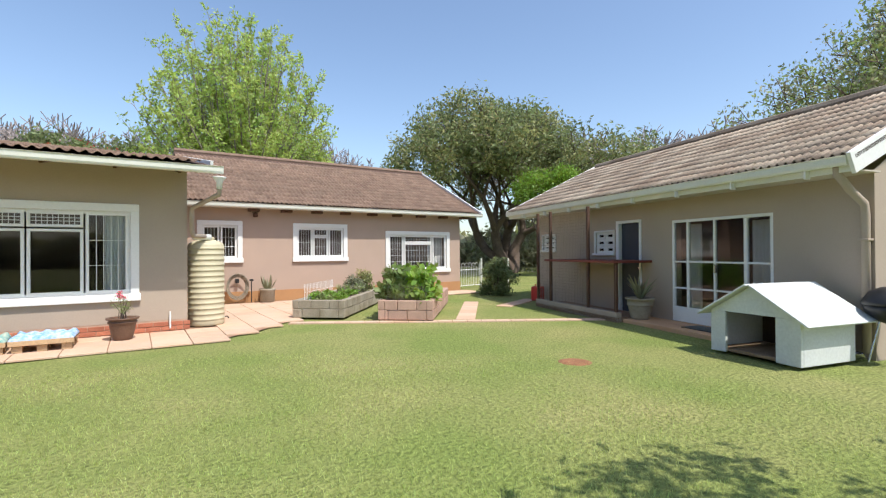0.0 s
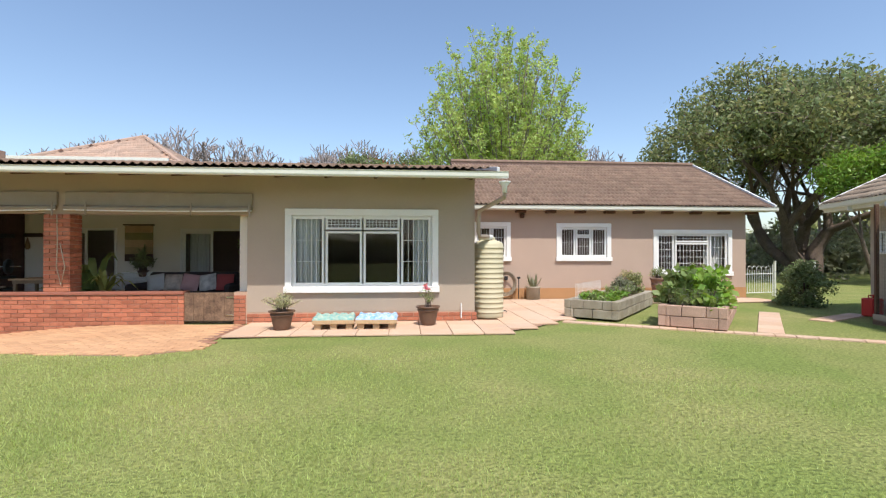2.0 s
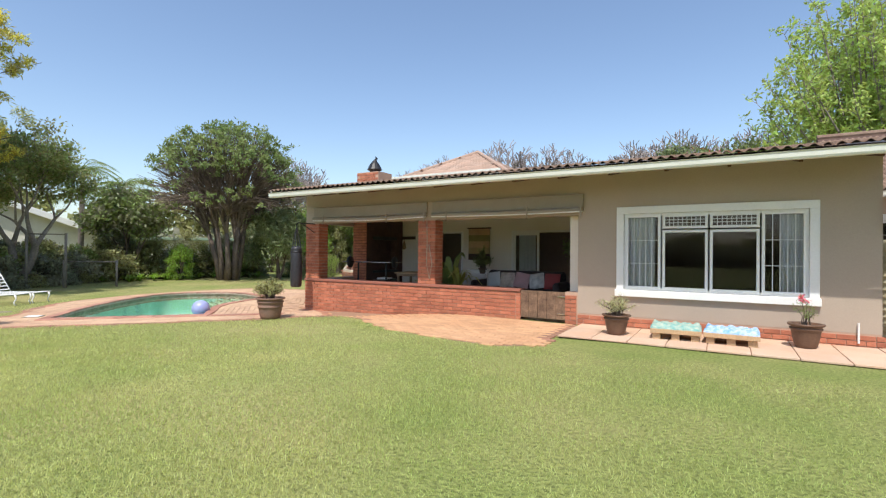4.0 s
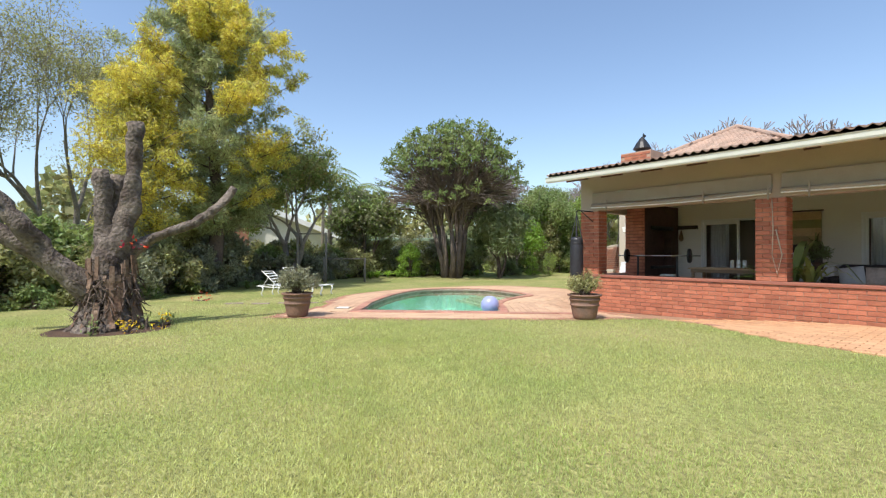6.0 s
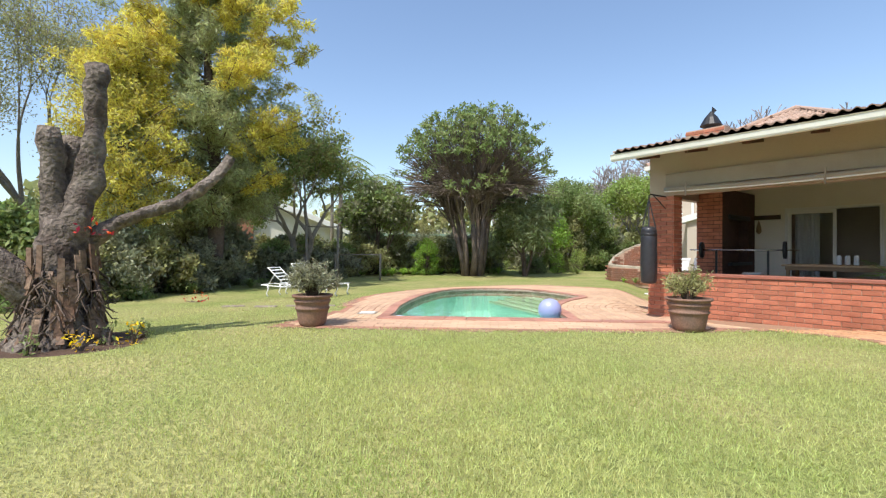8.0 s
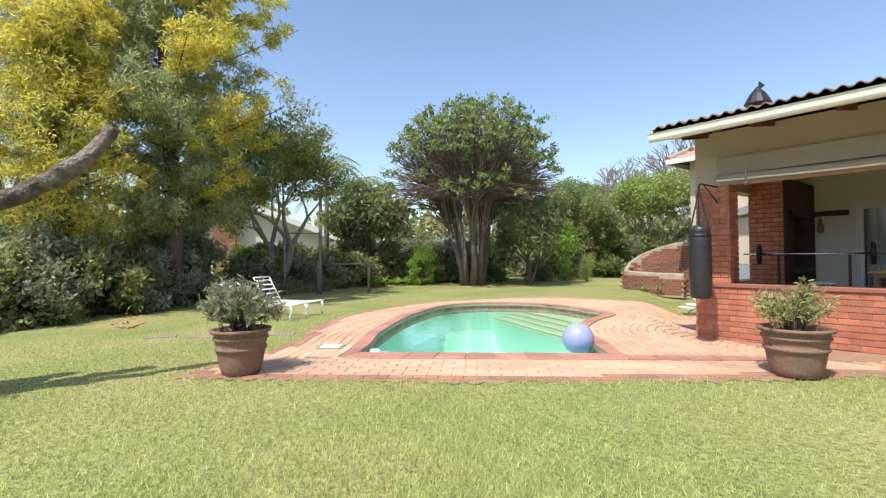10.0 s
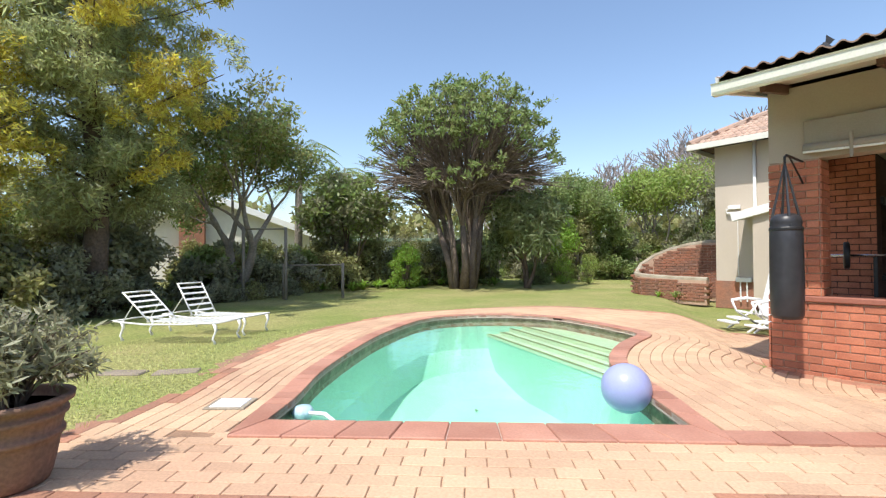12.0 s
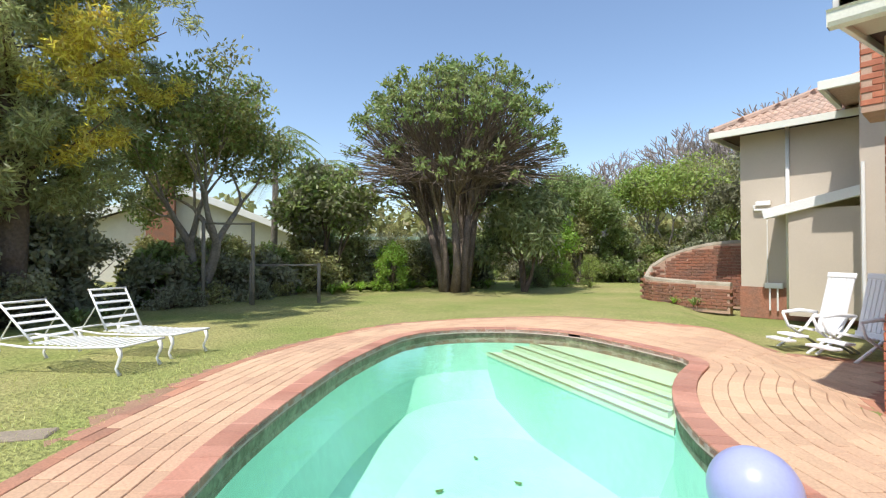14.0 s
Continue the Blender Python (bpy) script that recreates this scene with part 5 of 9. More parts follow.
def dome_tree(x, y, z):
    """Steep forked stems that fan into hundreds of bare twigs under separate leaf tufts in tiers."""
    rng = random.Random(111)
    t = thing("tree", "broad dome-headed tree of bare brown twigs under leaf tufts", "tree", pose(x, y, z))
    s = Shape()
    H, W = 7.8, 3.7
    stems = []
    for k in range(8):
        a = k * 0.785 + rng.uniform(-0.25, 0.25)
        r = rng.uniform(0.45, 1.15)
        foot = Vector((0.34 * math.cos(a), 0.34 * math.sin(a), -0.1))
        fork = Vector((r * math.cos(a), r * math.sin(a), rng.uniform(1.7, 2.7)))
        bow = foot.lerp(fork, 0.45) + Vector((rng.uniform(-0.2, 0.2), rng.uniform(-0.2, 0.2), -0.1))
        s.tube([foot, bow, fork], [rng.uniform(0.15, 0.22), 0.13, 0.10], 8)
        for q in range(2):
            up = fork + Vector((math.cos(a + q - 0.5) * rng.uniform(0.3, 0.7), math.sin(a + q - 0.5) * rng.uniform(0.3, 0.7), rng.uniform(0.9, 1.5)))
            s.tube([fork, fork.lerp(up, 0.5) + Vector((rng.uniform(-0.1, 0.1), rng.uniform(-0.1, 0.1), 0)), up], [0.09, 0.07, 0.05], 6, cap=False)
            stems.append(up)
            stems.append(fork)
    tufts = []
    n = 400
    for i in range(n):
        u = (i + 0.5) / n
        ce = 1 - u * 1.02
        a = i * 2.39996 + rng.uniform(-0.15, 0.15)
        se = math.sqrt(max(0.0, 1 - ce * ce))
        lump = 1 + 0.07 * math.sin(3 * a + 1) * se + 0.05 * math.sin(7 * a + 9 * ce)
        g = (rng.uniform(0.62, 0.85) if i % 4 == 0 else rng.uniform(0.90, 1.04)) * lump
        tip = Vector((W * se * math.cos(a) * g, W * se * math.sin(a) * g, H * 0.46 + (H * 0.54 if ce > 0 else 1.5) * ce * g))
        fork = min(stems, key=lambda q: (Vector((q.x * 2.4, q.y * 2.4, q.z)) - Vector((tip.x, tip.y, q.z))).length + rng.uniform(0, 1.4))
        out = Vector((tip.x - fork.x, tip.y - fork.y, 0))
        mid = fork.lerp(tip, 0.5) + out * (-0.10 if ce > 0.3 else -0.02) + Vector((rng.uniform(-0.2, 0.2), rng.uniform(-0.2, 0.2), rng.uniform(-0.1, 0.3)))
        s.tube([fork, fork.lerp(mid, 0.5) + Vector((rng.uniform(-0.12, 0.12), rng.uniform(-0.12, 0.12), 0.05)), mid, tip], [0.040, 0.028, 0.020, 0.008], 4, cap=False)
        for _ in range(5):
            q = mid.lerp(tip, rng.uniform(-0.4, 0.4))
            side = tip + Vector((rng.uniform(-0.40, 0.40), rng.uniform(-0.40, 0.40), rng.uniform(-0.5, 0.15))) - out * rng.uniform(0.0, 0.12)
            s.tube([q, q.lerp(side, 0.6), side], [0.015, 0.011, 0.005], 3, cap=False)
            if ce > 0.55 and rng.random() < 0.6:
                tufts.append(tuple(side))
        if ce > 0.36 or rng.random() < 0.42 - 0.3 * max(0.0, -ce):
            tufts += [tuple(tip)] * 3
    part("trunk", s, M_BARK_WARM, t, "", True)
    part("crown", leaf_mesh("crown", leaves(tufts, 0.17, 19000, (0.21, 0.21, 0.10), 3, 0.15, 0.4), L_MID), L_MID, t)
    return t


def fan_tree(label, x, y, z, seed, height, width, bare, limbs_n, bark, leaf, size, count):
    """A many-limbed upright tree: limbs sweep up from low forks and fill an egg-shaped crown, thin enough to see the sky through."""
    rng = random.Random(seed)
    t = thing("tree", label, "tree", pose(x, y, z))
    s, pts = Shape(), []
    forks = []
    for k in range(7):
        a = k * 0.9 + rng.uniform(-0.3, 0.3)
        f = Vector((math.cos(a) * width * 0.16, math.sin(a) * width * 0.16, height * rng.uniform(0.22, 0.34)))
        s.tube([(math.cos(a) * 0.15, math.sin(a) * 0.15, -0.2), (f.x * 0.35, f.y * 0.35, f.z * 0.5), f], [0.24, 0.17, 0.12], 7, cap=False)
        forks.append(f)
    for i in range(limbs_n):
        u = (i + 0.5) / limbs_n
        zz = bare + (1 - bare) * (1 - u) ** 0.8
        q = (zz - bare) / (1 - bare)
        ring = math.sqrt(max(0.02, 1 - (max(0.0, q - 0.22) / 0.80) ** 2)) * (0.80 + 0.20 * min(1, q / 0.22))
        a = i * 2.39996 + rng.uniform(-0.2, 0.2)
        r = width * ring * (rng.uniform(0.35, 0.75) if i % 3 == 0 else rng.uniform(0.85, 1.07)) * (1 + 0.07 * math.sin(4 * a))
        tip = Vector((math.cos(a) * r, math.sin(a) * r, height * zz * rng.uniform(0.97, 1.02)))
        f = min(forks, key=lambda p: (p.xy * 3 - tip.xy).length + rng.uniform(0, width * 0.5))
        low = Vector((f.x, f.y, min(f.z, tip.z * 0.75)))
        mid = low.lerp(tip, 0.5) + Vector((tip.x - f.x, tip.y - f.y, 0)) * 0.10 - Vector((0, 0, 0.02 * height))
        s.tube([low, low.lerp(mid, 0.5), mid, mid.lerp(tip, 0.55), tip], [0.075, 0.06, 0.045, 0.03, 0.012], 4, cap=False)
        for k in range(10):
            g = 0.28 + 0.72 * k / 9
            p = low.lerp(mid, g * 2) if g < 0.5 else mid.lerp(tip, g * 2 - 1)
            for _ in range(2):
                e = p + Vector((rng.uniform(-1, 1), rng.uniform(-1, 1), rng.uniform(0.1, 1.3))) * (0.035 * height)
                s.tube([p, e], [0.018, 0.006], 3, cap=False)
                pts += [tuple(p.lerp(e, 0.6)), tuple(e)]
    part("trunk", s, bark, t, "", True)
    part("crown", leaf_mesh("crown", leaves(pts, size, count, (0.20, 0.20, 0.30), seed, -0.5, 0.45), leaf), leaf, t)
    return t


def conifer(label, x, y, z, seed, height, width, size, count, leaf, tipleaf, share, start=0.12, lean=0.0):
    """A feathery conifer: one trunk and many upswept branches clothed in fine sprays."""
    rng = random.Random(seed)
    t = thing("tree", label, "tree", pose(x, y, z))
    tr = Shape()
    axis = lambda f: Vector((lean * height * f * f + 0.15 * math.sin(f * 5), 0.12 * math.sin(f * 7), height * f))
    tr.tube([axis(k / 12) for k in range(13)], [0.27 * (1 - 0.88 * k / 12) for k in range(13)], 10)
    green, gold = [], []
    for i in range(120):
        f = start + (0.97 - start) * (i / 119) ** 0.9
        prof = (0.45 + 1.5 * (f - start)) if f < 0.36 else 1.0 - ((f - 0.36) / 0.64) ** 2.6 * 0.80
        an = i * 2.4 + rng.uniform(-0.5, 0.5)
        L = width * min(prof, 1.0) * rng.uniform(0.6, 1.12)
        p0 = axis(f)
        mid = p0 + Vector((math.cos(an) * L * 0.5, math.sin(an) * L * 0.5, L * 0.18))
        end = p0 + Vector((math.cos(an) * L, math.sin(an) * L, L * rng.uniform(0.15, 0.5)))
        if i % 2 == 0:
            tr.tube([p0, mid, end], [0.05 * (1.1 - f), 0.03 * (1.1 - f), 0.008], 5, cap=False)
        tuft = (share > 1 or noise.noise(Vector((math.cos(an) * 1.7, math.sin(an) * 1.7, f * 5.0))) > 0.02 - 0.5 * (f - 0.5)) and f > 0.25
        for k in range(9):
            q = 0.25 + 0.75 * k / 8
            p = (p0.lerp(mid, q * 2) if q < 0.5 else mid.lerp(end, q * 2 - 1)) + Vector((rng.uniform(-1, 1), rng.uniform(-1, 1), rng.uniform(-0.6, 0.4))) * 0.28 * (0.4 + q)
            (gold if tuft and q > 0.45 else green).append(tuple(p))
    part("trunk", tr, M_BARK, t, "", True)
    n2 = int(count * len(gold) / (len(gold) + len(green)))
    part("crown", leaf_mesh("crown", leaves(green, size, count - n2, (0.27, 0.27, 0.22), seed, 0.2, 0.2), leaf), leaf, t)
    if n2 > 50:
        part("golden_crown", leaf_mesh("crown", leaves(gold, size * 0.9, int(n2 * 1.3), (0.25, 0.25, 0.19), seed + 1, 0.05, 0.22), tipleaf), tipleaf, t, "golden-yellow feathery tips")
    return t


def bush(label, x, y, z, w, d, h, seed, leaf, size=0.07, count=6000, category="shrub", name="bush", clumps=40, stems=True, hollow=0.5, droop=0.0, aspect=0.45, m=None):
    rng = random.Random(seed)
    t = thing(name, label, category, m if m is not None else pose(x, y, z))
    pts = []
    while len(pts) < clumps:
        a, r, q = rng.uniform(0, 2 * math.pi), rng.uniform(hollow, 1.0), rng.uniform(-0.15, 1.0)
        k = math.sqrt(max(0.0, 1 - q * q)) if q > 0 else 1
        pts.append((math.cos(a) * w * r * k * rng.uniform(0.75, 1.1), math.sin(a) * d * r * k * rng.uniform(0.75, 1.1), h * (0.12 + 0.85 * max(q, -0.1) * rng.uniform(0.8, 1.08))))
    if stems:
        s = Shape()
        for p in pts[::2]:
            s.tube([(p[0] * 0.05, p[1] * 0.05, 0), (p[0] * 0.4, p[1] * 0.4, p[2] * 0.55), p], [0.02, 0.012, 0.005], 4, cap=False)
        part("stem", s, M_BARK, t, "", True)
    c = 0.26 * min(w, d, h) + 0.05
    v = leaves(pts, size, count, (c, c, c * 0.9), seed, droop, aspect)
    v[:, 2] = np.maximum(v[:, 2], 0.01)
    part("foliage", leaf_mesh("foliage", v, leaf), leaf, t)
    return t


def strap_plant(label, x, y, z, n, length, seed, leaf, width=0.03, name="clump_of_strap_leaves", category="plant", rise=0.7, m=None):
    """A clump of arching strap leaves."""
    rng = random.Random(seed)
    t = thing(name, label, category, m if m is not None else pose(x, y, z))
    s = Shape()
    for i in range(n):
        a = rng.uniform(0, 2 * math.pi)
        L = length * rng.uniform(0.7, 1.15)
        lean = rng.uniform(0.15, 1.0)
        pts = []
        for k in range(5):
            f = k / 4
            r = L * f * lean * 0.8
            zz = L * rise * (f * 1.5 - f * f * (0.7 + 0.6 * lean))
            pts.append(Vector((math.cos(a) * r, math.sin(a) * r, max(zz, 0.0))))
        side = Vector((-math.sin(a), math.cos(a), 0)) * width
        v = []
        for k, p in enumerate(pts):
            w = (0.6, 1, 0.9, 0.6, 0.06)[k]
            v += [tuple(p - side * w), tuple(p + side * w)]
        s.add(v, [(2 * k, 2 * k + 1, 2 * k + 3, 2 * k + 2) for k in range(4)])
    part("leaves", s, leaf, t, "", True)
    return t


def build_trees():
    S = lambda *w: [Vector(v) for v in w]
    # the wide-crowned shrub tree behind the pool
    dome_tree(-22.85, 15.85, -0.14)
    # bushy dark tree beside it
    tree("dense young tree with large grey-green leaves in the border", -26.3, 12.6, -0.14, 12, S((0, 0, 1), (0.3, 0.2, 1), (-0.3, 0.1, 1)), 4, 1.1, 0.09, M_BARK, [(L_MID, 0.5), (L_GREY, 0.5)], 0.22, 16000, 0.6, 30, 0.2, fit=(4.7, 1.9))
    tree("dense dark evergreen tree with drooping fronds under the big tree", -21.2, 17.6, -0.14, 13, S((0, 0, 1), (0.3, 0.1, 1), (-0.3, 0.2, 1)), 4, 1.0, 0.09, M_BARK, L_DARK, 0.30, 9000, 0.6, 34, 0.1, fit=(3.8, 1.7), droop=0.8, aspect=0.2)
    # golden conifer and its neighbours
    conifer("tall feathery conifer with golden-yellow tips", -21.9, 4.2, -0.14, 21, 10.2, 3.3, 0.17, 125000, L_CONIFER, L_YELLOW, 0.55, 0.19)
    conifer("smaller conifer covered in golden-yellow sprays", -20.9, 1.9, -0.14, 22, 6.9, 1.45, 0.15, 40000, L_CONIFER, L_YELLOW, 2.0, 0.2)
    tree("open-crowned tree with a leaning pale trunk and glossy green leaves", -24.7, 7.9, -0.14, 23, S((0.1, 0.3, 1), (-0.3, 0.0, 1)), 5, 1.7, 0.19, M_BARK_LIGHT, [(L_MID, 0.55), (L_OLIVE, 0.45)], 0.14, 24000, 0.5, 36, 0.12, 0.76, fit=(6.4, 2.8))
    # feathery trees far left
    for x, y, hh, ww, sd in ((-24.5, -3.2, 10.5, 3.8, 31), (-28.5, 0.2, 11.5, 4.6, 32), (-22.5, -7.5, 10.0, 3.8, 33), (-27.0, -5.5, 11.5, 4.4, 34)):
        tree("feathery grey-limbed tree with sparse olive foliage", x, y, -0.14, sd, S((0.3, 0.2, 1), (-0.4, 0.1, 1), (0.1, -0.4, 1)), 5, 2.0, 0.17, M_BARK_LIGHT, L_OLIVE, 0.09, 38000, 0.70, 32, 0.1, 0.76, fit=(hh, ww))
    # bright green deciduous tree behind the back wing
    fan_tree("tall spring-green tree with many upright limbs behind the roof", 5.1, 27.5, 0, 41, 13.4, 5.0, 0.30, 170, M_BARK_LIGHT, L_SPRING, 0.20, 76000)
    # umbrella tree
    tree("huge dark flat-domed umbrella tree", 21.0, 24.0, 0, 42, S((0.3, 0.2, 1), (-0.5, 0.3, 1), (0.5, -0.4, 1), (-0.3, -0.5, 1)), 6, 3.0, 0.42, M_BARK, [(L_DARK, 0.7), (L_OLIVE, 0.3)], 0.24, 70000, 0.9, 36, 0.04, 0.78, fit=(11.8, 8.3), low=0.02)
    tree("lime-green young tree beyond the gate", 19.5, 19.0, 0, 43, S((0, 0, 1), (0.3, 0, 1)), 4, 1.8, 0.12, M_BARK, L_LIME, 0.18, 9000, 0.7, 32, 0.15, fit=(6.3, 2.2))
    # tree behind the annexe
    tree("wide feathery tree rising behind the annexe roof", 18.6, 3.3, 0, 44, S((-0.4, 0.3, 1), (0.3, 0.4, 1), (0, -0.5, 1), (-0.7, 0.0, 0.8)), 6, 2.4, 0.24, M_BARK, [(L_MID, 0.6), (L_GREY, 0.4)], 0.14, 40000, 0.55, 34, 0.06, 0.78, fit=(9.6, 5.6), low=0.014)
    tree("leafy shade tree near the start of the walk", 4.1, -3.5, 0, 47, S((0.1, 0.1, 1), (-0.3, 0.2, 1), (0.3, 0.1, 1)), 5, 1.6, 0.16, M_BARK, L_MID, 0.16, 34000, 0.45, 34, 0.1, 0.76, fit=(5.8, 2.9))
    # dark-red flowering tree and clipped crowns over the roofs
    tree("dark tree with a few red blossoms behind the roof", -2.2, 30, 0, 45, S((0, 0, 1), (0.3, 0, 1), (-0.3, 0.1, 1)), 4, 2.6, 0.2, M_BARK, [(L_DARK, 0.9), (L_RED, 0.05)], 0.24, 14000, 0.9, 32, 0.15, fit=(7.4, 2.8))
    tree("round green tree top behind the roof", -9.8, 30, 0, 46, S((0, 0, 1), (0.3, 0, 1), (-0.3, 0.1, 1)), 4, 2.0, 0.2, M_BARK, L_OLIVE, 0.2, 12000, 0.8, 30, 0.15, fit=(6.3, 2.4))
    # woodland right of the pool view
    for k, (x, y, hh, ww, lf) in enumerate([(-23.5, 24.5, 5.4, 2.4, L_MID), (-21.3, 27.5, 6.0, 2.6, L_GREEN), (-25.8, 25.5, 4.8, 2.2, L_LIME), (-19.5, 30.5, 6.8, 2.8, L_OLIVE), (-17.3, 29.5, 6.6, 2.4, L_GREY), (-15.5, 32.5, 6.8, 2.6, L_GREY), (-23.8, 21.5, 3.9, 1.5, L_LIME), (-27.5, 29, 6.5, 3.0, L_MID)]):
        tree("leafy garden tree in the belt behind the lawn", x, y, -0.14, 60 + k, S((0, 0, 1), (0.35, 0.1, 1), (-0.3, 0.2, 1)), 5, 1.4, 0.1, M_BARK_LIGHT, lf, 0.16, 15000, 0.55, 32, 0.15, 0.76, fit=(hh, ww))
    # bare winter trees on the skyline
    base, _ = tree("bare grey winter tree on the skyline", -19, 39, 0, 80, S((0, 0, 1), (0.3, 0.1, 1), (-0.3, 0.1, 1)), 7, 3.0, 0.2, M_TWIG, None, spread=28, up=0.10, shrink=0.78, fit=(11.8, 5.2), low=0.03, name="bare_tree")
    rng = random.Random(4)
    tagged(base, group="bare trees on the skyline")
    for x, y, k in ((-13, 41, 0.95), (-7, 40, 0.85), (-3, 42, 0.95), (12, 40, 1.05), (16, 42, 1.0), (-8, 52, 1.1), (26, 30, 1.0), (32, 30, 1.1), (34, 24, 1.0), (-24, 41, 0.95), (38, 20, 1.0), (-40, 36, 1.0), (1.5, 45, 1.0), (8.5, 37, 0.85), (28, 24, 0.9), (-5, 32, 0.75), (-33, 44, 0.9)):
        copy_thing(base, pose(x, y, 0, 0, 0, rng.uniform(0, 360)) @ Matrix.Diagonal((k, k, k, 1)))


build_trees()


def build_far_woods():
    """Distant bush all round, below the skyline trees."""
    rng = np.random.default_rng(91)
    for k, (r, h, n, mt) in enumerate(((48, 3.2, 60000, L_GREY), (62, 4.6, 60000, L_OLIVE))):
        a = rng.uniform(0, 2 * np.pi, n)
        top = h * np.where((np.cos(a) < -0.2) & (k == 1), 2.1, 1.0) * (0.75 + 0.25 * np.sin(a * 17 + k) * np.sin(a * 7.3) + 0.12 * np.sin(a * 53))
        c = np.stack([-8 + (r + rng.uniform(-4, 4, n)) * np.cos(a), 6 + (r + rng.uniform(-4, 4, n)) * np.sin(a), -0.3 + top * rng.random(n) ** 0.8], 1)
        v = leaves(c, 0.8 + 0.2 * k, n, (0.6, 0.6, 0.4), 300 + k, 0.0, 0.7)
        ob = new("far_bush", leaf_mesh("far_bush", v, mt))
        tagged(ob, "distant grey-green bush beyond the gardens", "distant bush", kind="stuff")


build_far_woods()


def build_borders():
    # dense shrubs along the far edge of the lawn
    rng = random.Random(77)
    line = [(-16.0, -4.5), (-17.2, -1.6), (-18.7, 0.8), (-20.4, 3.0), (-21.8, 5.2), (-23.6, 7.2), (-24.6, 9.4), (-25.6, 11.6), (-25.6, 14.0), (-24.8, 16.2), (-23.4, 18.2)]
    kinds = [L_GREY, L_MID, L_OLIVE, L_OLIVE, L_GREY]
    k = 0
    for (x0, y0), (x1, y1) in zip(line, line[1:]):
        for i in range(6):
            f = (i + rng.random() * 0.6) / 6
            out = rng.uniform(0.3, 2.6)
            dx, dy = y1 - y0, -(x1 - x0)
            n = math.hypot(dx, dy)
            x, y = x0 + (x1 - x0) * f - dx / n * out, y0 + (y1 - y0) * f - dy / n * out
            hgt = (rng.uniform(0.9, 1.4) + out * 0.6) * (0.72 if 5.5 < y < 10.5 else 1.0)
            bush("dense leafy border shrub at the edge of the lawn", x, y, -0.15, rng.uniform(0.8, 1.3), rng.uniform(0.8, 1.3), hgt, 500 + k, kinds[k % 5], rng.choice((0.10, 0.14, 0.18)), 5000, clumps=30)
            k += 1
    # low front planting
    for i in range(26):
        f = rng.uniform(0.0, len(line) - 1.001)
        a, b = line[int(f)], line[int(f) + 1]
        t = f - int(f)
        x, y = a[0] + (b[0] - a[0]) * t + rng.uniform(-0.1, 0.5), a[1] + (b[1] - a[1]) * t
        if i % 3 == 0 or (y > 11):
            strap_plant("clump of bright strap-leaved plants at the foot of the border", x, y, -0.14, 46, 0.62, 800 + i, L_LIME if y > 11 and i % 2 else L_MID)
        else:
            bush("low spreading border plant", x, y, -0.15, 0.5, 0.5, 0.45, 900 + i, kinds[i % 5], 0.08, 1400, clumps=14)
    for x, y in ((-24.7, 12.5), (-24.8, 13.2), (-24.4, 11.9), (-24.9, 13.9), (-23.9, 17.2), (-23.2, 17.9)):
        strap_plant("clump of bright strap-leaved plants at the foot of the border", x, y, -0.14, 70, 0.75, int(900 - y * 10), L_LIME)
    bush("bright yellow-green shrub in the border", -24.6, 14.4, -0.14, 0.7, 0.7, 1.9, 71, L_LIME, 0.10, 5000)
    bush("rounded dark shrub between bed and gate", 10.2, 12.2, -0.03, 0.65, 0.65, 1.15, 72, L_DARK, 0.09, 7000)
    bush("feathery green shrub by the fence", -21.8, 20.8, -0.14, 0.45, 0.45, 1.2, 73, L_LIME, 0.09, 3000, droop=-1.0, aspect=0.15)
    bush("feathery green shrub by the fence", -20.9, 21.3, -0.14, 0.5, 0.5, 1.25, 74, L_GREEN, 0.09, 3000, droop=-1.0, aspect=0.15)
    bush("low dark shrub beside the far fence", -22.4, 19.6, -0.14, 0.8, 0.6, 0.9, 75, L_DARK, 0.1, 3000)
    # undergrowth below the trees behind the far lawn
    for i in range(22):
        f = i / 21
        x, y = -27.5 + 12.5 * f + rng.uniform(-0.8, 0.8), 21.5 + 9.0 * f + rng.uniform(0, 2.4)
        bush("dense leafy bush in the belt behind the lawn", x, y, -0.15, 1.3, 1.2, rng.uniform(2.2, 3.7), 1700 + i, (L_MID, L_OLIVE, L_GREEN, L_GREY, L_MID)[i % 5], 0.15, 5200, clumps=36)
    # far background belt so that no gap shows the horizon
    for i in range(46):
        a = radians(-150 + i * 6.0)
        r = 44 + 8 * math.sin(i * 2.3)
        bush("distant belt of garden trees", -8 + r * math.sin(a), 8 + r * math.cos(a), -0.2, 4.0, 3.0, rng.uniform(3.0, 4.8), 300 + i, (L_DARK, L_OLIVE, L_MID, L_GREY)[i % 4], 0.4, 1500, clumps=34, name="distant_trees", category="trees", stems=False)


build_borders()


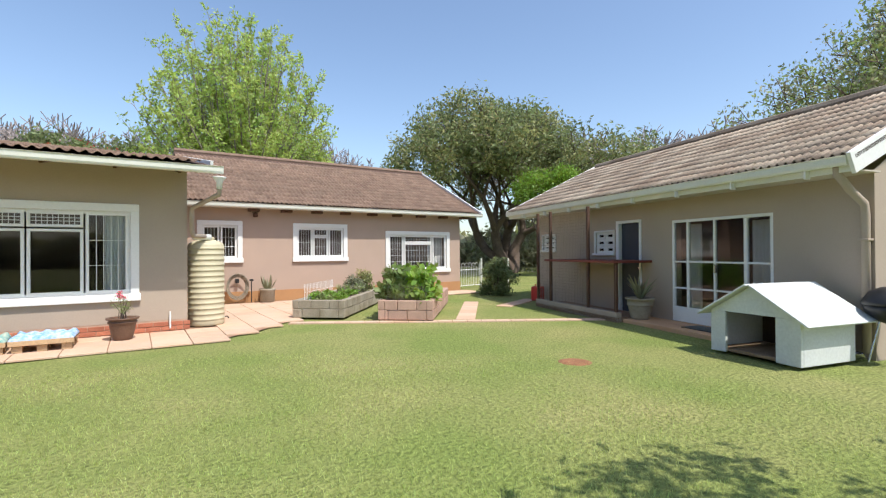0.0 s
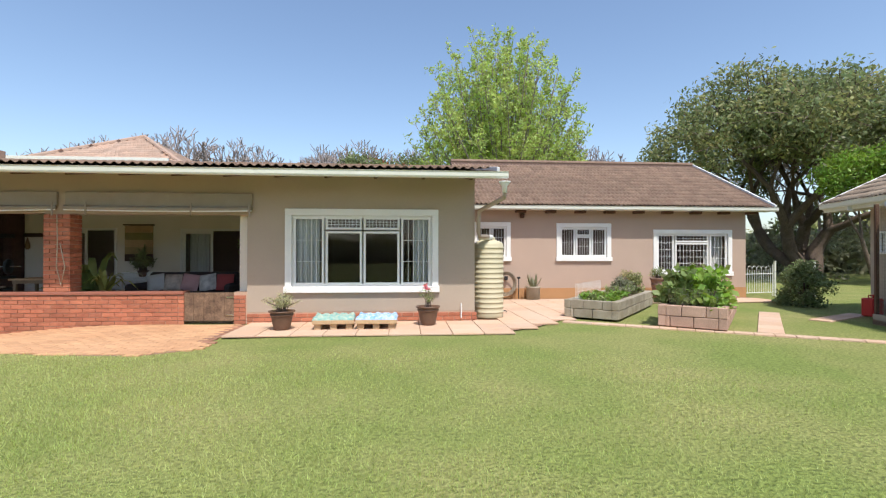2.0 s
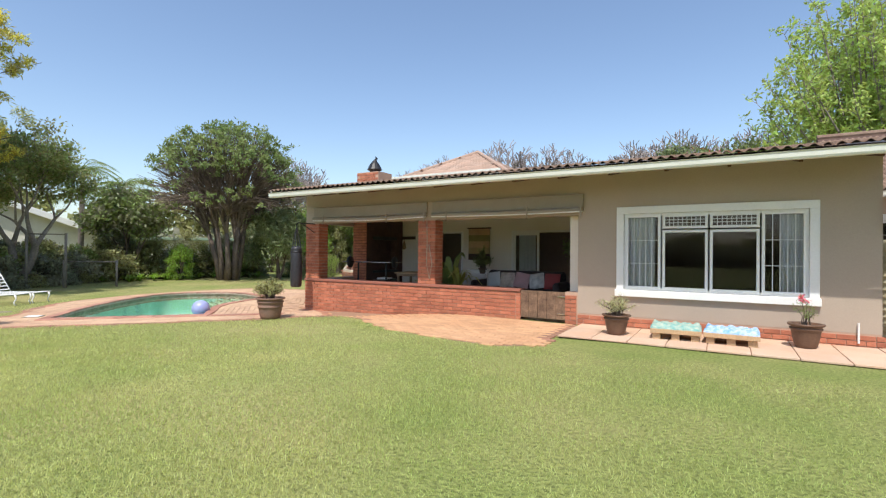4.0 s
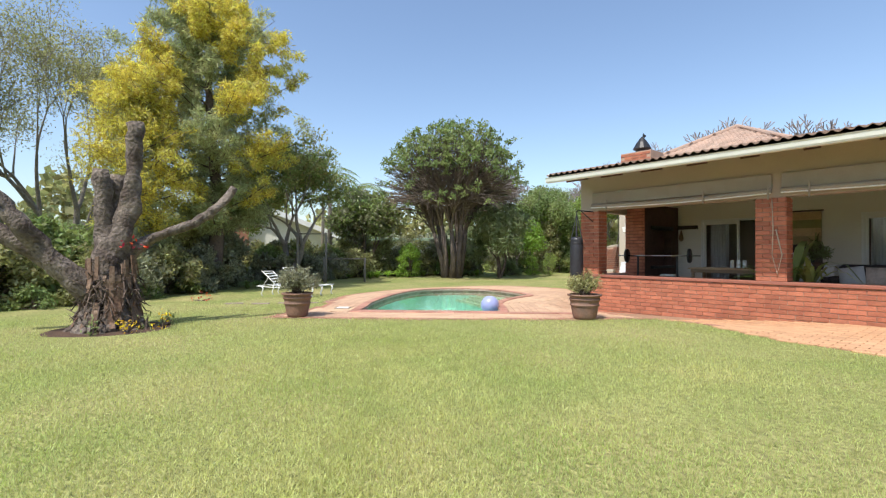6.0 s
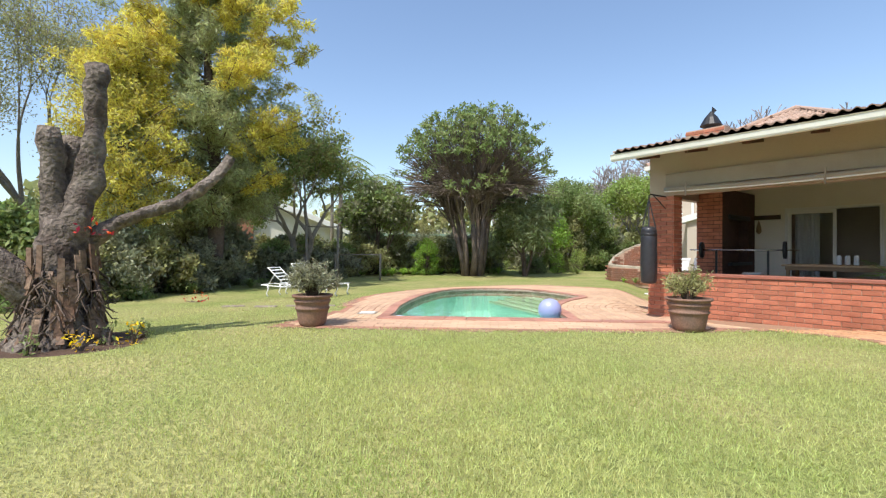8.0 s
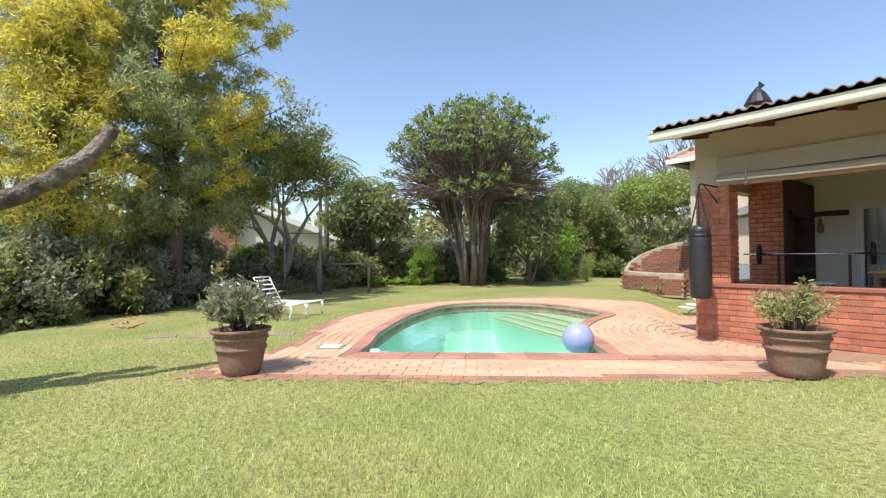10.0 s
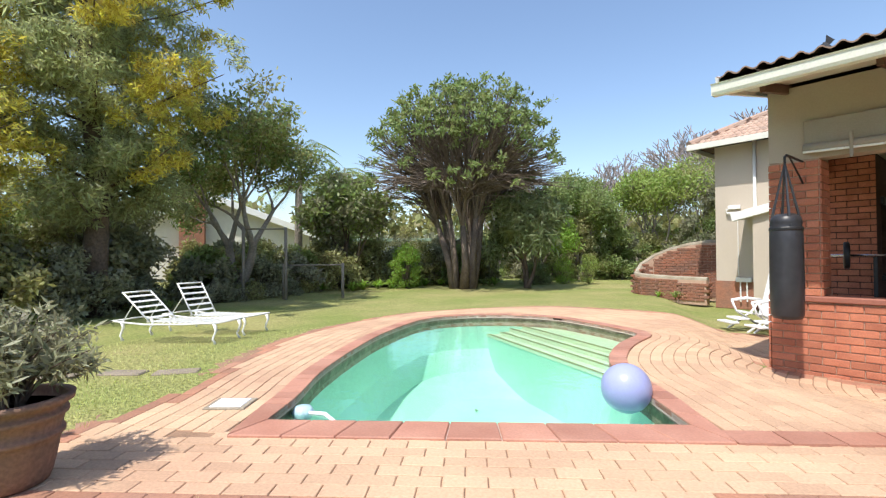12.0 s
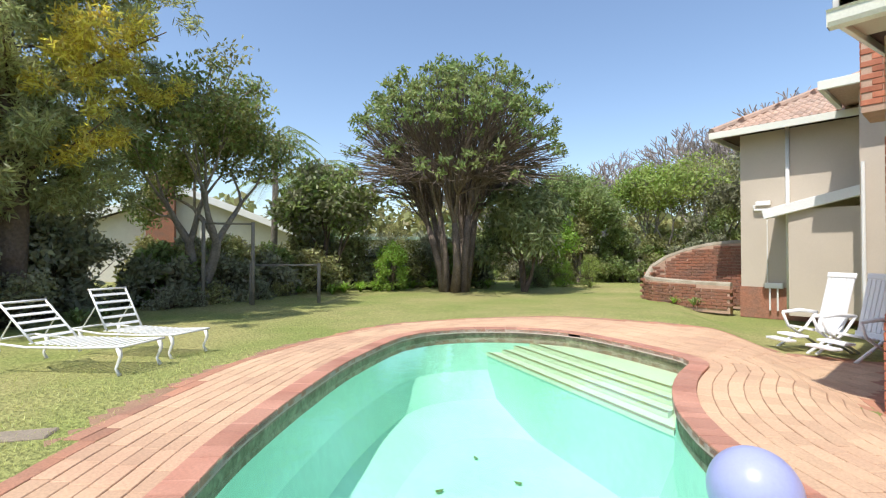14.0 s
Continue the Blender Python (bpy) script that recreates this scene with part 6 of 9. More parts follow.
# ---------------------------------------------------------------- garden things by the house
def build_tank():
    t = thing("water_tank", "tall ribbed beige plastic rainwater tank at the house corner", "water tank", pose(1.37, 10.45, 0.0))
    prof = [(0.315, 0.0), (0.330, 0.02)]
    z = 0.08
    while z < 1.45:
        prof += [(0.325, z), (0.325, z + 0.025), (0.337, z + 0.035), (0.337, z + 0.05), (0.325, z + 0.06)]
        z += 0.105
    prof += [(0.325, 1.545), (0.310, 1.58), (0.25, 1.625), (0.18, 1.645), (0.17, 1.66)]
    part("barrel", Shape().lathe(prof, 32), M_TANK, t, "ribbed beige plastic barrel", True)
    part("lid", Shape().lathe([(0.15, 1.66), (0.16, 1.68), (0.13, 1.72), (0.03, 1.73)], 20), M_TANK, t, "round beige lid", True)
    part("tap", Shape().tube([(0.33, 0.05, 0.12), (0.40, 0.06, 0.12), (0.41, 0.06, 0.08)], 0.012, 6), M_BLACK, t, "small black tap")
    d = thing("rainwater_pipe", "white plastic rainwater pipe leading from gutter to tank", "downpipe", pose(1.2, 9.2, 1.5))
    part("funnel", Shape().lathe([(0.045, 0.98), (0.05, 1.10), (0.10, 1.17), (0.11, 1.19)], 14, pose(0.2, -0.33, 0)), M_WHITE, d, "white funnel under the gutter", True)
    part("pipe", Shape().tube([(0.2, -0.33, 1.02), (0.2, -0.3, 0.9), (-0.13, 0.62, 0.72), (-0.13, 0.68, 0.6), (-0.13, 0.68, 0.30), (-0.10, 0.72, 0.22), (0.12, 0.95, 0.22)], 0.042, 10), M_PLASTER, d, "taupe painted pipe", True)
    part("spout", Shape().tube([(-0.08, 0.9, 0.20), (0.22, 1.1, 0.21)], 0.055, 10), M_WHITE, d, "white spout pipe", True)
    whole("overflow_pipe", Shape().tube([(0.72, 9.90, 0.05), (0.72, 9.90, 0.36)], 0.014, 8), M_WHITE, "short thin white pipe at the foot of the wall", "pipe")


def block_bed(label, corner, along, across, length, width, height, material, blocks):
    """A raised bed of blocks: corner is its near corner, along and across its ways."""
    a, c = Vector((*along, 0)).normalized(), Vector((*across, 0)).normalized()
    m = Matrix((a, c, Vector((0, 0, 1)))).transposed().to_4x4()
    m.translation = Vector((*corner, 0))
    flip = a.cross(c).z < 0
    t = thing("raised_bed", label, "raised garden bed", m if not flip else m)
    bl, bh, bw = 0.40, height / 2, 0.14
    part("soil", Shape().box(bw, length - bw, bw, width - bw, 0, height - 0.06), M_SOIL, t, "dark crumbly soil")
    for j in range(2):
        z = j * bh
        for (x0, x1, y, ax) in ((0, length, 0, "x"), (0, length, width - bw, "x"), (bw, width - bw, 0, "y"), (bw, width - bw, length - bw, "y")):
            p = x0 - (bl / 2 if j else 0)
            while p < x1 - 0.03:
                q0, q1 = max(p, x0) + 0.006, min(p + bl, x1) - 0.006
                if q1 - q0 > 0.05:
                    o = random.uniform(-0.006, 0.006)
                    if ax == "x":
                        part("block", Shape().cbox(q0, q1, y + o, y + bw + o, z + 0.004, z + bh - 0.006, 0.008), material, t, blocks)
                    else:
                        part("block", Shape().cbox(y + o, y + bw + o, q0, q1, z + 0.004, z + bh - 0.006, 0.008), material, t, blocks)
                p += bl
    return m


def pot_shape(r0, r1, h, rings=()):
    prof = [(r0 * 0.9, 0), (r0, 0.01)]
    for k in range(1, 9):
        f = k / 8
        z = h * 0.92 * f
        r = r0 + (r1 - r0) * (f ** 0.75)
        if any(abs(f - q) < 0.07 for q in rings):
            prof += [(r, z - 0.02), (r + 0.014, z - 0.012), (r + 0.014, z + 0.008), (r, z + 0.015)]
        else:
            prof.append((r, z))
    prof += [(r1 + 0.03, h * 0.93), (r1 + 0.035, h), (r1 - 0.01, h), (r1 - 0.02, h - 0.06)]
    return prof


def potted(label, m, r0, r1, h, material, plant, rings=(0.6, 0.85)):
    t = thing("potted_plant", label, "potted plant", m)
    part("pot", Shape().lathe(pot_shape(r0, r1, h, rings), 28), material, t, "", True)
    part("soil", Shape().lathe([(0.01, h - 0.05), (r1 - 0.02, h - 0.05)], 20, cap=True), M_SOIL, t, "dry dark soil")
    plant(t, h)
    return t


def plant_twiggy(w, h2, leaf, size, n, seed, stems=26, flowers=None, droop=0.0):
    def grow(t, h):
        rng = random.Random(seed)
        s, pts = Shape(), []
        for i in range(stems):
            a, r = rng.uniform(0, 6.28), w * rng.uniform(0.2, 1.0)
            z = h + h2 * rng.uniform(0.35, 1.0) * (1.15 - 0.5 * r / w)
            p = Vector((math.cos(a) * r, math.sin(a) * r, z))
            q = Vector((math.cos(a) * r * 0.35, math.sin(a) * r * 0.35, h + (z - h) * 0.45))
            s.tube([(math.cos(a) * 0.06, math.sin(a) * 0.06, h - 0.05), q, p], [0.010, 0.007, 0.003], 4, cap=False)
            for k in range(7):
                f = 0.35 + 0.65 * k / 6
                pts.append(tuple(q.lerp(p, f)))
        part("twiggy_growth", s, M_BARK, t, "thin brown stems", True, kind="stuff")
        v = leaves(pts, size, n, (0.05, 0.05, 0.05), seed, droop, 0.22)
        part("foliage", leaf_mesh("foliage", v, leaf), leaf, t)
        if flowers:
            top = sorted(pts, key=lambda p: -p[2])[:flowers[1]]
            part("blossom", leaf_mesh("blossom", leaves(top, flowers[2], flowers[1] * 14, (0.045,) * 3, seed + 1, 0, 0.8), flowers[0]), flowers[0], t, "small bright flowers")
    return grow


def build_front_things():
    build_tank()
    m1 = block_bed("raised bed of weathered grey concrete blocks planted with lettuce and herbs", (3.92, 9.65), (0.62, 0.785), (-0.785, 0.62), 3.6, 1.15, 0.38, M_BLOCK, "weathered grey block")
    m2 = block_bed("raised bed of pinkish cement blocks with a tall leafy vegetable", (5.29, 8.29), (0.62, 0.785), (-0.785, 0.62), 3.6, 1.15, 0.40, M_BLOCK_PINK, "pinkish cement block")
    rng = random.Random(8)
    for i in range(26):
        x, y = rng.uniform(0.25, 2.0), rng.uniform(0.22, 0.93)
        bush("small bright lettuce plant in the raised bed", 0, 0, 0, 0.10, 0.10, 0.11, 1000 + i, L_LIME if i % 4 else L_MID, 0.09, 70, "vegetable", "lettuce", 8, False, 0.1, aspect=0.8, m=m1 @ pose(x, y, 0.32))
    for i in range(10):
        strap_plant("clump of green onions in the raised bed", 0, 0, 0, 26, 0.34, 1100 + i, L_MID, 0.006, "onion_clump", "vegetable", 1.2, m=m1 @ pose(2.1 + 0.15 * i, rng.uniform(0.25, 0.9), 0.32))
    bush("blue-green herb bush in the raised bed", 0, 0, 0, 0.4, 0.35, 0.42, 1120, L_GREY, 0.07, 2500, "herb", "herb_bush", 24, m=m1 @ pose(2.6, 0.6, 0.3))
    bush("reddish herb bush in the raised bed", 0, 0, 0, 0.25, 0.25, 0.55, 1121, L_OLIVE, 0.07, 1200, "herb", "herb_bush", 16, m=m1 @ pose(3.1, 0.4, 0.3))
    f = thing("wire_edging", "row of thin white wire edging stuck into the grey raised bed", "garden edging", m1 @ pose(0.2, 0.95, 0.30))
    for i in range(22):
        part("wire", Shape().tube([(i * 0.09, 0, 0), (i * 0.09 + 0.01, 0.01, 0.40)], 0.005, 4), M_METALWHITE, f)
    part("wire", Shape().tube([(0, 0, 0.22), (1.95, 0, 0.22)], 0.004, 4), M_METALWHITE, f)
    # tall leafy vegetable behind netting
    for i, (x, y) in enumerate([(0.4, 0.3), (0.45, 0.8), (0.8, 0.55), (1.1, 0.85), (1.2, 0.3), (1.6, 0.6)]):
        bush("tall broad-leaved green vegetable in the raised bed", 0, 0, 0, 0.36, 0.36, 0.66 + 0.06 * (i % 3), 1200 + i, L_MID if i % 2 else L_LIME, 0.15, 420, "vegetable", "leafy_vegetable", 18, aspect=0.75, m=m2 @ pose(x, y, 0.33))
    for i in range(14):
        strap_plant("grassy green herb clump in the raised bed", 0, 0, 0, 30, 0.42, 1300 + i, L_MID, 0.007, "herb_clump", "herb", 1.1, m=m2 @ pose(0.2 + 0.2 * (i // 3), 0.25 + 0.28 * (i % 3), 0.33))
    nt = Shape()
    for i in range(30):
        nt.tube([(0.17, 0.16 + i * 0.028, 0.38), (0.17, 0.16 + i * 0.028, 0.70)], 0.0015, 3)
    for i in range(12):
        nt.tube([(0.17, 0.16, 0.40 + i * 0.028), (0.17, 0.99, 0.40 + i * 0.028)], 0.0015, 3)
    whole("garden_netting", nt, M_POST, "thin dark netting round the raised bed", "netting", m=m2)
    # pallets with folded cloths
    cloth_a = mat("sea_green_cloth", (0.16, 0.38, 0.36), 0.9, var=0.15, scale=14, fine=60, second=(0.45, 0.50, 0.40), amount=1)
    cloth_b = mat("blue_cloth", (0.14, 0.36, 0.66), 0.9, var=0.15, scale=12, fine=60, second=(0.62, 0.66, 0.72), amount=1)
    for i, (x, c, nm) in enumerate(((-1.72, cloth_a, "sea-green patterned"), (-0.93, cloth_b, "blue and white"))):
        p = thing("pallet", "low pale timber pallet bench on the paving against the wall", "pallet", pose(x, 9.25, 0.0, 0, 0, 3 - 5 * i), group="pallet benches")
        for y in (-0.26, 0.0, 0.26):
            for xx in (-0.28, 0.0, 0.28):
                part("block", Shape().cbox(xx - 0.06, xx + 0.06, y - 0.045, y + 0.045, 0.0, 0.12, 0.004), M_PALLET, p)
            part("bearer", Shape().cbox(-0.37, 0.37, y - 0.045, y + 0.045, 0.121, 0.14, 0.003), M_PALLET, p)
        for k in range(6):
            part("board", Shape().cbox(-0.36 + k * 0.122, -0.36 + k * 0.122 + 0.105, -0.33, 0.33, 0.141, 0.162, 0.003), M_PALLET, p)
        part("front_board", Shape().cbox(-0.37, 0.37, -0.35, -0.331, 0.10, 0.17, 0.003), M_PALLET, p)
        s = Shape()
        n = 22
        v = []
        for k in range(n + 1):
            for j in range(9):
                u, w = -0.37 + 0.74 * k / n, -0.34 + 0.62 * j / 8
                v.append((u, w, 0.172 + 0.055 + 0.018 * math.sin(k * 1.3 + j) + 0.014 * math.sin(k * 0.6 - j * 1.7) - (0.04 if j in (0, 8) or k in (0, n) else 0)))
        v += [(a, b, 0.165) for a, b, _ in v]
        k9 = (n + 1) * 9
        fs = [(k * 9 + j, (k + 1) * 9 + j, (k + 1) * 9 + j + 1, k * 9 + j + 1) for k in range(n) for j in range(8)]
        for k in range(n):
            fs += [(k * 9, k9 + k * 9, k9 + (k + 1) * 9, (k + 1) * 9), (k * 9 + 8, (k + 1) * 9 + 8, k9 + (k + 1) * 9 + 8, k9 + k * 9 + 8)]
        for j in range(8):
            fs += [(j, j + 1, k9 + j + 1, k9 + j), (n * 9 + j, k9 + n * 9 + j, k9 + n * 9 + j + 1, n * 9 + j + 1)]
        s.add(v, fs)
        whole("folded_cloth", s, c, nm + " folded cloth lying on a pallet bench", "cloth", m=pose(x, 9.25, 0.0, 0, 0, 3 - 5 * i), smooth=True)
    potted("dark brown pot with a spindly pink-flowered desert rose on the paving", pose(0.02, 9.38, 0), 0.13, 0.20, 0.36, M_POT_BROWN, plant_twiggy(0.24, 0.46, L_MID, 0.05, 260, 31, 9, (L_PINK, 5, 0.035)), (0.9,))
    potted("dark brown pot with a pale wispy shrub on the paving", pose(-2.62, 9.0, 0), 0.13, 0.20, 0.34, M_POT_BROWN, plant_twiggy(0.33, 0.34, L_PALE, 0.045, 1700, 32, 34), (0.9,))
    # agave in a pale pot, hose and tap by the wing wall
    t = thing("potted_agave", "pale concrete pot with an upright grey-green agave against the wing wall", "potted plant", pose(3.35, 14.1, 0))
    part("pot", Shape().lathe([(0.13, 0), (0.20, 0.02), (0.20, 0.32), (0.22, 0.34), (0.22, 0.38), (0.17, 0.38)], 18), M_BLOCK, t, "pale weathered pot", True)
    for i in range(9):
        a = i * 0.7
        s = Shape()
        L = 0.42 if i % 2 else 0.32
        tip = Vector((math.cos(a) * (0.12 + 0.02 * i), math.sin(a) * (0.12 + 0.02 * i), 0.36 + L))
        b = Vector((math.cos(a) * 0.05, math.sin(a) * 0.05, 0.34))
        sd = Vector((-math.sin(a), math.cos(a), 0)) * 0.045
        mid = b.lerp(tip, 0.45) + Vector((math.cos(a), math.sin(a), 0)) * 0.03
        s.add([tuple(b - sd * 0.7), tuple(b + sd * 0.7), tuple(mid + sd), tuple(tip), tuple(mid - sd), tuple(mid + Vector((0, 0, -0.02)))], [(0, 1, 2, 4), (4, 2, 3), (0, 4, 5), (5, 2, 1), (4, 3, 5), (5, 3, 2)])
        part("leaf", s, L_GREY, t)
    h = thing("garden_hose", "coiled grey-green garden hose on a wall reel", "garden hose", pose(2.6, 14.42, 0.45))
    s = Shape()
    for k in range(5):
        r = 0.22 + 0.018 * k
        s.tube([(math.cos(q * math.pi / 10) * r, -0.04 - 0.02 * k, math.sin(q * math.pi / 10) * r * 1.25) for q in range(21)], 0.011, 5, cap=False)
    part("coil", s, M_BLOCK, h, "coiled hose", True)
    part("reel", Shape().cbox(-0.05, 0.05, -0.06, 0.06, 0.10, 0.22, 0.01), M_BLACK, h, "black wall bracket")
    whole("standpipe", Shape().tube([(2.95, 14.25, 0), (2.95, 14.25, 0.62)], 0.014, 6).cbox(2.90, 3.0, 14.22, 14.28, 0.6, 0.66, 0.008), M_BLACK, "slim black standpipe with a tap by the wing wall", "tap")
    potted("tall terracotta pot with trailing green plant by the wing wall", pose(7.15, 14.0, 0), 0.14, 0.22, 0.62, M_TERRACOTTA, plant_twiggy(0.28, 0.35, L_MID, 0.06, 700, 35, 20), (0.7,))
    potted("terracotta pot with dry reddish grass by the wing wall", pose(6.2, 14.05, 0), 0.14, 0.2, 0.45, M_TERRACOTTA, plant_twiggy(0.22, 0.5, L_OLIVE, 0.08, 500, 36, 20), (0.7,))
    # wall lamp and vents on the wing
    l = thing("wall_lamp", "small dark bulkhead lamp under the wing eave", "wall lamp", pose(3.1, 14.42, 2.42))
    part("lamp_body", Shape().lathe([(0.05, 0), (0.07, 0.03), (0.06, 0.12), (0.02, 0.14)], 12, pose(0, 0, 0, 0, 0, 0)), M_RAFTER, l, "dark lamp body", True)
    part("bracket", Shape().cbox(-0.03, 0.03, 0, 0.08, 0.02, 0.09, 0.004), M_RAFTER, l)
    # side gate beyond the wing
    g = thing("garden_gate", "cream wrought-iron garden gate with looped top standing closed", "gate", pose(10.35, 14.62, -0.02, 0, 0, 14))
    s = Shape()
    part("gate_frame", s.tube([(0, 0, 0), (0, 0, 1.02)], 0.016, 6).tube([(1.2, 0, 0), (1.2, 0, 1.02)], 0.016, 6).tube([(0, 0, 0.12), (1.2, 0, 0.12)], 0.012, 6).tube([(0, 0, 0.72), (1.2, 0, 0.72)], 0.012, 6), M_METALWHITE, g, "cream painted gate frame")
    for i in range(11):
        part("gate_bar", Shape().tube([(0.1 * (i + 1), 0, 0.12), (0.1 * (i + 1), 0, 0.86)], 0.007, 5), M_METALWHITE, g)
    for i in range(5):
        c = 0.2 + i * 0.2
        part("scroll", Shape().tube([(c + 0.1 * math.cos(q * math.pi / 8), 0, 0.86 + 0.12 * math.sin(q * math.pi / 8)) for q in range(9)], 0.007, 5), M_METALWHITE, g)
    for x, y in ((11.62, 14.95), (12.6, 14.5)):
        whole("gate_post", Shape().tube([(x, y, -0.1), (x, y, 1.12)], 0.035, 8), M_GUTTER, "slim cream-green metal gate post", "post", group="gate posts")
    # red container near the annexe
    c = thing("fuel_can", "red plastic container standing on the grass by the annexe", "container", pose(9.75, 9.9, 0, 0, 0, 10))
    part("can", Shape().cbox(-0.16, 0.16, -0.13, 0.13, 0, 0.40, 0.03), M_RED, c, "red plastic can")
    part("spout", Shape().tube([(0.08, 0, 0.40), (0.08, 0, 0.47)], 0.03, 8), M_RED, c, "red cap")
    part("handle", Shape().tube([(-0.11, 0, 0.40), (-0.11, 0, 0.46), (0.02, 0, 0.46), (0.02, 0, 0.40)], 0.013, 6), M_RED, c, "red moulded handle")
    # bare patch and stones
    s = Shape().lathe([(0.22, 0.0), (0.16, 0.014), (0.05, 0.018)], 14, pose(4.96, 4.27, -0.04))
    whole("bare_soil_patch", s, mat("bare_red_soil", (0.30, 0.14, 0.07), 1.0, var=0.3, fine=60, bump=0.6), "small bare reddish patch worn in the lawn", "soil patch", kind="")


build_front_things()


def build_kennel():
    m = pose(6.75, 2.44, 0, 0, 0, -12)
    k = thing("dog_kennel", "white painted dog kennel with a pitched roof and an open front", "dog kennel", m)
    # local: the front lies at x = 0 from y = 0 to 1.2; depth along +x
    D, W, H, R = 1.02, 1.2, 0.56, 0.93
    front = Shape()
    front.cbox(0, 0.05, 0, 0.30, 0, H, 0.006).cbox(0, 0.05, W - 0.22, W, 0, H, 0.006)
    front.add([(x, y, z) for x in (0, 0.05) for y, z in ((0, H + 0.001), (W, H + 0.001), (W / 2, R))], [(0, 2, 1), (3, 4, 5), (0, 1, 4, 3), (1, 2, 5, 4), (2, 0, 3, 5)])
    part("front_panel", front, M_KENNEL, k, "white painted front with gable")
    part("side_panel", Shape().cbox(0.051, D, 0, 0.04, 0, H, 0.006), M_KENNEL, k, "white painted side panel")
    part("side_panel", Shape().cbox(0.051, D, W - 0.04, W, 0, H, 0.006), M_KENNEL, k, "white painted side panel")
    part("back_panel", Shape().cbox(D - 0.04, D - 0.001, 0.04, W - 0.04, 0, H, 0.006), M_DARKWOOD, k, "dark back panel")
    part("floor_board", Shape().cbox(0.05, D - 0.04, 0.04, W - 0.04, 0.01, 0.05, 0.004), M_WOOD, k, "bare timber floor")
    a = math.degrees(math.atan2(R - H, W / 2))
    L = math.hypot(R - H, W / 2) + 0.15
    part("roof_panel", Shape().cbox(-0.10, D + 0.18, 0, L, 0.0, 0.025, 0.005, pose(0, -0.14, H - 0.075, a, 0, 0)), M_KENNEL, k, "white painted roof panel")
    part("roof_panel", Shape().cbox(-0.10, D + 0.18, -L, 0, 0.0, 0.025, 0.005, pose(0, W + 0.14, H - 0.075, -a, 0, 0)), M_KENNEL, k, "white painted roof panel")
    # kettle barbecue and bowl
    b = thing("kettle_barbecue", "black kettle barbecue on thin legs beside the annexe wall", "barbecue", pose(8.02, 1.95, 0))
    part("bowl", Shape().lathe([(0.03, 0.46), (0.16, 0.50), (0.26, 0.60), (0.285, 0.70)], 24), M_BLACK, b, "black enamelled bowl", True)
    part("lid", Shape().lathe([(0.295, 0.70), (0.29, 0.74), (0.22, 0.86), (0.10, 0.92), (0.02, 0.93)], 24), M_BLACK, b, "black enamelled lid", True)
    part("handle", Shape().tube([(-0.06, 0, 0.92), (-0.05, 0, 0.97), (0.05, 0, 0.97), (0.06, 0, 0.92)], 0.012, 6), M_BLACK, b)
    for q in range(3):
        an = q * 2.1 + 0.4
        part("leg", Shape().tube([(math.cos(an) * 0.14, math.sin(an) * 0.14, 0.52), (math.cos(an) * 0.28, math.sin(an) * 0.28, 0.0)], 0.012, 6), M_STEEL, b, "thin steel leg")
    w = thing("dog_bowl", "small shiny steel dog bowl on the ground", "dog bowl", pose(7.98, 2.32, 0.0))
    part("bowl", Shape().lathe([(0.13, 0), (0.10, 0.06), (0.105, 0.065), (0.09, 0.02)], 18), M_STEEL, w, "", True)
    t = thing("potted_agave", "clay pot with a spiky aloe beside the annexe door", "potted plant", AM @ pose(-0.45, 2.35, 0.035))
    part("pot", Shape().lathe(pot_shape(0.17, 0.25, 0.42, (0.8,)), 20), M_BLOCK, t, "weathered round pot", True)
    s = Shape()
    rng = random.Random(3)
    for i in range(26):
        an, L2 = rng.uniform(0, 6.28), rng.uniform(0.35, 0.6)
        e = rng.uniform(0.3, 1.2)
        tip = Vector((math.cos(an) * L2 * math.cos(e), math.sin(an) * L2 * math.cos(e), 0.42 + L2 * math.sin(e)))
        b0 = Vector((0, 0, 0.38))
        sd = Vector((-math.sin(an), math.cos(an), 0)) * 0.028
        mid = b0.lerp(tip, 0.5) + Vector((0, 0, 0.03))
        s.add([tuple(b0 - sd), tuple(b0 + sd), tuple(mid + sd), tuple(tip), tuple(mid - sd)], [(0, 1, 2, 4), (4, 2, 3)])
    part("leaves", s, L_GREY, t, "grey-green spiky leaves")


build_kennel()


# ---------------------------------------------------------------- porch things
def board_table(label, m, L, W, H, top, leg, name="dining_table"):
    t = thing(name, label, "table", m)
    part("tabletop", Shape().cbox(-L / 2, L / 2, -W / 2, W / 2, H - 0.035, H, 0.006), top, t)
    part("apron", Shape().cbox(-L / 2 + 0.05, L / 2 - 0.05, -W / 2 + 0.05, W / 2 - 0.05, H - 0.11, H - 0.036, 0.004), leg, t)
    for x in (-1, 1):
        for y in (-1, 1):
            part("leg", Shape().cbox(x * (L / 2 - 0.09) - 0.03, x * (L / 2 - 0.09) + 0.03, y * (W / 2 - 0.09) - 0.03, y * (W / 2 - 0.09) + 0.03, 0, H - 0.11, 0.005), leg, t)
    return t


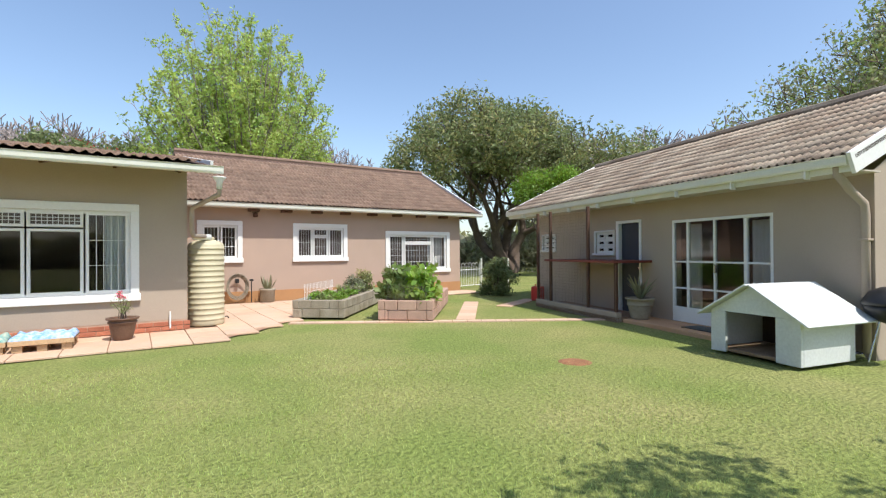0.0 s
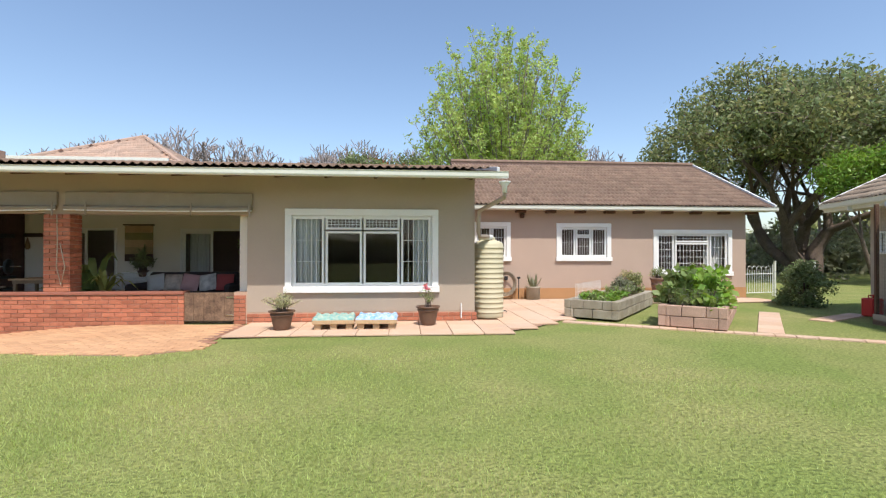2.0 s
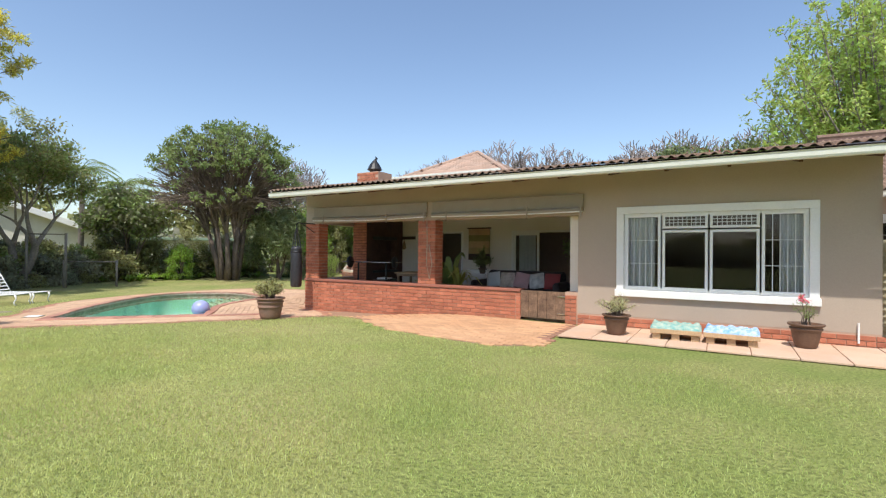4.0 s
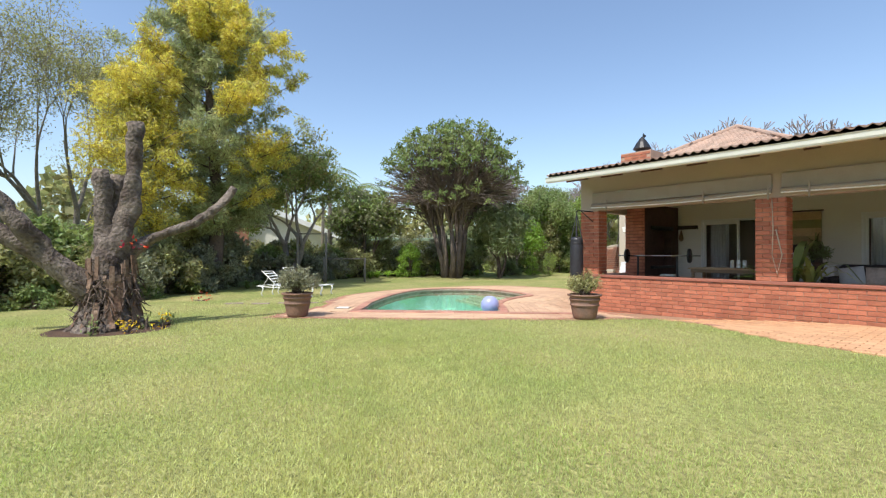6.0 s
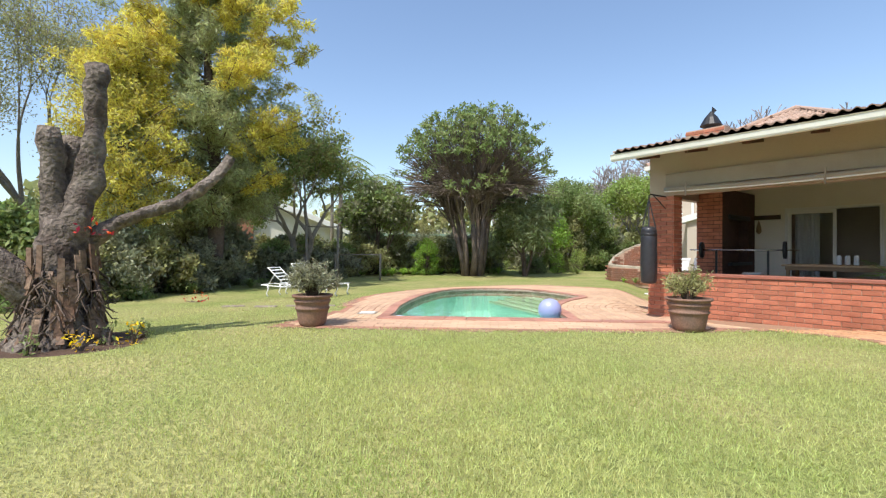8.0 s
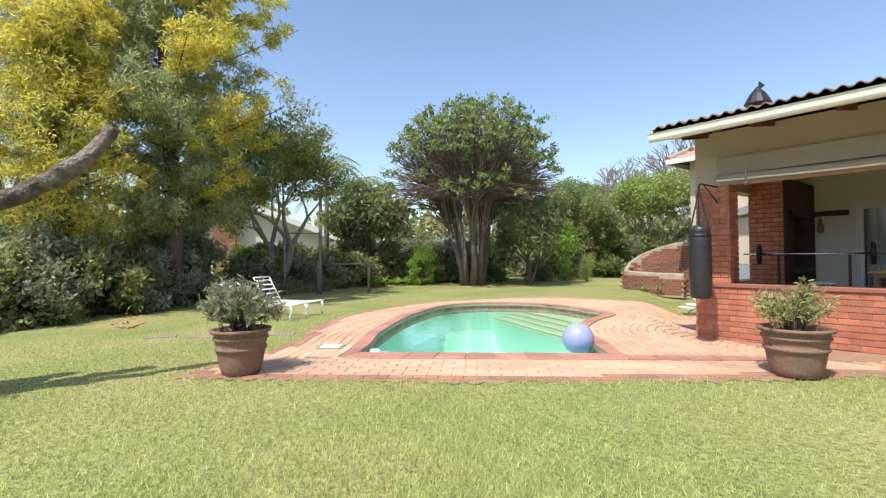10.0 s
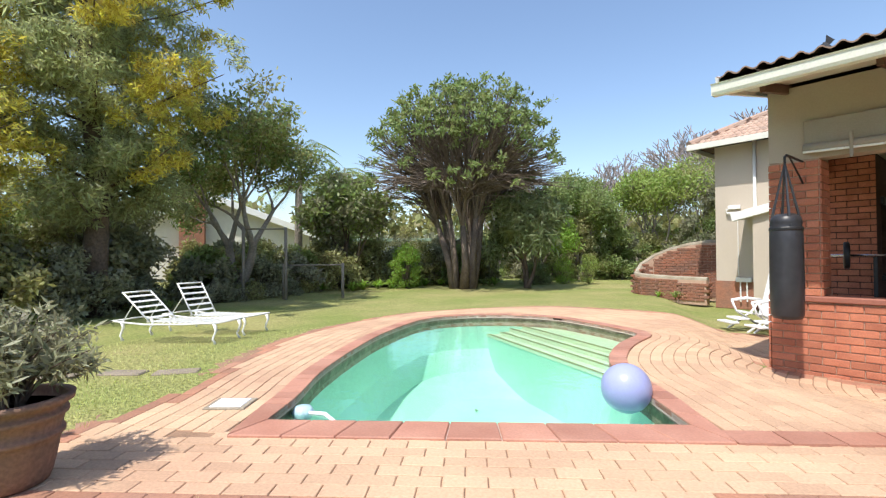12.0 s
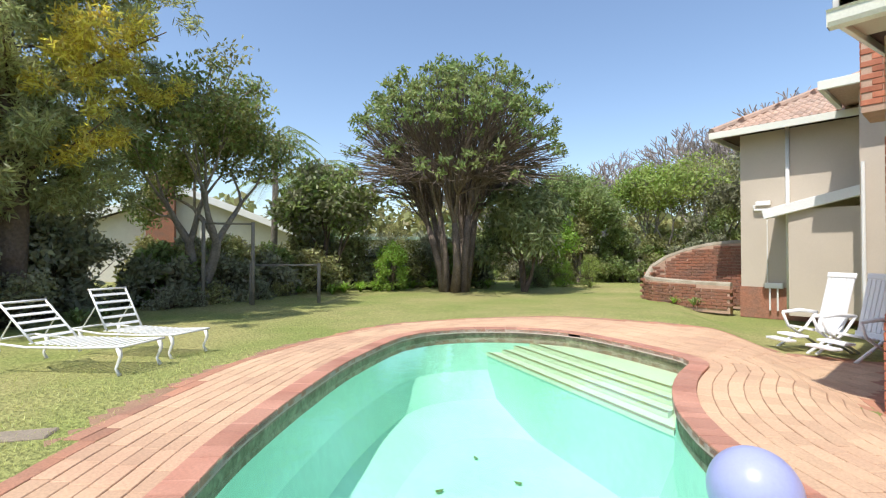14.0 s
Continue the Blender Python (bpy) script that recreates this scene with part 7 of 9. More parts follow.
def build_porch_things():
    # rolled canvas blinds above the openings
    for x0, x1, sag in ((X0 + 0.35, -7.05, 0.06), (-6.9, -3.42, 0.03)):
        b = thing("canvas_blind", "taupe canvas blind rolled up under the porch beam", "blind", pose(x0, FY - 0.05, 2.14))
        L = x1 - x0
        part("head_flap", Shape().cbox(0, L, -0.012, 0.045, 0.13, 0.40, 0.006), M_CANVAS, b, "taupe canvas flap")
        pts = [(L * k / 12, -0.03, 0.10 - sag * math.sin(math.pi * k / 12) * 0.6) for k in range(13)]
        part("roll", Shape().tube(pts, 0.045, 10), M_CANVAS, b, "rolled canvas", True)
        part("hem", Shape().tube([(x, y - 0.02, z - 0.045) for x, y, z in pts], 0.014, 6), M_CURTAIN, b, "pale hem pole")
        for x in (0.4, L - 1.15, L - 0.05):
            part("strap", Shape().cbox(x, x + 0.03, -0.09, -0.075, -0.06, 0.20, 0.003), M_CANVAS, b, "canvas strap")
    r = thing("blind_cord", "looped pale blind cord hanging on the porch pillar", "cord", pose(-7.05, FY - 0.05, 1.1))
    part("cord", Shape().tube([(0, 0, 1.0), (0.02, -0.01, 0.5), (0.0, 0, 0.0), (0.08, 0, -0.35), (0.15, 0, 0.0), (0.06, 0, 0.45)], 0.010, 6), M_ROPE, r, "pale rope loop", True)
    # punch bag
    p = thing("punch_bag", "black vinyl punch bag hanging by straps from a pillar bracket", "punch bag", pose(-10.74, 9.30, 0.42))
    part("bag", Shape().lathe([(0.07, 0.0), (0.125, 0.01), (0.143, 0.05), (0.150, 0.35), (0.146, 0.75), (0.143, 0.93), (0.132, 0.955), (0.140, 0.985), (0.128, 1.04), (0.08, 1.075), (0.03, 1.06)], 28), M_VINYL, p, "black creased vinyl", True)
    part("band", Shape().lathe([(0.145, 0.90), (0.149, 0.91), (0.149, 0.93), (0.144, 0.94)], 28, cap=False), M_BLACK, p)
    s = Shape()
    for q in range(4):
        an = q * math.pi / 2 + 0.5
        s.tube([(math.cos(an) * 0.13, math.sin(an) * 0.13, 0.95), (math.cos(an) * 0.11, math.sin(an) * 0.11, 1.08), (0, 0, 1.60)], [0.012, 0.014, 0.009], 5)
    part("strap", s, M_VINYL, p, "black webbing straps")
    part("bracket", Shape().tube([(0, 0, 1.58), (0, 0, 1.66), (0, 0.06, 1.69), (0, 0.645, 1.69)], 0.013, 6).tube([(0, 0.15, 1.69), (0, 0.645, 1.45)], 0.010, 6), M_BLACK, p, "black steel wall bracket")
    # barbell on a stand
    b = thing("barbell", "barbell with black plates resting on a bench stand on the porch", "barbell", pose(-9.9, 11.4, 0.04, 0, 0, 12))
    part("bar", Shape().tube([(-0.95, 0, 1.02), (0.95, 0, 1.02)], 0.014, 8), M_STEEL, b, "steel bar", True)
    for x in (-0.72, 0.72):
        part("plate", Shape().lathe([(0.16, -0.03), (0.17, -0.02), (0.17, 0.02), (0.16, 0.03)], 20, pose(x, 0, 1.02, 0, 90, 0)), M_BLACK, b, "black weight plate", True)
    for x in (-0.45, 0.45):
        part("upright", Shape().cbox(x - 0.02, x + 0.02, -0.02, 0.02, 0, 1.0, 0.004).cbox(x - 0.02, x + 0.02, -0.3, 0.3, 0, 0.04, 0.004), M_BLACK, b, "black stand upright")
    g = thing("exercise_bench", "low black exercise bench with a white towel on the porch", "bench", pose(-9.9, 12.0, 0.04, 0, 0, 12))
    part("pad", Shape().cbox(-0.14, 0.14, -0.6, 0.6, 0.42, 0.50, 0.02), M_VINYL, g, "black padded top")
    part("bench_frame", Shape().cbox(-0.03, 0.03, -0.55, 0.55, 0.36, 0.41, 0.004).cbox(-0.2, 0.2, -0.5, -0.46, 0, 0.04, 0.004).cbox(-0.2, 0.2, 0.46, 0.5, 0, 0.04, 0.004).cbox(-0.02, 0.02, -0.5, -0.46, 0.04, 0.36, 0.003).cbox(-0.02, 0.02, 0.46, 0.5, 0.04, 0.36, 0.003), M_BLACK, g)
    whole("towel", Shape().cbox(-0.17, 0.17, -0.2, 0.2, 0.502, 0.55, 0.02, pose(-9.9, 12.0, 0.04, 0, 0, 12)), M_CURTAIN, "folded white towel on the bench", "towel")
    # dining table with bench and white cloth
    board_table("rustic timber dining table on the porch", pose(-8.35, 12.1, 0.04, 0, 0, 2), 1.9, 0.85, 0.74, M_PALLET, M_WOOD)
    whole("tablecloth", Shape().cbox(0.45, 0.97, -0.46, 0.46, 0.741, 0.75, 0.003, pose(-8.35, 12.1, 0.04, 0, 0, 2)).cbox(0.96, 0.975, -0.46, 0.46, 0.44, 0.741, 0.003, pose(-8.35, 12.1, 0.04, 0, 0, 2)), M_CURTAIN, "white tablecloth over one end of the table", "tablecloth")
    for x in (-8.5, -8.37, -8.24):
        whole("glass_jug", Shape().lathe([(0.04, 0), (0.045, 0.02), (0.04, 0.15), (0.03, 0.18)], 12, pose(x, 12.15, 0.781)), M_CURTAIN, "pale frosted jug on the dining table", "jug", group="jugs on the table", smooth=True)
    for y in (11.4,):
        t = thing("timber_bench", "plain timber bench beside the dining table", "bench", pose(-8.5, y, 0.04))
        part("seat", Shape().cbox(-0.8, 0.8, -0.15, 0.15, 0.42, 0.46, 0.005), M_PALLET, t)
        for x in (-0.7, 0.7):
            part("leg", Shape().cbox(x - 0.03, x + 0.03, -0.12, 0.12, 0, 0.42, 0.004), M_WOOD, t)
    # wall things
    t = thing("wall_rack", "dark timber rack with hanging utensils on the porch wall", "rack", pose(-10.9, 13.54, 1.78))
    part("rail", Shape().cbox(0.2, 1.05, 0, 0.05, 0, 0.10, 0.005), M_DARKWOOD, t, "dark rail")
    part("utensil", Shape().lathe([(0.01, -0.02), (0.05, -0.18), (0.06, -0.28), (0.02, -0.33)], 10, pose(0.62, 0.0, 0)), M_WOOD, t, "hanging brown utensil", True)
    t = thing("wall_hanging", "striped straw-coloured woven hanging on the porch wall", "wall hanging", pose(-7.5, 13.55, 1.25))
    stripe = [M_PALLET, mat("olive_weave", (0.30, 0.27, 0.12), 0.95, var=0.15, fine=120), M_PALLET, mat("tan_weave", (0.42, 0.33, 0.18), 0.95, var=0.15, fine=120), M_DARKWOOD]
    for i in range(5):
        part("band", Shape().cbox(-0.36, 0.36, 0, 0.02, 0.84 - i * 0.19 - 0.19, 0.84 - i * 0.19, 0.002), stripe[i], t, "woven band")
    part("pole", Shape().tube([(-0.4, 0.0, 0.86), (0.4, 0.0, 0.86)], 0.018, 8), M_DARKWOOD, t)
    # plants
    strap_plant("arching yellow-green palm in a clay pot behind the porch wall", -6.7, 10.75, 0.42, 26, 0.85, 71, L_YELLEAF, 0.045, "potted_palm", "potted plant", 1.0)
    whole("plant_pot", Shape().lathe(pot_shape(0.15, 0.22, 0.42, (0.8,)), 22), M_TERRACOTTA, "round clay pot holding a palm on the porch floor", "plant pot", m=pose(-6.7, 10.75, 0.04), smooth=True)
    strap_plant("tall broad-leaved green plant beside the porch pillar", -7.05, 10.95, 0.04, 9, 1.5, 72, L_MID, 0.09, "porch_plant", "plant", 1.5)
    c = thing("side_cabinet", "low white cabinet standing against the porch back wall", "cabinet", pose(-7.15, 13.1, 0.04))
    part("body", Shape().cbox(-0.38, 0.38, -0.2, 0.25, 0.05, 0.80, 0.008), M_WHITE, c)
    part("top", Shape().cbox(-0.41, 0.41, -0.23, 0.26, 0.801, 0.83, 0.005), M_WHITE, c)
    for x in (-0.19, 0.19):
        part("door", Shape().cbox(x - 0.18, x + 0.18, -0.216, -0.201, 0.09, 0.77, 0.004), M_WHITE, c)
    whole("dark_vase", Shape().lathe([(0.05, 0), (0.09, 0.05), (0.08, 0.20), (0.05, 0.26), (0.06, 0.28)], 16), M_BLACK, "small dark vase on the white cabinet", "vase", m=pose(-7.15, 13.1, 0.871), smooth=True)
    strap_plant("dark spiky pot plant growing out of the vase", -7.15, 13.1, 1.13, 22, 0.5, 73, L_DARK, 0.014, "spiky_plant", "plant", 1.3)
    # sofa with cushions
    t = thing("sofa", "dark brown upholstered sofa on the porch, covered in cushions", "sofa", pose(-5.55, 11.9, 0.04, 0, 0, 0))
    sf = mat("dark_sofa_cloth", (0.045, 0.035, 0.035), 0.9, var=0.15, fine=90)
    part("seat", Shape().cbox(-1.05, 1.05, -0.4, 0.4, 0.12, 0.42, 0.05), sf, t)
    part("backrest", Shape().cbox(-1.05, 1.05, 0.40, 0.62, 0.12, 0.86, 0.06), sf, t)
    for x in (-1.17, 1.0):
        part("armrest", Shape().cbox(x, x + 0.17, -0.42, 0.55, 0.10, 0.62, 0.05), sf, t)
    cols = [("pale grey", (0.5, 0.5, 0.5)), ("striped cream", (0.55, 0.45, 0.38)), ("pink and cream", (0.5, 0.3, 0.3)), ("white patterned", (0.6, 0.58, 0.56)), ("dull red", (0.30, 0.06, 0.06))]
    for i, (nm, c) in enumerate(cols):
        s = Shape()
        n = 8
        v = []
        for side in (-1, 1):
            for a in range(n + 1):
                for b2 in range(n + 1):
                    u, w = a / n * 2 - 1, b2 / n * 2 - 1
                    th = 0.08 * (1 - u ** 4) * (1 - w ** 4) ** 0.8
                    v.append((u * 0.2, side * th, w * 0.2))
        k = (n + 1) ** 2
        fs = [(a * (n + 1) + b2, a * (n + 1) + b2 + 1, (a + 1) * (n + 1) + b2 + 1, (a + 1) * (n + 1) + b2) for a in range(n) for b2 in range(n)]
        s.add(v, fs + [tuple(k + q for q in f[::-1]) for f in fs])
        whole("cushion", s, mat("cushion_" + nm.replace(" ", "_"), c, 0.9, var=0.1, scale=9, second=tuple(q * 0.5 for q in c), amount=0.8 if "patterned" in nm or "striped" in nm else 0.1), nm + " scatter cushion leaning on the sofa back", "cushion", m=pose(-6.35 + i * 0.4, 12.12, 0.66, -18, (i % 3 - 1) * 9, 0), group="sofa cushions", smooth=True)
    # potted palm and side table
    t = thing("potted_palm", "potted palm with arching yellow-green fronds on the porch", "potted plant", pose(-7.35, 10.9, 0.04))
    part("pot", Shape().lathe(pot_shape(0.16, 0.22, 0.36, (0.85,)), 18), M_POT_BROWN, t, "", True)
    for i in range(9):
        an = i * 0.72
        s = Shape()
        pts = [Vector((math.cos(an) * 0.62 * f, math.sin(an) * 0.5 * f, 0.34 + 0.95 * f - 0.62 * f * f * (1.1 if i % 2 else 0.7))) for f in (0, 0.25, 0.5, 0.75, 1)]
        s.tube(pts, [0.008, 0.007, 0.005, 0.004, 0.002], 4)
        for q in range(14):
            f = 0.25 + 0.75 * q / 13
            c = pts[0].lerp(pts[2], min(1, f * 2)) if f < 0.5 else pts[2].lerp(pts[4], (f - 0.5) * 2)
            for sg in (-1, 1):
                d = (Vector((-math.sin(an), math.cos(an), 0)) * sg + Vector((math.cos(an), math.sin(an), -0.5)) * 0.5).normalized()
                tip = c + d * 0.24 * (1.2 - f * 0.6)
                e = Vector((math.cos(an), math.sin(an), 0)) * 0.012
                s.add([tuple(c - e), tuple(c + e), tuple(tip)], [(0, 1, 2)])
        part("frond", s, L_LIME, t)
    board_table("small white side table on the porch", pose(-7.0, 12.9, 0.04), 0.6, 0.4, 0.72, M_WHITE, M_WHITE, "side_table")
    potted("small dark-leaved plant in a pot on the side table", pose(-7.05, 12.9, 0.762), 0.08, 0.11, 0.16, M_POT_BROWN, plant_twiggy(0.28, 0.5, L_DARK, 0.09, 700, 41, 18), (0.9,))
    t = thing("hanging_plant_stand", "wire basket of dark foliage standing behind the sofa", "plant stand", pose(-4.4, 12.9, 0.04))
    part("stand", Shape().tube([(0, 0, 0), (0, 0, 1.1)], 0.02, 8).lathe([(0.18, 0), (0.16, 0.03)], 16), M_BLACK, t, "black stand")
    part("foliage", leaf_mesh("foliage", leaves([(0, 0, 1.25), (0.1, 0, 1.4), (-0.1, 0.05, 1.5)], 0.12, 500, (0.22, 0.22, 0.25), 9), L_DARK), L_DARK, t)


build_porch_things()


# ---------------------------------------------------------------- pool side things
def build_lounger(m, lean):
    t = thing("sun_lounger", "white metal sun lounger with slatted bed and raised backrest", "sun lounger", m, group="sun loungers")
    # foot end at x = 0, head towards +x
    fr = Shape()
    for y in (-0.30, 0.30):
        fr.tube([(0.0, y, 0.34), (0.6, y, 0.30), (1.3, y, 0.28), (1.9, y, 0.32)], 0.016, 6)
    fr.tube([(0.0, -0.30, 0.34), (0.0, 0.30, 0.34)], 0.016, 6).tube([(1.9, -0.30, 0.32), (1.9, 0.30, 0.32)], 0.016, 6)
    part("bed_frame", fr, M_METALWHITE, t, "", True)
    for i in range(13):
        x = 0.08 + i * 0.095
        part("slat", Shape().cbox(x, x + 0.045, -0.29, 0.29, 0.318, 0.328, 0.003), M_METALWHITE, t)
    # backrest hinged at x = 1.22, raised by lean degrees
    dx, dz = math.cos(radians(lean)), math.sin(radians(lean))
    b = Shape()
    for y in (-0.27, 0.27):
        b.tube([(1.22, y, 0.32), (1.22 + 0.69 * dx, y, 0.32 + 0.69 * dz)], 0.014, 6)
    b.tube([(1.22 + 0.69 * dx, -0.285, 0.32 + 0.69 * dz), (1.22 + 0.69 * dx, 0.285, 0.32 + 0.69 * dz)], 0.016, 6)
    part("backrest", b, M_METALWHITE, t, "", True)
    for i in range(5):
        q = pose(1.22 + dx * (0.09 + 0.125 * i), 0, 0.32 + dz * (0.09 + 0.125 * i), 0, -lean, 0)
        part("slat", Shape().cbox(-0.02, 0.02, -0.265, 0.265, -0.006, 0.006, 0.003, q), M_METALWHITE, t)
    for y in (-0.27, 0.27):
        part("prop", Shape().tube([(1.22 + 0.42 * dx, y, 0.32 + 0.42 * dz), (1.72, y, 0.31)], 0.009, 5), M_METALWHITE, t)
    for x in (0.06, 1.72):
        for y in (-0.29, 0.29):
            part("leg", Shape().tube([(x, y, 0.33), (x - 0.03, y, 0.22), (x + 0.03, y, 0.08), (x - 0.02, y, 0.0)], [0.03, 0.022, 0.014, 0.024], 6), M_METALWHITE, t, "", True)
    return t


def build_plastic_chair(m):
    t = thing("plastic_recliner", "white moulded plastic recliner on the edge of the lawn", "garden chair", m, group="plastic recliners")
    # faces -y
    for i in range(7):
        part("seat_slat", Shape().cbox(-0.24, 0.24, -0.28 + i * 0.075, -0.28 + i * 0.075 + 0.062, 0.30 - i * 0.012, 0.325 - i * 0.012, 0.005), M_PLASTIC, t)
    a = pose(0, 0.24, 0.24, -17, 0, 0)
    for i in range(7):
        part("back_slat", Shape().cbox(-0.24 + i * 0.07, -0.24 + i * 0.07 + 0.062, -0.012, 0.012, 0.081, 0.799, 0.005, a), M_PLASTIC, t)
    part("top_rail", Shape().cbox(-0.26, 0.26, -0.02, 0.02, 0.80, 0.88, 0.012, a), M_PLASTIC, t)
    part("bottom_rail", Shape().cbox(-0.26, 0.26, -0.02, 0.02, 0.0, 0.08, 0.008, a), M_PLASTIC, t)
    for x in (-0.30, 0.30):
        part("armrest", Shape().tube([(x, -0.32, 0.50), (x, 0.0, 0.53), (x, 0.32, 0.50)], [0.024, 0.028, 0.022], 6), M_PLASTIC, t, "", True)
        part("leg", Shape().tube([(x, -0.32, 0.50), (x, -0.22, 0.30), (x, 0.35, 0.0)], 0.022, 6).tube([(x, 0.3, 0.50), (x, 0.1, 0.28), (x, -0.42, 0.0)], 0.022, 6), M_PLASTIC, t, "", True)
    part("footrest", Shape().cbox(-0.22, 0.22, -0.50, -0.30, 0.20, 0.23, 0.006).cbox(-0.22, 0.22, -0.70, -0.52, 0.14, 0.17, 0.006), M_PLASTIC, t)
    return t


def build_pool_things():
    for x, y, yaw, lean in ((-16.00, 5.38, 217, 44), (-16.62, 5.96, 210, 60)):
        build_lounger(pose(x, y, ground_z(x, y) - 0.01, 0, 0, yaw) @ Matrix.Diagonal((0.88, 0.84, 0.81, 1)), lean)
    for x, y, yaw in ((-12.16, 13.06, -38), (-11.64, 12.74, -34)):
        build_plastic_chair(pose(x, y, ground_z(x, y) - 0.005, 0, 0, yaw) @ Matrix.Diagonal((0.9, 0.85, 1.02, 1)))
    potted("large weathered terracotta tub with grey shrub on brick paving", pose(-12.38, 3.32, 0.0), 0.17, 0.24, 0.42, M_TERRACOTTA, plant_twiggy(0.36, 0.50, L_GREY, 0.065, 4600, 51, 54), (0.62, 0.87))
    potted("large weathered terracotta tub with spiky shrub on brick paving", pose(-9.00, 7.05, 0.0), 0.185, 0.255, 0.42, M_TERRACOTTA, plant_twiggy(0.34, 0.42, L_OLIVE, 0.065, 2000, 52, 50), (0.62, 0.87))
    b = whole("exercise_ball", Shape().lathe([(max(0.002, 0.19 * math.sin(math.pi * k / 24)), -0.19 * math.cos(math.pi * k / 24)) for k in range(25)], 40, pose(-11.20, 6.95, 0.05)), M_BALL, "pearly blue exercise ball floating at the edge of the pool", "exercise ball", smooth=True)
    lid = thing("skimmer_lid", "square white skimmer lid let into the brick paving", "pool fitting", pose(-12.99, 4.53, 0.012, 0, 0, 50), kind="")
    part("lid", Shape().cbox(-0.115, 0.115, -0.10, 0.10, -0.02, 0.008, 0.004), M_PLASTIC, lid, "white plastic lid")
    part("rim", Shape().cbox(-0.15, 0.15, -0.13, 0.13, -0.025, 0.002, 0.004), M_BLOCK, lid, "cement rim")
    c = thing("pool_cleaner", "pale blue pool cleaner with white hose in the pool", "pool cleaner", pose(-12.74, 4.98, -0.085) @ Matrix.Scale(0.75, 4))
    part("head", Shape().lathe([(0.02, -0.09), (0.10, -0.06), (0.115, 0.0), (0.08, 0.05), (0.02, 0.06)], 18), mat("pale_blue_plastic", (0.45, 0.62, 0.72), 0.4), c, "pale blue float", True)
    part("hose", Shape().tube([(0.08, 0.02, 0.0), (0.25, 0.12, 0.01), (0.5, 0.12, -0.02), (0.75, 0.35, -0.12)], 0.022, 8), M_PLASTIC, c, "white hose", True)
    for k, (x, y) in enumerate([(-14.75, 4.05), (-15.0, 3.55), (-14.45, 4.45), (-15.4, 3.1)]):
        whole("stepping_stone", Shape().cbox(-0.2, 0.2, -0.09, 0.09, -0.05, 0.012, 0.01, pose(x, y, ground_z(x, y) - 0.008, 0, 0, 50 + 7 * k)), M_STONE, "flat brown stepping stone sunk in the lawn", "stepping stone", group="stepping stones")
    # flower in the curved wall
    strap_plant("small flowering plant growing at the curved brick wall", -15.35, 17.0, -0.14, 24, 0.5, 61, L_MID, 0.02)
    strap_plant("small flowering plant growing at the curved brick wall", -15.9, 17.15, -0.14, 16, 0.4, 62, L_LIME, 0.02)
    # timber swing and post frames
    for x, y, w, h, yaw in ((-23.0, 8.3, 1.15, 2.1, 62), (-22.6, 9.6, 1.7, 1.05, 58)):
        f = thing("timber_arch", "grey weathered timber post frame standing in front of the border", "post frame", pose(x, y, -0.14, 0, 0, yaw))
        for xx in (-w / 2, w / 2):
            part("post", Shape().tube([(xx, 0, -0.1), (xx, 0, h)], 0.045, 8), M_POST, f, "grey round post", True)
        part("crossbar", Shape().tube([(-w / 2, 0, h - 0.05), (w / 2, 0, h - 0.05)], 0.025, 6), M_POST, f, "grey crossbar", True)


build_pool_things()


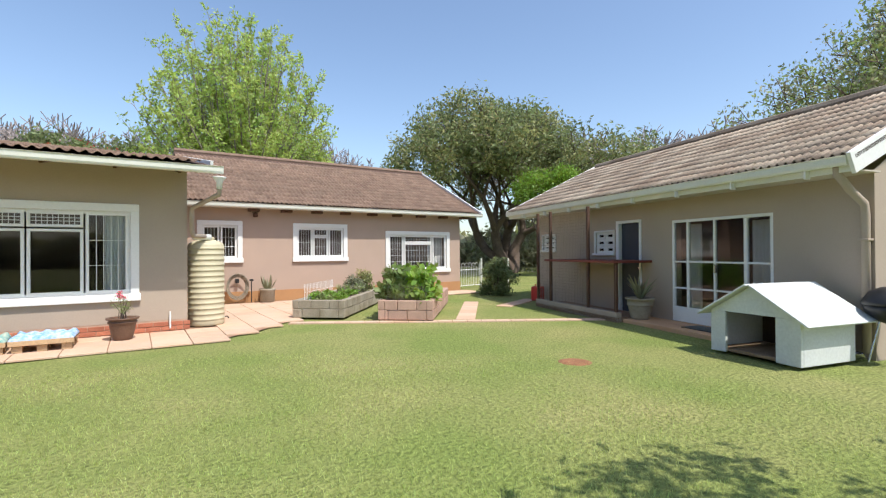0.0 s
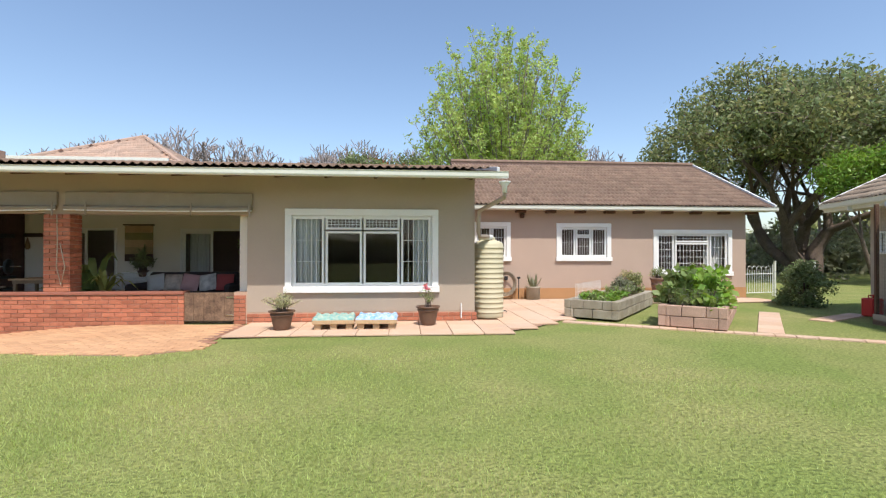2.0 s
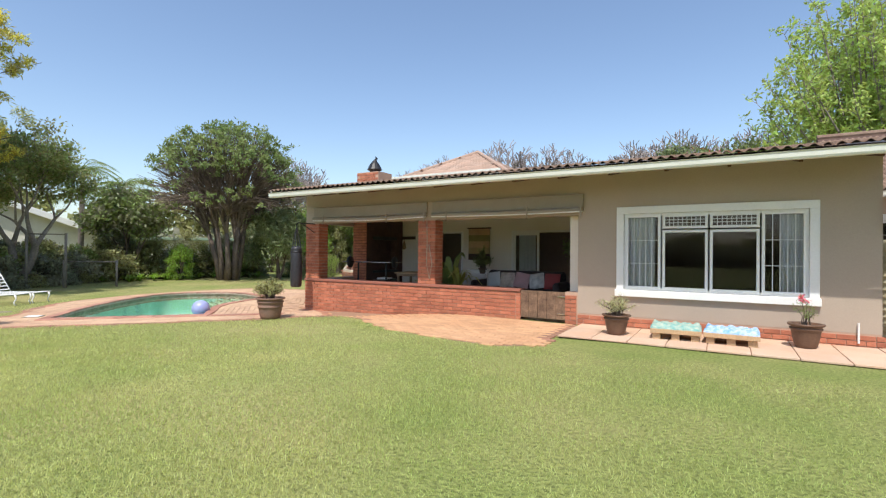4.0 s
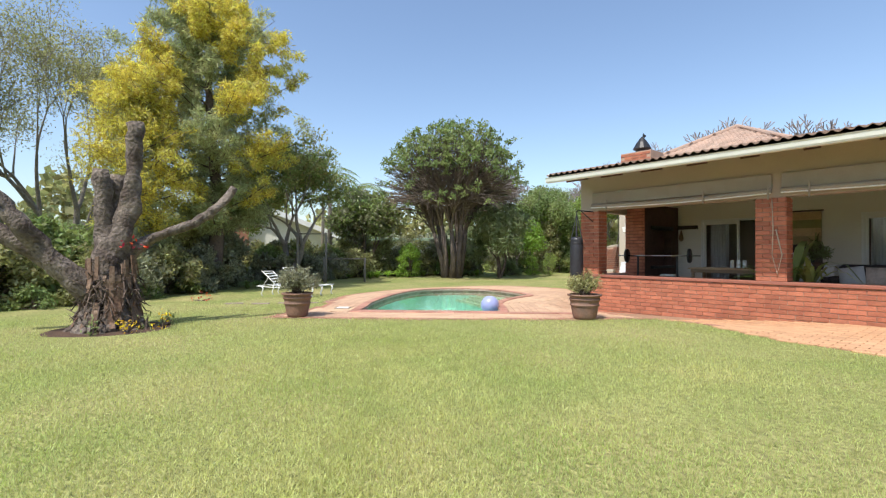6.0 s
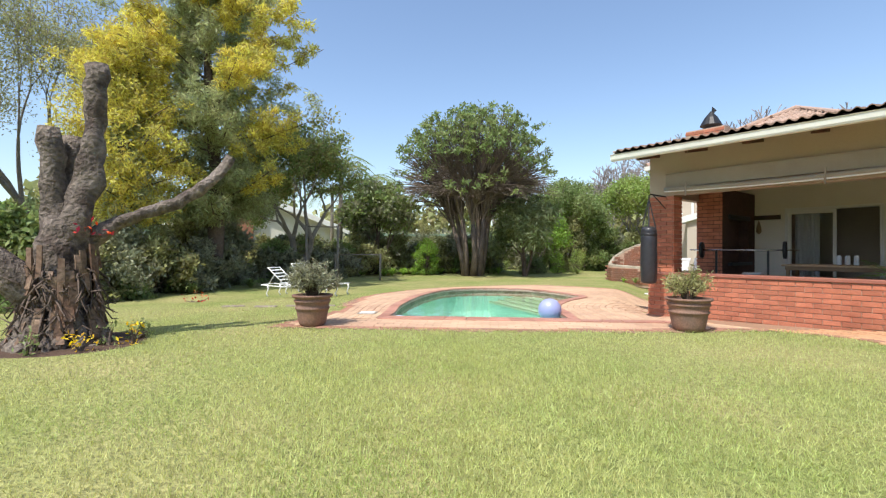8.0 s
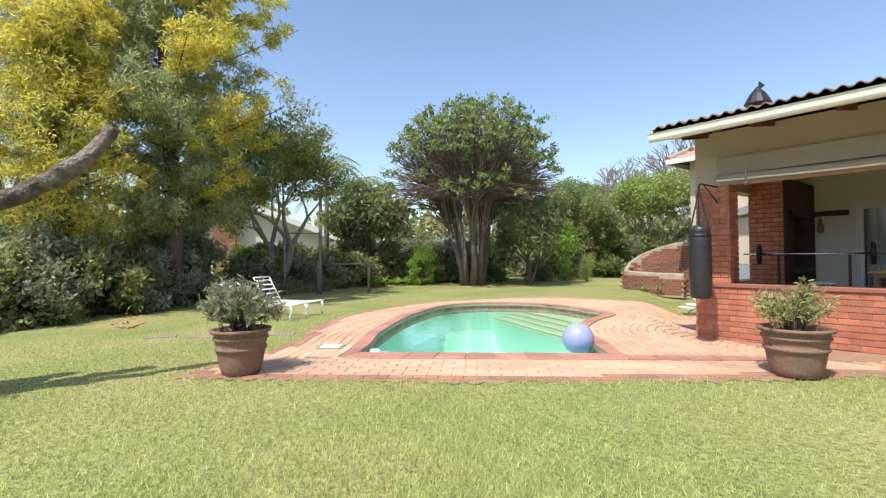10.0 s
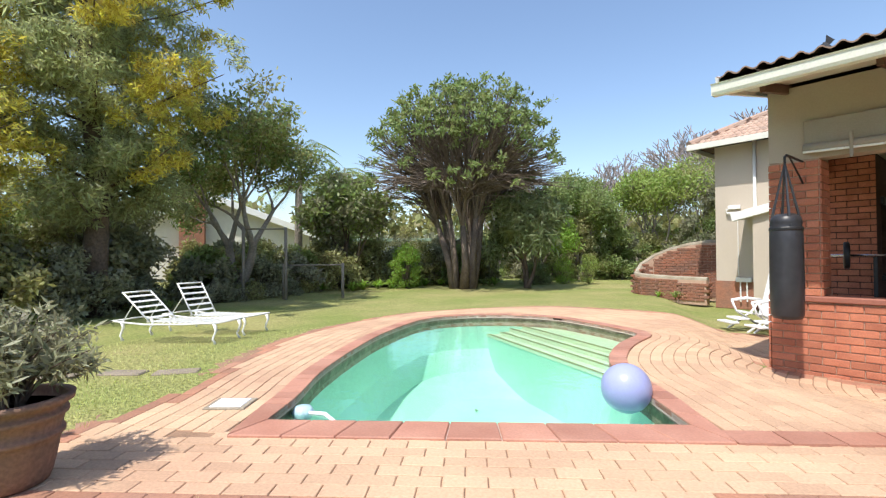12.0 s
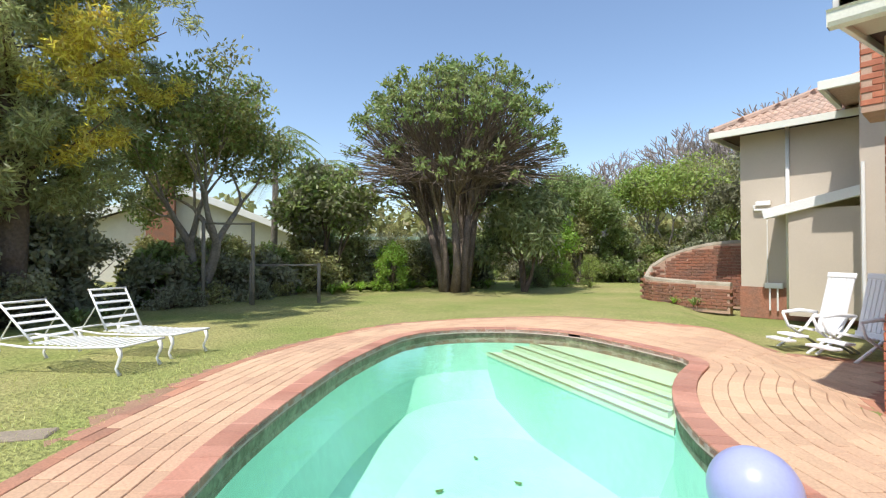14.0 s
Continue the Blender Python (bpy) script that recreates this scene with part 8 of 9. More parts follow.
def build_stump():
    t = thing("dead_tree", "thick dead tree with sawn limbs and peeling bark on the lawn", "tree stump", pose(-12.85, 0.62, -0.02))
    s = Shape()
    rng = random.Random(6)

    def limb(pts, radii, n=14):
        k = len(s.v)
        dense_p, dense_r = [], []
        P = [Vector(p) for p in pts]
        for i in range(len(P) - 1):
            for q in range(5):
                f = q / 5
                dense_p.append(P[i].lerp(P[i + 1], f) + Vector((rng.uniform(-1, 1), rng.uniform(-1, 1), 0)) * 0.018)
                dense_r.append(radii[i] + (radii[i + 1] - radii[i]) * f)
        dense_p.append(P[-1])
        dense_r.append(radii[-1])
        s.tube(dense_p, dense_r, n)
        for j in range(k, len(s.v)):
            v = Vector(s.v[j])
            d = noise.noise(v * 3.1) * 0.07 + noise.noise(v * 9.0) * 0.03
            s.v[j] = tuple(v + Vector((noise.noise(v * 4 + Vector((7, 0, 0))), noise.noise(v * 4 + Vector((0, 7, 0))), 0)) * 0.06 + Vector((d, d, 0)) * 0.5)
    limb([(0.0, 0.05, -0.15), (0, 0.02, 0.15), (0, -0.02, 0.6), (-0.02, 0.0, 1.0), (0, 0.02, 1.35)], [0.50, 0.36, 0.26, 0.225, 0.17], 20)
    limb([(0, 0.05, 0.9), (0.05, 0.12, 1.4), (0.05, 0.26, 1.9), (0.02, 0.30, 2.5), (0.05, 0.28, 3.14)], [0.17, 0.14, 0.115, 0.105, 0.10], 14)
    limb([(-0.1, -0.02, 1.1), (-0.12, -0.06, 1.6), (-0.1, -0.12, 2.4)], [0.18, 0.14, 0.11], 12)
    limb([(-0.25, 0.05, 1.1), (-0.3, 0.1, 1.7), (-0.3, 0.12, 2.35)], [0.16, 0.13, 0.10], 12)
    limb([(0, 0.1, 1.05), (0.05, 0.55, 1.38), (0.1, 1.1, 1.62), (0.1, 1.45, 1.88), (0.12, 1.72, 2.26)], [0.12, 0.08, 0.07, 0.075, 0.06], 12)
    limb([(0, -0.2, 0.55), (0.0, -0.62, 0.95), (0.02, -0.95, 1.45), (0.0, -1.25, 1.85), (0.0, -1.9, 2.35)], [0.21, 0.15, 0.13, 0.12, 0.10], 14)
    limb([(-0.2, -0.3, 0.7), (-0.4, -1.0, 1.3), (-0.5, -1.8, 1.75)], [0.18, 0.14, 0.10], 12)
    for i in range(12):
        a = rng.uniform(0, 6.28)
        limb([(math.cos(a) * 0.27, math.sin(a) * 0.27, 0.35), (math.cos(a) * 0.38, math.sin(a) * 0.38, 0.1), (math.cos(a) * 0.55, math.sin(a) * 0.55, -0.06)], [0.08, 0.07, 0.03], 7)
    part("trunk", s, M_BARK_PALE, t, "grey dead wood with dark peeling bark", True)
    pb = Shape()
    for i in range(110):
        a, z = rng.uniform(0, 6.28), rng.uniform(-0.02, 0.85)
        h = rng.uniform(0.15, 0.38)
        r0, r1 = 0.30 + 0.14 * max(0, 0.5 - z) * 2, 0.285 + 0.14 * max(0, 0.5 - z - h) * 2
        w = rng.uniform(0.06, 0.13)
        v = []
        for zz, r in ((z, r0 + rng.uniform(0.0, 0.05)), (z + h * 0.5, (r0 + r1) / 2 + 0.02), (z + h, r1 + rng.uniform(0.0, 0.03))):
            for da in (-w, w):
                v += [(math.cos(a + da) * r, math.sin(a + da) * r, zz), (math.cos(a + da) * (r + 0.022), math.sin(a + da) * (r + 0.022), zz)]
        pb.add(v, [(1, 3, 7, 5), (5, 7, 11, 9), (0, 4, 6, 2), (4, 8, 10, 6), (0, 1, 5, 4), (4, 5, 9, 8), (2, 6, 7, 3), (6, 10, 11, 7), (0, 2, 3, 1), (8, 9, 11, 10)])
    part("peeling_bark", pb, mat("red_brown_bark", (0.15, 0.085, 0.055), 0.95, var=0.35, scale=5, fine=30, bump=0.8, second=(0.24, 0.17, 0.12), amount=1, island=0.3), t, "peeling red-brown bark plates", kind="stuff")
    tw = Shape()
    for i in range(220):
        a, z = rng.uniform(0, 6.28), rng.uniform(0.1, 0.9)
        p = Vector((math.cos(a) * (0.42 - 0.12 * z), math.sin(a) * (0.42 - 0.12 * z), z))
        q = p + Vector((rng.uniform(-0.1, 0.1), rng.uniform(-0.1, 0.1), rng.uniform(-0.3, 0.1)))
        r2 = q + Vector((rng.uniform(-0.15, 0.15), rng.uniform(-0.15, 0.15), rng.uniform(-0.2, 0.1)))
        q.z, r2.z = max(q.z, 0.0), max(r2.z, 0.0)
        tw.tube([p, q, r2], [0.012, 0.009, 0.004], 4)
    part("dead_growth", tw, M_BARK, t, "tangle of dead brown shoots", True, kind="stuff")
    soil = Shape().lathe([(0.95, 0.0), (0.8, 0.035), (0.3, 0.05)], 26, pose(-12.8, 0.62, -0.045))
    whole("planting_hole", soil, M_SOIL, "ring of bare dark soil round the dead tree", "soil bed")
    rg = random.Random(9)
    for i in range(6):
        a = rg.uniform(-0.9, 1.6)
        x, y = -12.85 + math.cos(a) * rg.uniform(0.55, 0.9), 0.62 + math.sin(a) * rg.uniform(0.5, 0.95)
        bush("small flowering plant at the foot of the dead tree", x, y, -0.01, 0.12, 0.12, 0.26, 1500 + i, (L_YEL, L_MID, L_DARK, L_MID)[i % 4], 0.05, 60, "flower", "garden_flower", 8)
    bush("red-flowered air plant lodged in the dead tree", -12.7, 0.95, 1.18, 0.18, 0.2, 0.2, 1520, L_RED, 0.07, 60, "flower", "garden_flower", 8)
    bush("red-flowered plant on the lawn edge", -17.5, 2.9, -0.12, 0.3, 0.3, 0.25, 1521, L_RED, 0.06, 40, "flower", "garden_flower", 8)


build_stump()


def build_far_things():
    # neighbours beyond the border
    h = thing("neighbour_house", "pale plastered neighbour house with a gabled tiled roof and brick chimney", "house", pose(-37, 10.5, -0.4, 0, 0, 72), kind="structure")
    s = Shape().box(-5, 5, 0, 7, 0, 2.7)
    s.add([(-5, 0, 2.7), (5, 0, 2.7), (0, 0, 4.6), (-5, 7, 2.7), (5, 7, 2.7), (0, 7, 4.6)], [(0, 1, 2), (3, 5, 4)])
    part("wall", s, M_HOUSEWALL, h, "pale plastered walls")
    for sg in (-1, 1):
        L = math.hypot(5.6, 2.1)
        part("roof", Shape().cbox(0, L, -0.5, 7.5, 0, 0.12, 0.01, pose(0, 0, 4.75, 0, 20.5, 0) if sg > 0 else pose(0, 7, 4.75, 0, 0, 180) @ pose(0, 0, 0, 0, 20.5, 0)), M_TILE_TERRA, h, "pinkish tiled roof slope")
        part("barge_board", Shape().cbox(0, L, -0.55, -0.45, -0.2, 0.14, 0.01, pose(0, 0, 4.75, 0, 20.5 if sg > 0 else 159.5, 0)), M_WHITE, h, "white barge board")
    part("chimney", Shape().cbox(-1.6, -0.4, -0.7, 0.0, 0, 5.4, 0.02), M_RUSTIC, h, "brick chimney")
    h = thing("neighbour_outbuilding", "low pale outbuilding with a flat green-edged roof behind the border", "house", pose(-33.0, 21.0, -0.3, 0, 0, 55), kind="structure")
    part("wall", Shape().box(-5.5, 4.5, 0, 4, 0, 2.3), M_HOUSEWALL, h, "pale plastered walls")
    part("roof", Shape().cbox(-5.9, 4.9, -0.4, 4.4, 2.3, 2.5, 0.02), mat("green_roof_edge", (0.22, 0.30, 0.22), 0.7, var=0.1), h, "thin green-edged roof")
    # palm trees
    for i, (x, y, hh) in enumerate([(-30.5, 14.5, 5.2), (-32.5, 13.2, 4.8), (-27.2, 11.1, 5.3)]):
        t = thing("palm_tree", "slender garden palm with feathered fronds beyond the border", "palm tree", pose(x, y, -0.2), group="palm trees")
        part("trunk", Shape().tube([(0, 0, 0), (0.1, 0, hh * 0.5), (0.05, 0.05, hh)], [0.14, 0.11, 0.09], 8), M_BARK_LIGHT, t, "", True)
        rng = random.Random(i)
        for k in range(15):
            an, up0 = k * 2.4, rng.uniform(0.2, 0.9)
            s = Shape()
            L = rng.uniform(1.5, 2.0)
            pts = [Vector((math.cos(an) * L * f, math.sin(an) * L * f, hh + L * (up0 * f - 0.9 * f * f))) for f in (0, 0.2, 0.4, 0.6, 0.8, 1)]
            s.tube(pts, [0.02, 0.016, 0.012, 0.01, 0.007, 0.003], 3)
            for q in range(26):
                f = (q + 1) / 27 * 5
                j = min(int(f), 4)
                c = pts[j].lerp(pts[j + 1], f - j)
                for sg in (-1, 1):
                    d = (Vector((-math.sin(an), math.cos(an), 0)) * sg + Vector((math.cos(an) * 0.5, math.sin(an) * 0.5, -0.5))).normalized()
                    e = Vector((math.cos(an), math.sin(an), 0)) * 0.022
                    s.add([tuple(c - e), tuple(c + e), tuple(c + d * 0.5)], [(0, 1, 2)])
            part("frond", s, L_MID, t)
    # wire and picket fences
    f = thing("far_fence", "grey timber and wire fence across the far end of the lawn", "fence", kind="structure")
    pts = [(-26.0, 23.2), (-19.0, 27.6)]
    a, b = Vector(pts[0]), Vector(pts[1])
    n = 12
    for i in range(n + 1):
        p = a.lerp(b, i / n)
        part("post", Shape().tube([(p.x, p.y, -0.3), (p.x, p.y, 0.95)], 0.045, 6), M_POST, f, "grey timber post")
    for z in (0.1, 0.3, 0.5, 0.7, 0.88):
        part("wire", Shape().tube([(a.x, a.y, z), (b.x, b.y, z)], 0.008, 4), M_POST, f)
    f = thing("picket_fence", "short run of uneven grey pickets near the curved wall", "fence", kind="structure")
    for i in range(20):
        x, y = -20.3 + i * 0.12, 25.4 + i * 0.05
        part("picket", Shape().cbox(x, x + 0.07, y, y + 0.03, -0.25, random.uniform(0.72, 0.85), 0.004), M_POST, f)
    f = thing("left_fence", "low grey post and wire fence behind the left border", "fence", kind="structure")
    for i in range(9):
        x, y = -18.6 - i * 0.45, -5.5 + i * 1.2
        part("post", Shape().cbox(x - 0.05, x + 0.05, y - 0.05, y + 0.05, -0.3, 1.0, 0.005), M_POST, f)
    for z in (0.35, 0.65, 0.92):
        part("rail", Shape().tube([(-18.6, -5.5, z), (-22.2, 4.1, z)], 0.012, 4), M_POST, f)


build_far_things()


# ---------------------------------------------------------------- paving
def build_deck():
    base = Shape()
    st = 0.12
    x = -17.8
    cells = set()
    n, mrow = int(10 / st), int(11 / st)
    big = offset_outline(DECK[::1], 0.10)
    for i in range(n):
        for j in range(mrow):
            cx, cy = -17.9 + i * st, 2.6 + j * st
            if inside(big, cx, cy) and not any(inside(POOL, cx + a, cy + b) for a in (-0.07, 0, 0.07) for b in (-0.07, 0, 0.07)):
                cells.add((i, j))
    for i, j in cells:
        x0, y0 = -17.9 + (i - 0.5) * st, 2.6 + (j - 0.5) * st
        q = [(x0, y0), (x0 + st, y0), (x0 + st, y0 + st), (x0, y0 + st)]
        base.add([(a, b, ground_z(a, b) - 0.008) for a, b in q], [(0, 1, 2, 3)])
    deck = whole("pool_deck", base, M_PAVE_BASE, "brick-paved pool surround of tan clay pavers with darker edge bricks", kind="structure")
    # coping tiles
    cop = thing("pool_coping", "red clay coping tiles bedded in pale grout round the pool edge", "pool coping", kind="structure")
    inner, outer = offset_outline(POOL, -0.03), offset_outline(POOL, 0.15)
    front = (Vector(POOL[1]) - Vector(POOL[0])).normalized()
    front_out = Vector((front.y, -front.x))
    outer[0] = tuple(Vector(POOL[0]) + front_out * 0.25 - front * 0.10)
    outer[1] = tuple(Vector(POOL[1]) + front_out * 0.25 + front * 0.10)
    k = len(POOL)
    g = Shape()
    g.add([(x, y, 0.002) for x, y in inner] + [(x, y, 0.002) for x, y in outer] + [(x, y, -0.045) for x, y in inner], [(i, (i + 1) % k, k + (i + 1) % k, k + i)[::-1] for i in range(k)] + [(i, 2 * k + i, 2 * k + (i + 1) % k, (i + 1) % k)[::-1] for i in range(k)])
    part("grout_bed", g, M_GROUT, cop, "pale grout")
    for i in range(k):
        a0, a1, b0, b1 = Vector(inner[i]), Vector(inner[(i + 1) % k]), Vector(outer[i]), Vector(outer[(i + 1) % k])
        L = (Vector(POOL[(i + 1) % k]) - Vector(POOL[i])).length
        c = max(1, round(L / 0.30))
        gap = 0.004 / L
        for q in range(c):
            f0, f1 = q / c + gap, (q + 1) / c - gap
            P = [a0.lerp(a1, f0), a0.lerp(a1, f1), b0.lerp(b1, f1), b0.lerp(b1, f0)]
            cen = sum(P, Vector((0, 0))) / 4
            top = [p + (cen - p) * 0.035 for p in P]
            s = Shape()
            v = [(*(p), -0.03) for p in P] + [(*(p), 0.010) for p in P] + [(*(p), 0.017) for p in top]
            s.add(v, [(0, 1, 5, 4), (1, 2, 6, 5), (2, 3, 7, 6), (3, 0, 4, 7), (4, 5, 9, 8), (5, 6, 10, 9), (6, 7, 11, 10), (7, 4, 8, 11), (8, 9, 10, 11)])
            part("coping_tile", s, M_COPING, cop)
    run = Vector(outer[1])
    for q in range(5):
        a0 = run + front * (0.30 * q + 0.01)
        P = [a0, a0 + front * 0.29, a0 + front * 0.29 - front_out * 0.20, a0 - front_out * 0.20]
        s = Shape()
        s.add([(*p, -0.03) for p in P] + [(*p, 0.012) for p in P], [(0, 1, 5, 4), (1, 2, 6, 5), (2, 3, 7, 6), (3, 0, 4, 7), (4, 5, 6, 7)])
        part("coping_tile", s, M_COPING, cop)
    # pavers
    bl, bw = 0.226, 0.113
    key = Shape().cbox(-bl / 2 + 0.003, bl / 2 - 0.003, -bw / 2 + 0.003, bw / 2 - 0.003, -0.035, 0.0, 0.004)
    me, med = key.mesh("paver", M_PAVER), key.mesh("paver", M_PAVER_DARK)
    spots = []
    F0, F1 = Vector((-12.44, 4.56)), Vector((-10.52, 6.60))
    fd = (F1 - F0).normalized()
    fn = Vector((fd.y, -fd.x))
    ang = math.degrees(math.atan2(fd.y, fd.x))
    # straight courses in front
    for r in range(16):
        off = 0.25 + bw * (r + 0.5)
        i = -14
        while i < 42:
            p = F0 + fd * (i * bl + (bl / 2 if r % 2 else 0)) + fn * off
            if inside(DECK, p.x, p.y):
                spots.append((p, ang, False))
            i += 1
    # courses that follow the curved edge
    for r in range(46):
        off = 0.15 + bw * (r + 0.5)
        ring = offset_outline(POOL, off)
        for j, (p, d) in enumerate(resample(ring, bl)):
            if (p - F0).dot(fn) > 0.25 and -9 < 1:
                continue
            if inside(DECK, p.x, p.y) and not inside(offset_outline(POOL, off - 0.04), p.x, p.y):
                spots.append((p, math.degrees(math.atan2(d.y, d.x)), False))
    near = Vector((-11.2, 5.0))
    seen, keep = {}, []
    for p, a, _ in spots:
        cell = (int(p.x / 0.12), int(p.y / 0.12))
        if any((q - p).length < bw * 0.80 for dx in (-1, 0, 1) for dy in (-1, 0, 1) for q in seen.get((cell[0] + dx, cell[1] + dy), ())):
            continue
        seen.setdefault(cell, []).append(p)
        keep.append((p, a))
    keep.sort(key=lambda q: (q[0] - near).length)
    rest, dark = Shape(), Shape()
    for i, (p, a) in enumerate(keep):
        edge = not all(inside(DECK, p.x + dx, p.y + dy) for dx, dy in ((0.16, 0), (-0.16, 0), (0, 0.16), (0, -0.16)))
        z = ground_z(p.x, p.y) + random.uniform(-0.001, 0.002)
        gx, gy = ground_z(p.x + 0.05, p.y) - ground_z(p.x - 0.05, p.y), ground_z(p.x, p.y + 0.05) - ground_z(p.x, p.y - 0.05)
        turn = Vector((0, 0, 1)).rotation_difference(Vector((-gx / 0.1, -gy / 0.1, 1))).to_matrix().to_4x4()
        m = Matrix.Translation((p.x, p.y, z)) @ turn @ pose(0, 0, 0, random.uniform(-0.3, 0.3), random.uniform(-0.2, 0.2), a + random.uniform(-0.6, 0.6))
        if i < 300:
            part("paver", med if edge else me, M_PAVER, deck, m=m)
        else:
            (dark if edge else rest).add(key.v, key.f, m)
    part("paver_field", rest, M_PAVER, deck, "tan clay pavers", kind="stuff")
    part("paver_edge", dark, M_PAVER_DARK, deck, "dark edge pavers", kind="stuff")


build_deck()


def build_apron():
    """Orange brick apron before the porch."""
    AP = [(-10.6, 9.92), (-9.3, 9.2), (-8.1, 8.5), (-7.2, 7.85), (-6.3, 7.35), (-4.9, 7.15), (-4.0, 7.1), (-3.45, 7.55), (-3.5, 8.3), (-3.55, 9.92)]
    b = Shape()
    b.add([(x, y, ground_z(x, y) - 0.008) for x, y in AP] + [(x, y, ground_z(x, y) - 0.1) for x, y in AP], [tuple(range(len(AP))), *[(i, len(AP) + i, len(AP) + (i + 1) % len(AP), (i + 1) % len(AP)) for i in range(len(AP))]])
    ap = whole("porch_apron", b, M_PAVE_BASE, "orange brick apron sweeping out from the porch gate", kind="structure")
    key = Shape().cbox(-0.107, 0.107, -0.052, 0.052, -0.03, 0.0, 0.003)
    me = key.mesh("paver", M_APRON)
    rest, dark, c = Shape(), Shape(), 0
    for j in range(30):
        for i in range(34):
            x, y = -10.7 + i * 0.222 + (0.111 if j % 2 else 0), 7.0 + j * 0.112
            if y < 9.86 and inside(AP, x, y):
                edge = not all(inside(AP, x + dx, y + dy) for dx, dy in ((0.12, -0.08), (-0.12, -0.08), (0.12, 0.02), (-0.12, 0.02)))
                m = pose(x, y, ground_z(x, y) + 0.004 + random.uniform(-0.001, 0.002), 0, 0, random.uniform(-0.8, 0.8))
                if c < 250 and y < 8.0:
                    part("paver", me, M_APRON, ap, m=m)
                    c += 1
                else:
                    (dark if edge else rest).add(key.v, key.f, m)
    part("paver_field", rest, M_APRON, ap, "orange clay pavers", kind="stuff")
    if dark.v:
        part("paver_edge", dark, M_PAVER_DARK, ap, "darker edge pavers", kind="stuff")


build_apron()


def build_slabs():
    """Buff slabs along the front wall and in the court."""
    area = [(-3.45, 8.35), (-1.4, 8.4), (0.4, 8.42), (1.4, 8.65), (2.1, 9.15), (2.85, 10.0), (3.2, 10.9), (4.2, 12.1), (5.2, 13.3), (10.2, 13.3), (10.28, 14.46), (1.0, 14.46), (1.0, 9.93), (-3.45, 9.93)]
    sb = thing("slab_paving", "buff square paving slabs along the house wall and in the court", "paving", kind="structure")
    base = Shape()
    base.add([(x, y, -0.020) for x, y in area], [tuple(range(len(area)))])
    part("bedding", base, M_PAVE_BASE, sb, "sandy bedding")
    w = 0.55
    for j in range(12):
        for i in range(26):
            x0, y0 = -3.45 + i * w + 0.006, 8.38 + j * 0.52 + 0.006
            x1, y1 = x0 + w - 0.012, y0 + 0.52 - 0.012
            quad = [(x0, y0), (x1, y0), (x1, y1), (x0, y1)]
            c = ((x0 + x1) / 2, (y0 + y1) / 2)
            if not inside(area, *c) or (c[1] > 9.93 and c[0] < 1.05) or y1 > 14.5:
                continue
            if y1 > 9.93 and x0 < 1.0:
                y1 = 9.92
                if y1 - y0 < 0.05:
                    continue
            s = Shape().cbox(x0, x1, y0, y1, -0.03, random.uniform(-0.002, 0.003), 0.005)
            part("slab", s, M_SLAB, sb)
    e = thing("edging_strip", "narrow strip of tan paving bricks between lawn and raised beds", "paving", kind="structure")
    a, b = Vector((2.95, 9.75)), Vector((9.0, 6.15))
    d = (b - a).normalized()
    L = (b - a).length
    for i in range(int(L / 0.3)):
        p = a + d * (i * 0.3)
        part("brick", Shape().cbox(-0.145, 0.145, -0.11, 0.11, -0.03, 0.004, 0.005, pose(p.x, p.y, -0.02, 0, 0, math.degrees(math.atan2(d.y, d.x)))), M_SLAB, e)
    for i in range(7):
        p = Vector((6.15, 8.35)) + Vector((0.62, 0.785)) * (i * 0.5)
        part("slab", Shape().cbox(-0.24, 0.24, -0.2, 0.2, -0.03, 0.003, 0.006, pose(p.x, p.y, -0.02, 0, 0, 51.7)), M_SLAB, e)
    for i in range(7):
        p = Vector((8.3, 9.6)).lerp(Vector((9.9, 10.4)), i / 6)
        part("slab", Shape().cbox(-0.12, 0.12, -0.2, 0.2, -0.03, 0.003, 0.006, pose(p.x, p.y, -0.02, 0, 0, 26)), M_SLAB, e)


build_slabs()


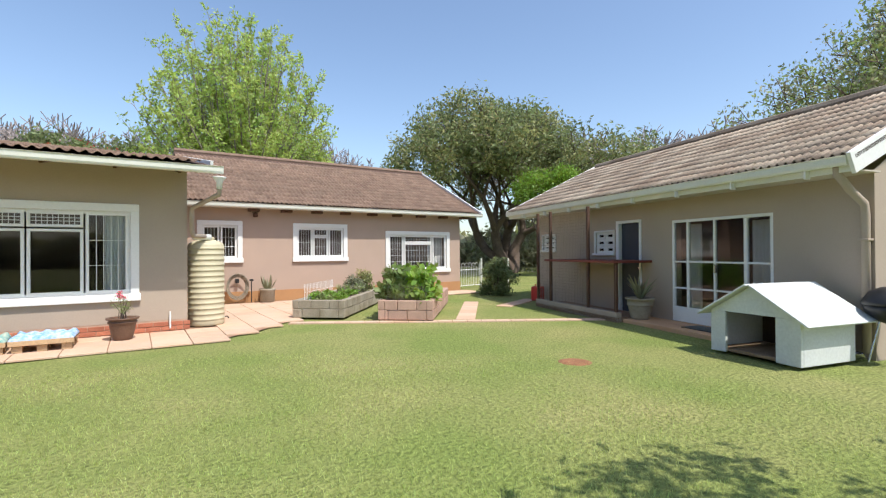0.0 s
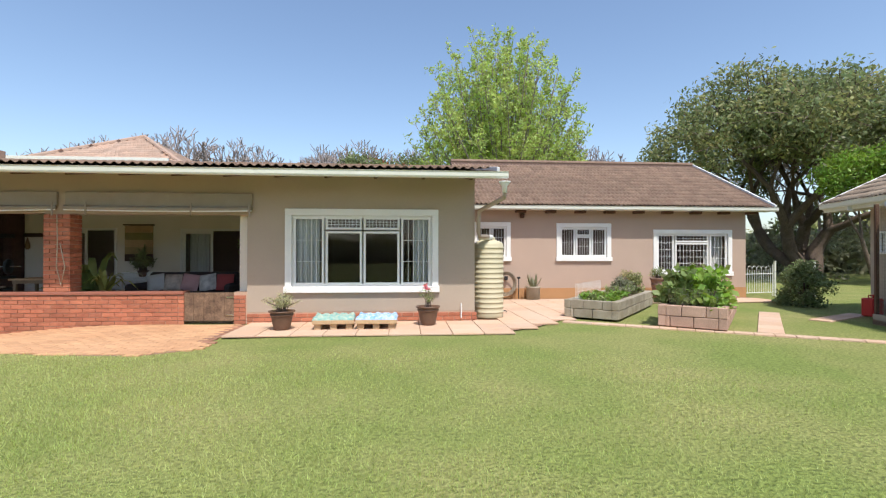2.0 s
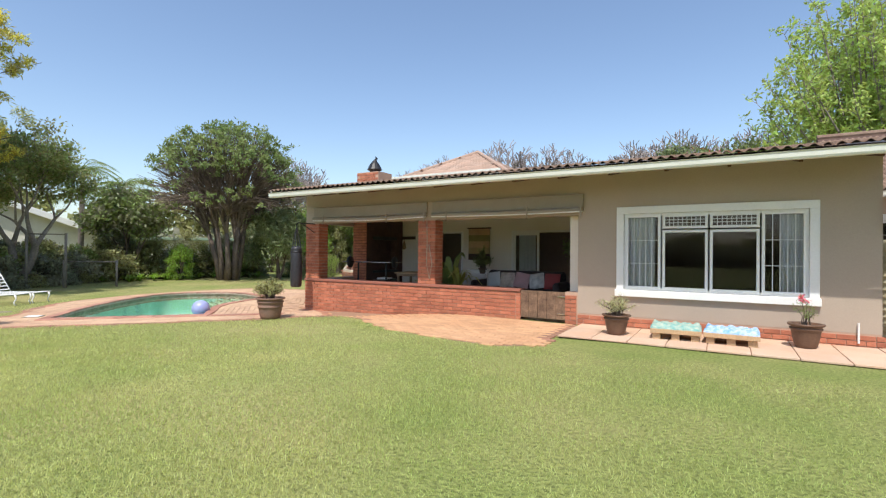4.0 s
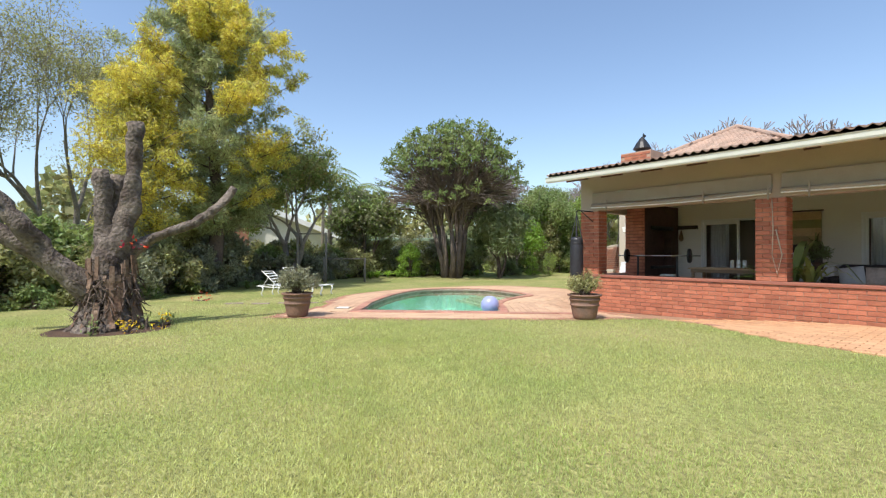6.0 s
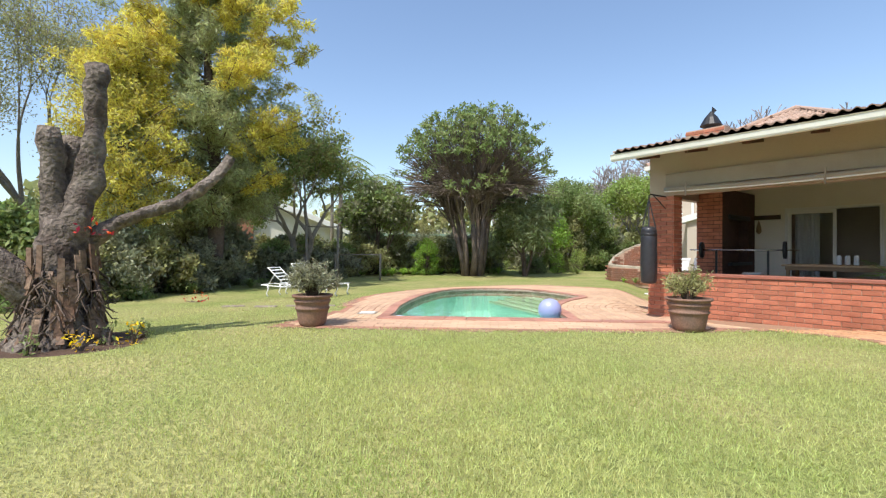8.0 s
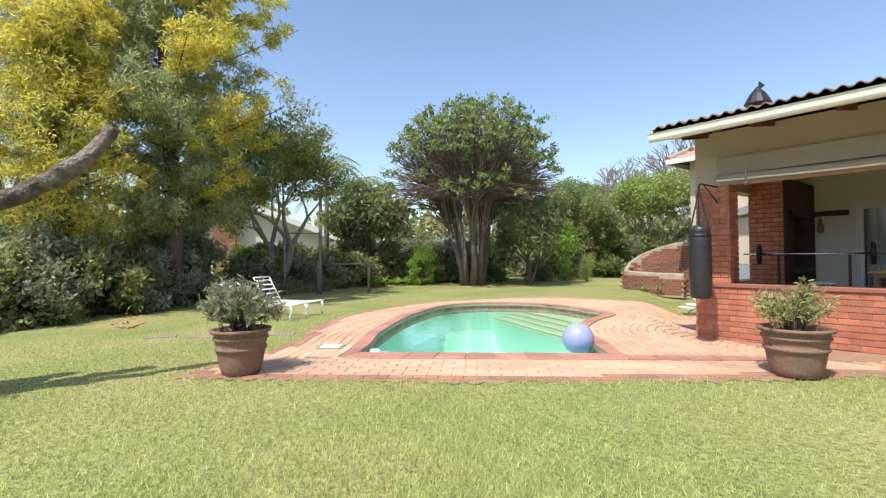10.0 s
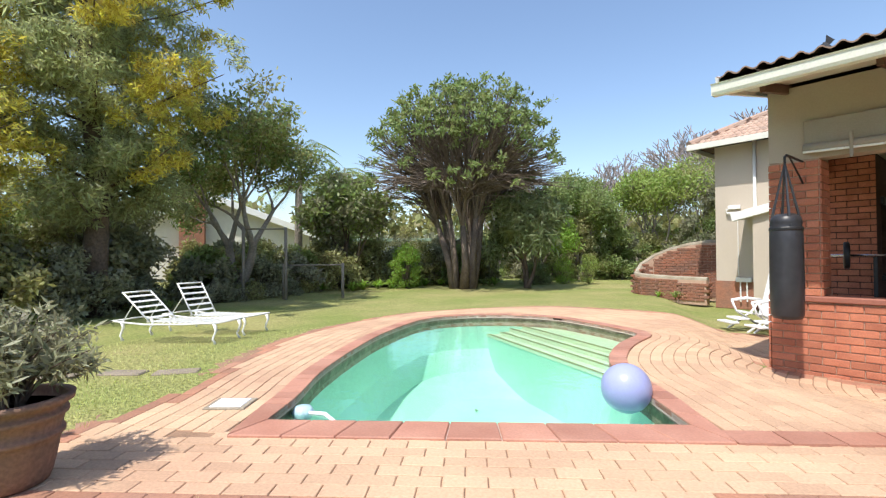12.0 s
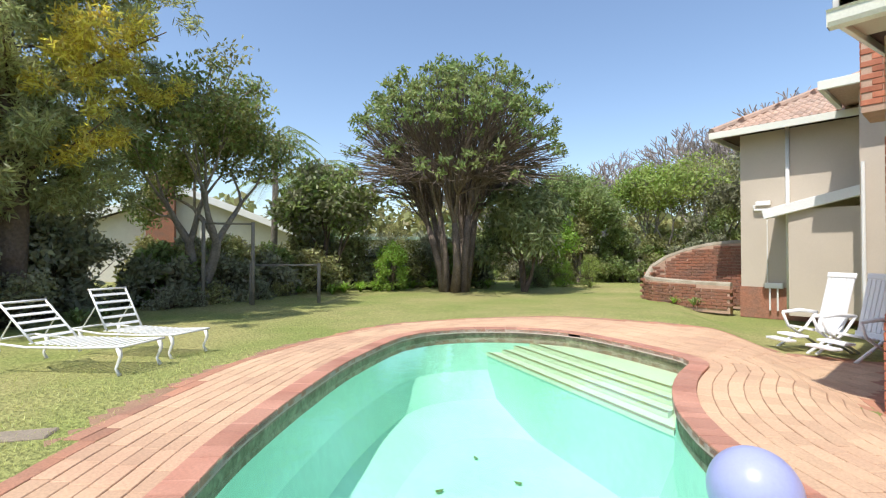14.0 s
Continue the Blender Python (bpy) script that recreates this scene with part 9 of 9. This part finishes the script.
def build_grass():
    """Short blades on the nearest lawn."""
    rng = np.random.default_rng(12)
    n = 620000
    # a band along the walk
    path = np.array([(-0.2, 0.4), (-0.9, 0.6), (-4.6, 0.0), (-6.0, 0.7), (-8.2, 2.5), (-10.2, 4.3)])
    seg = rng.integers(0, len(path) - 1, n)
    f = rng.random(n)[:, None]
    c = path[seg] + (path[seg + 1] - path[seg]) * f
    r = 7.0 * rng.random(n) ** 0.95
    a = rng.random(n) * 2 * np.pi
    x, y = c[:, 0] + r * np.cos(a), c[:, 1] + r * np.sin(a)
    wob = np.sin(x * 1.7 + 0.6 * np.sin(y * 1.3)) * np.sin(y * 1.9 + x * 0.4)
    ok = []
    grid = {}
    aps = [(-10.6, 9.92), (-9.3, 9.2), (-8.1, 8.5), (-7.2, 7.85), (-6.3, 7.35), (-4.9, 7.15), (-4.0, 7.1), (-3.45, 7.55), (-3.5, 8.3), (-3.55, 9.92)]

    def bare(px, py):
        return inside(DECK, px, py) or inside(aps, px, py) or py > 8.42 and px > -11.2 or (px > 5.6 and py < 4.6) or px > 7.2 or (px + 12.8) ** 2 + (py - 0.62) ** 2 < 0.6 or py > 13
    gx, gy = np.floor(x / 0.1).astype(int), np.floor(y / 0.1).astype(int)
    for i in range(n):
        k = (gx[i], gy[i])
        if k not in grid:
            grid[k] = not bare(k[0] * 0.1 + 0.05, k[1] * 0.1 + 0.05)
        ok.append(grid[k])
    ok = np.array(ok)
    x, y, wob = x[ok], y[ok], wob[ok]
    n = len(x)
    z = np.zeros(n)
    gz = {}
    ix, iy = np.round(x / 0.3).astype(int), np.round(y / 0.3).astype(int)
    for i in range(n):
        k = (ix[i], iy[i])
        if k not in gz:
            gz[k] = ground_z(k[0] * 0.3, k[1] * 0.3)
        z[i] = gz[k]
    h = rng.uniform(0.010, 0.027, n) * (1 + 0.4 * wob)
    an = rng.random(n) * 2 * np.pi
    w = 0.0032
    lean = rng.normal(0, 0.019, (n, 2))
    v = np.zeros((n, 3, 3))
    v[:, 0] = np.stack([x - w * np.cos(an), y - w * np.sin(an), z - 0.02], 1)
    v[:, 1] = np.stack([x + w * np.cos(an), y + w * np.sin(an), z - 0.02], 1)
    v[:, 2] = np.stack([x + lean[:, 0], y + lean[:, 1], z + h], 1)
    me = bpy.data.meshes.new("grass")
    me.vertices.add(3 * n)
    me.vertices.foreach_set("co", v.astype(np.float32).ravel())
    me.loops.add(3 * n)
    me.loops.foreach_set("vertex_index", np.arange(3 * n, dtype=np.int32))
    me.polygons.add(n)
    me.polygons.foreach_set("loop_start", np.arange(0, 3 * n, 3, dtype=np.int32))
    g = leaf_mat("grass_blade", (0.33, 0.40, 0.13), (0.45, 0.475, 0.19), 0.35, 0.32, 0.6, 0.015)
    drier_towards_pool(g)
    me.materials.append(g)
    me.update(calc_edges=True)
    ob = new("grass", me)
    tagged(ob, "short green mown grass blades", "grass", kind="stuff")


build_grass()
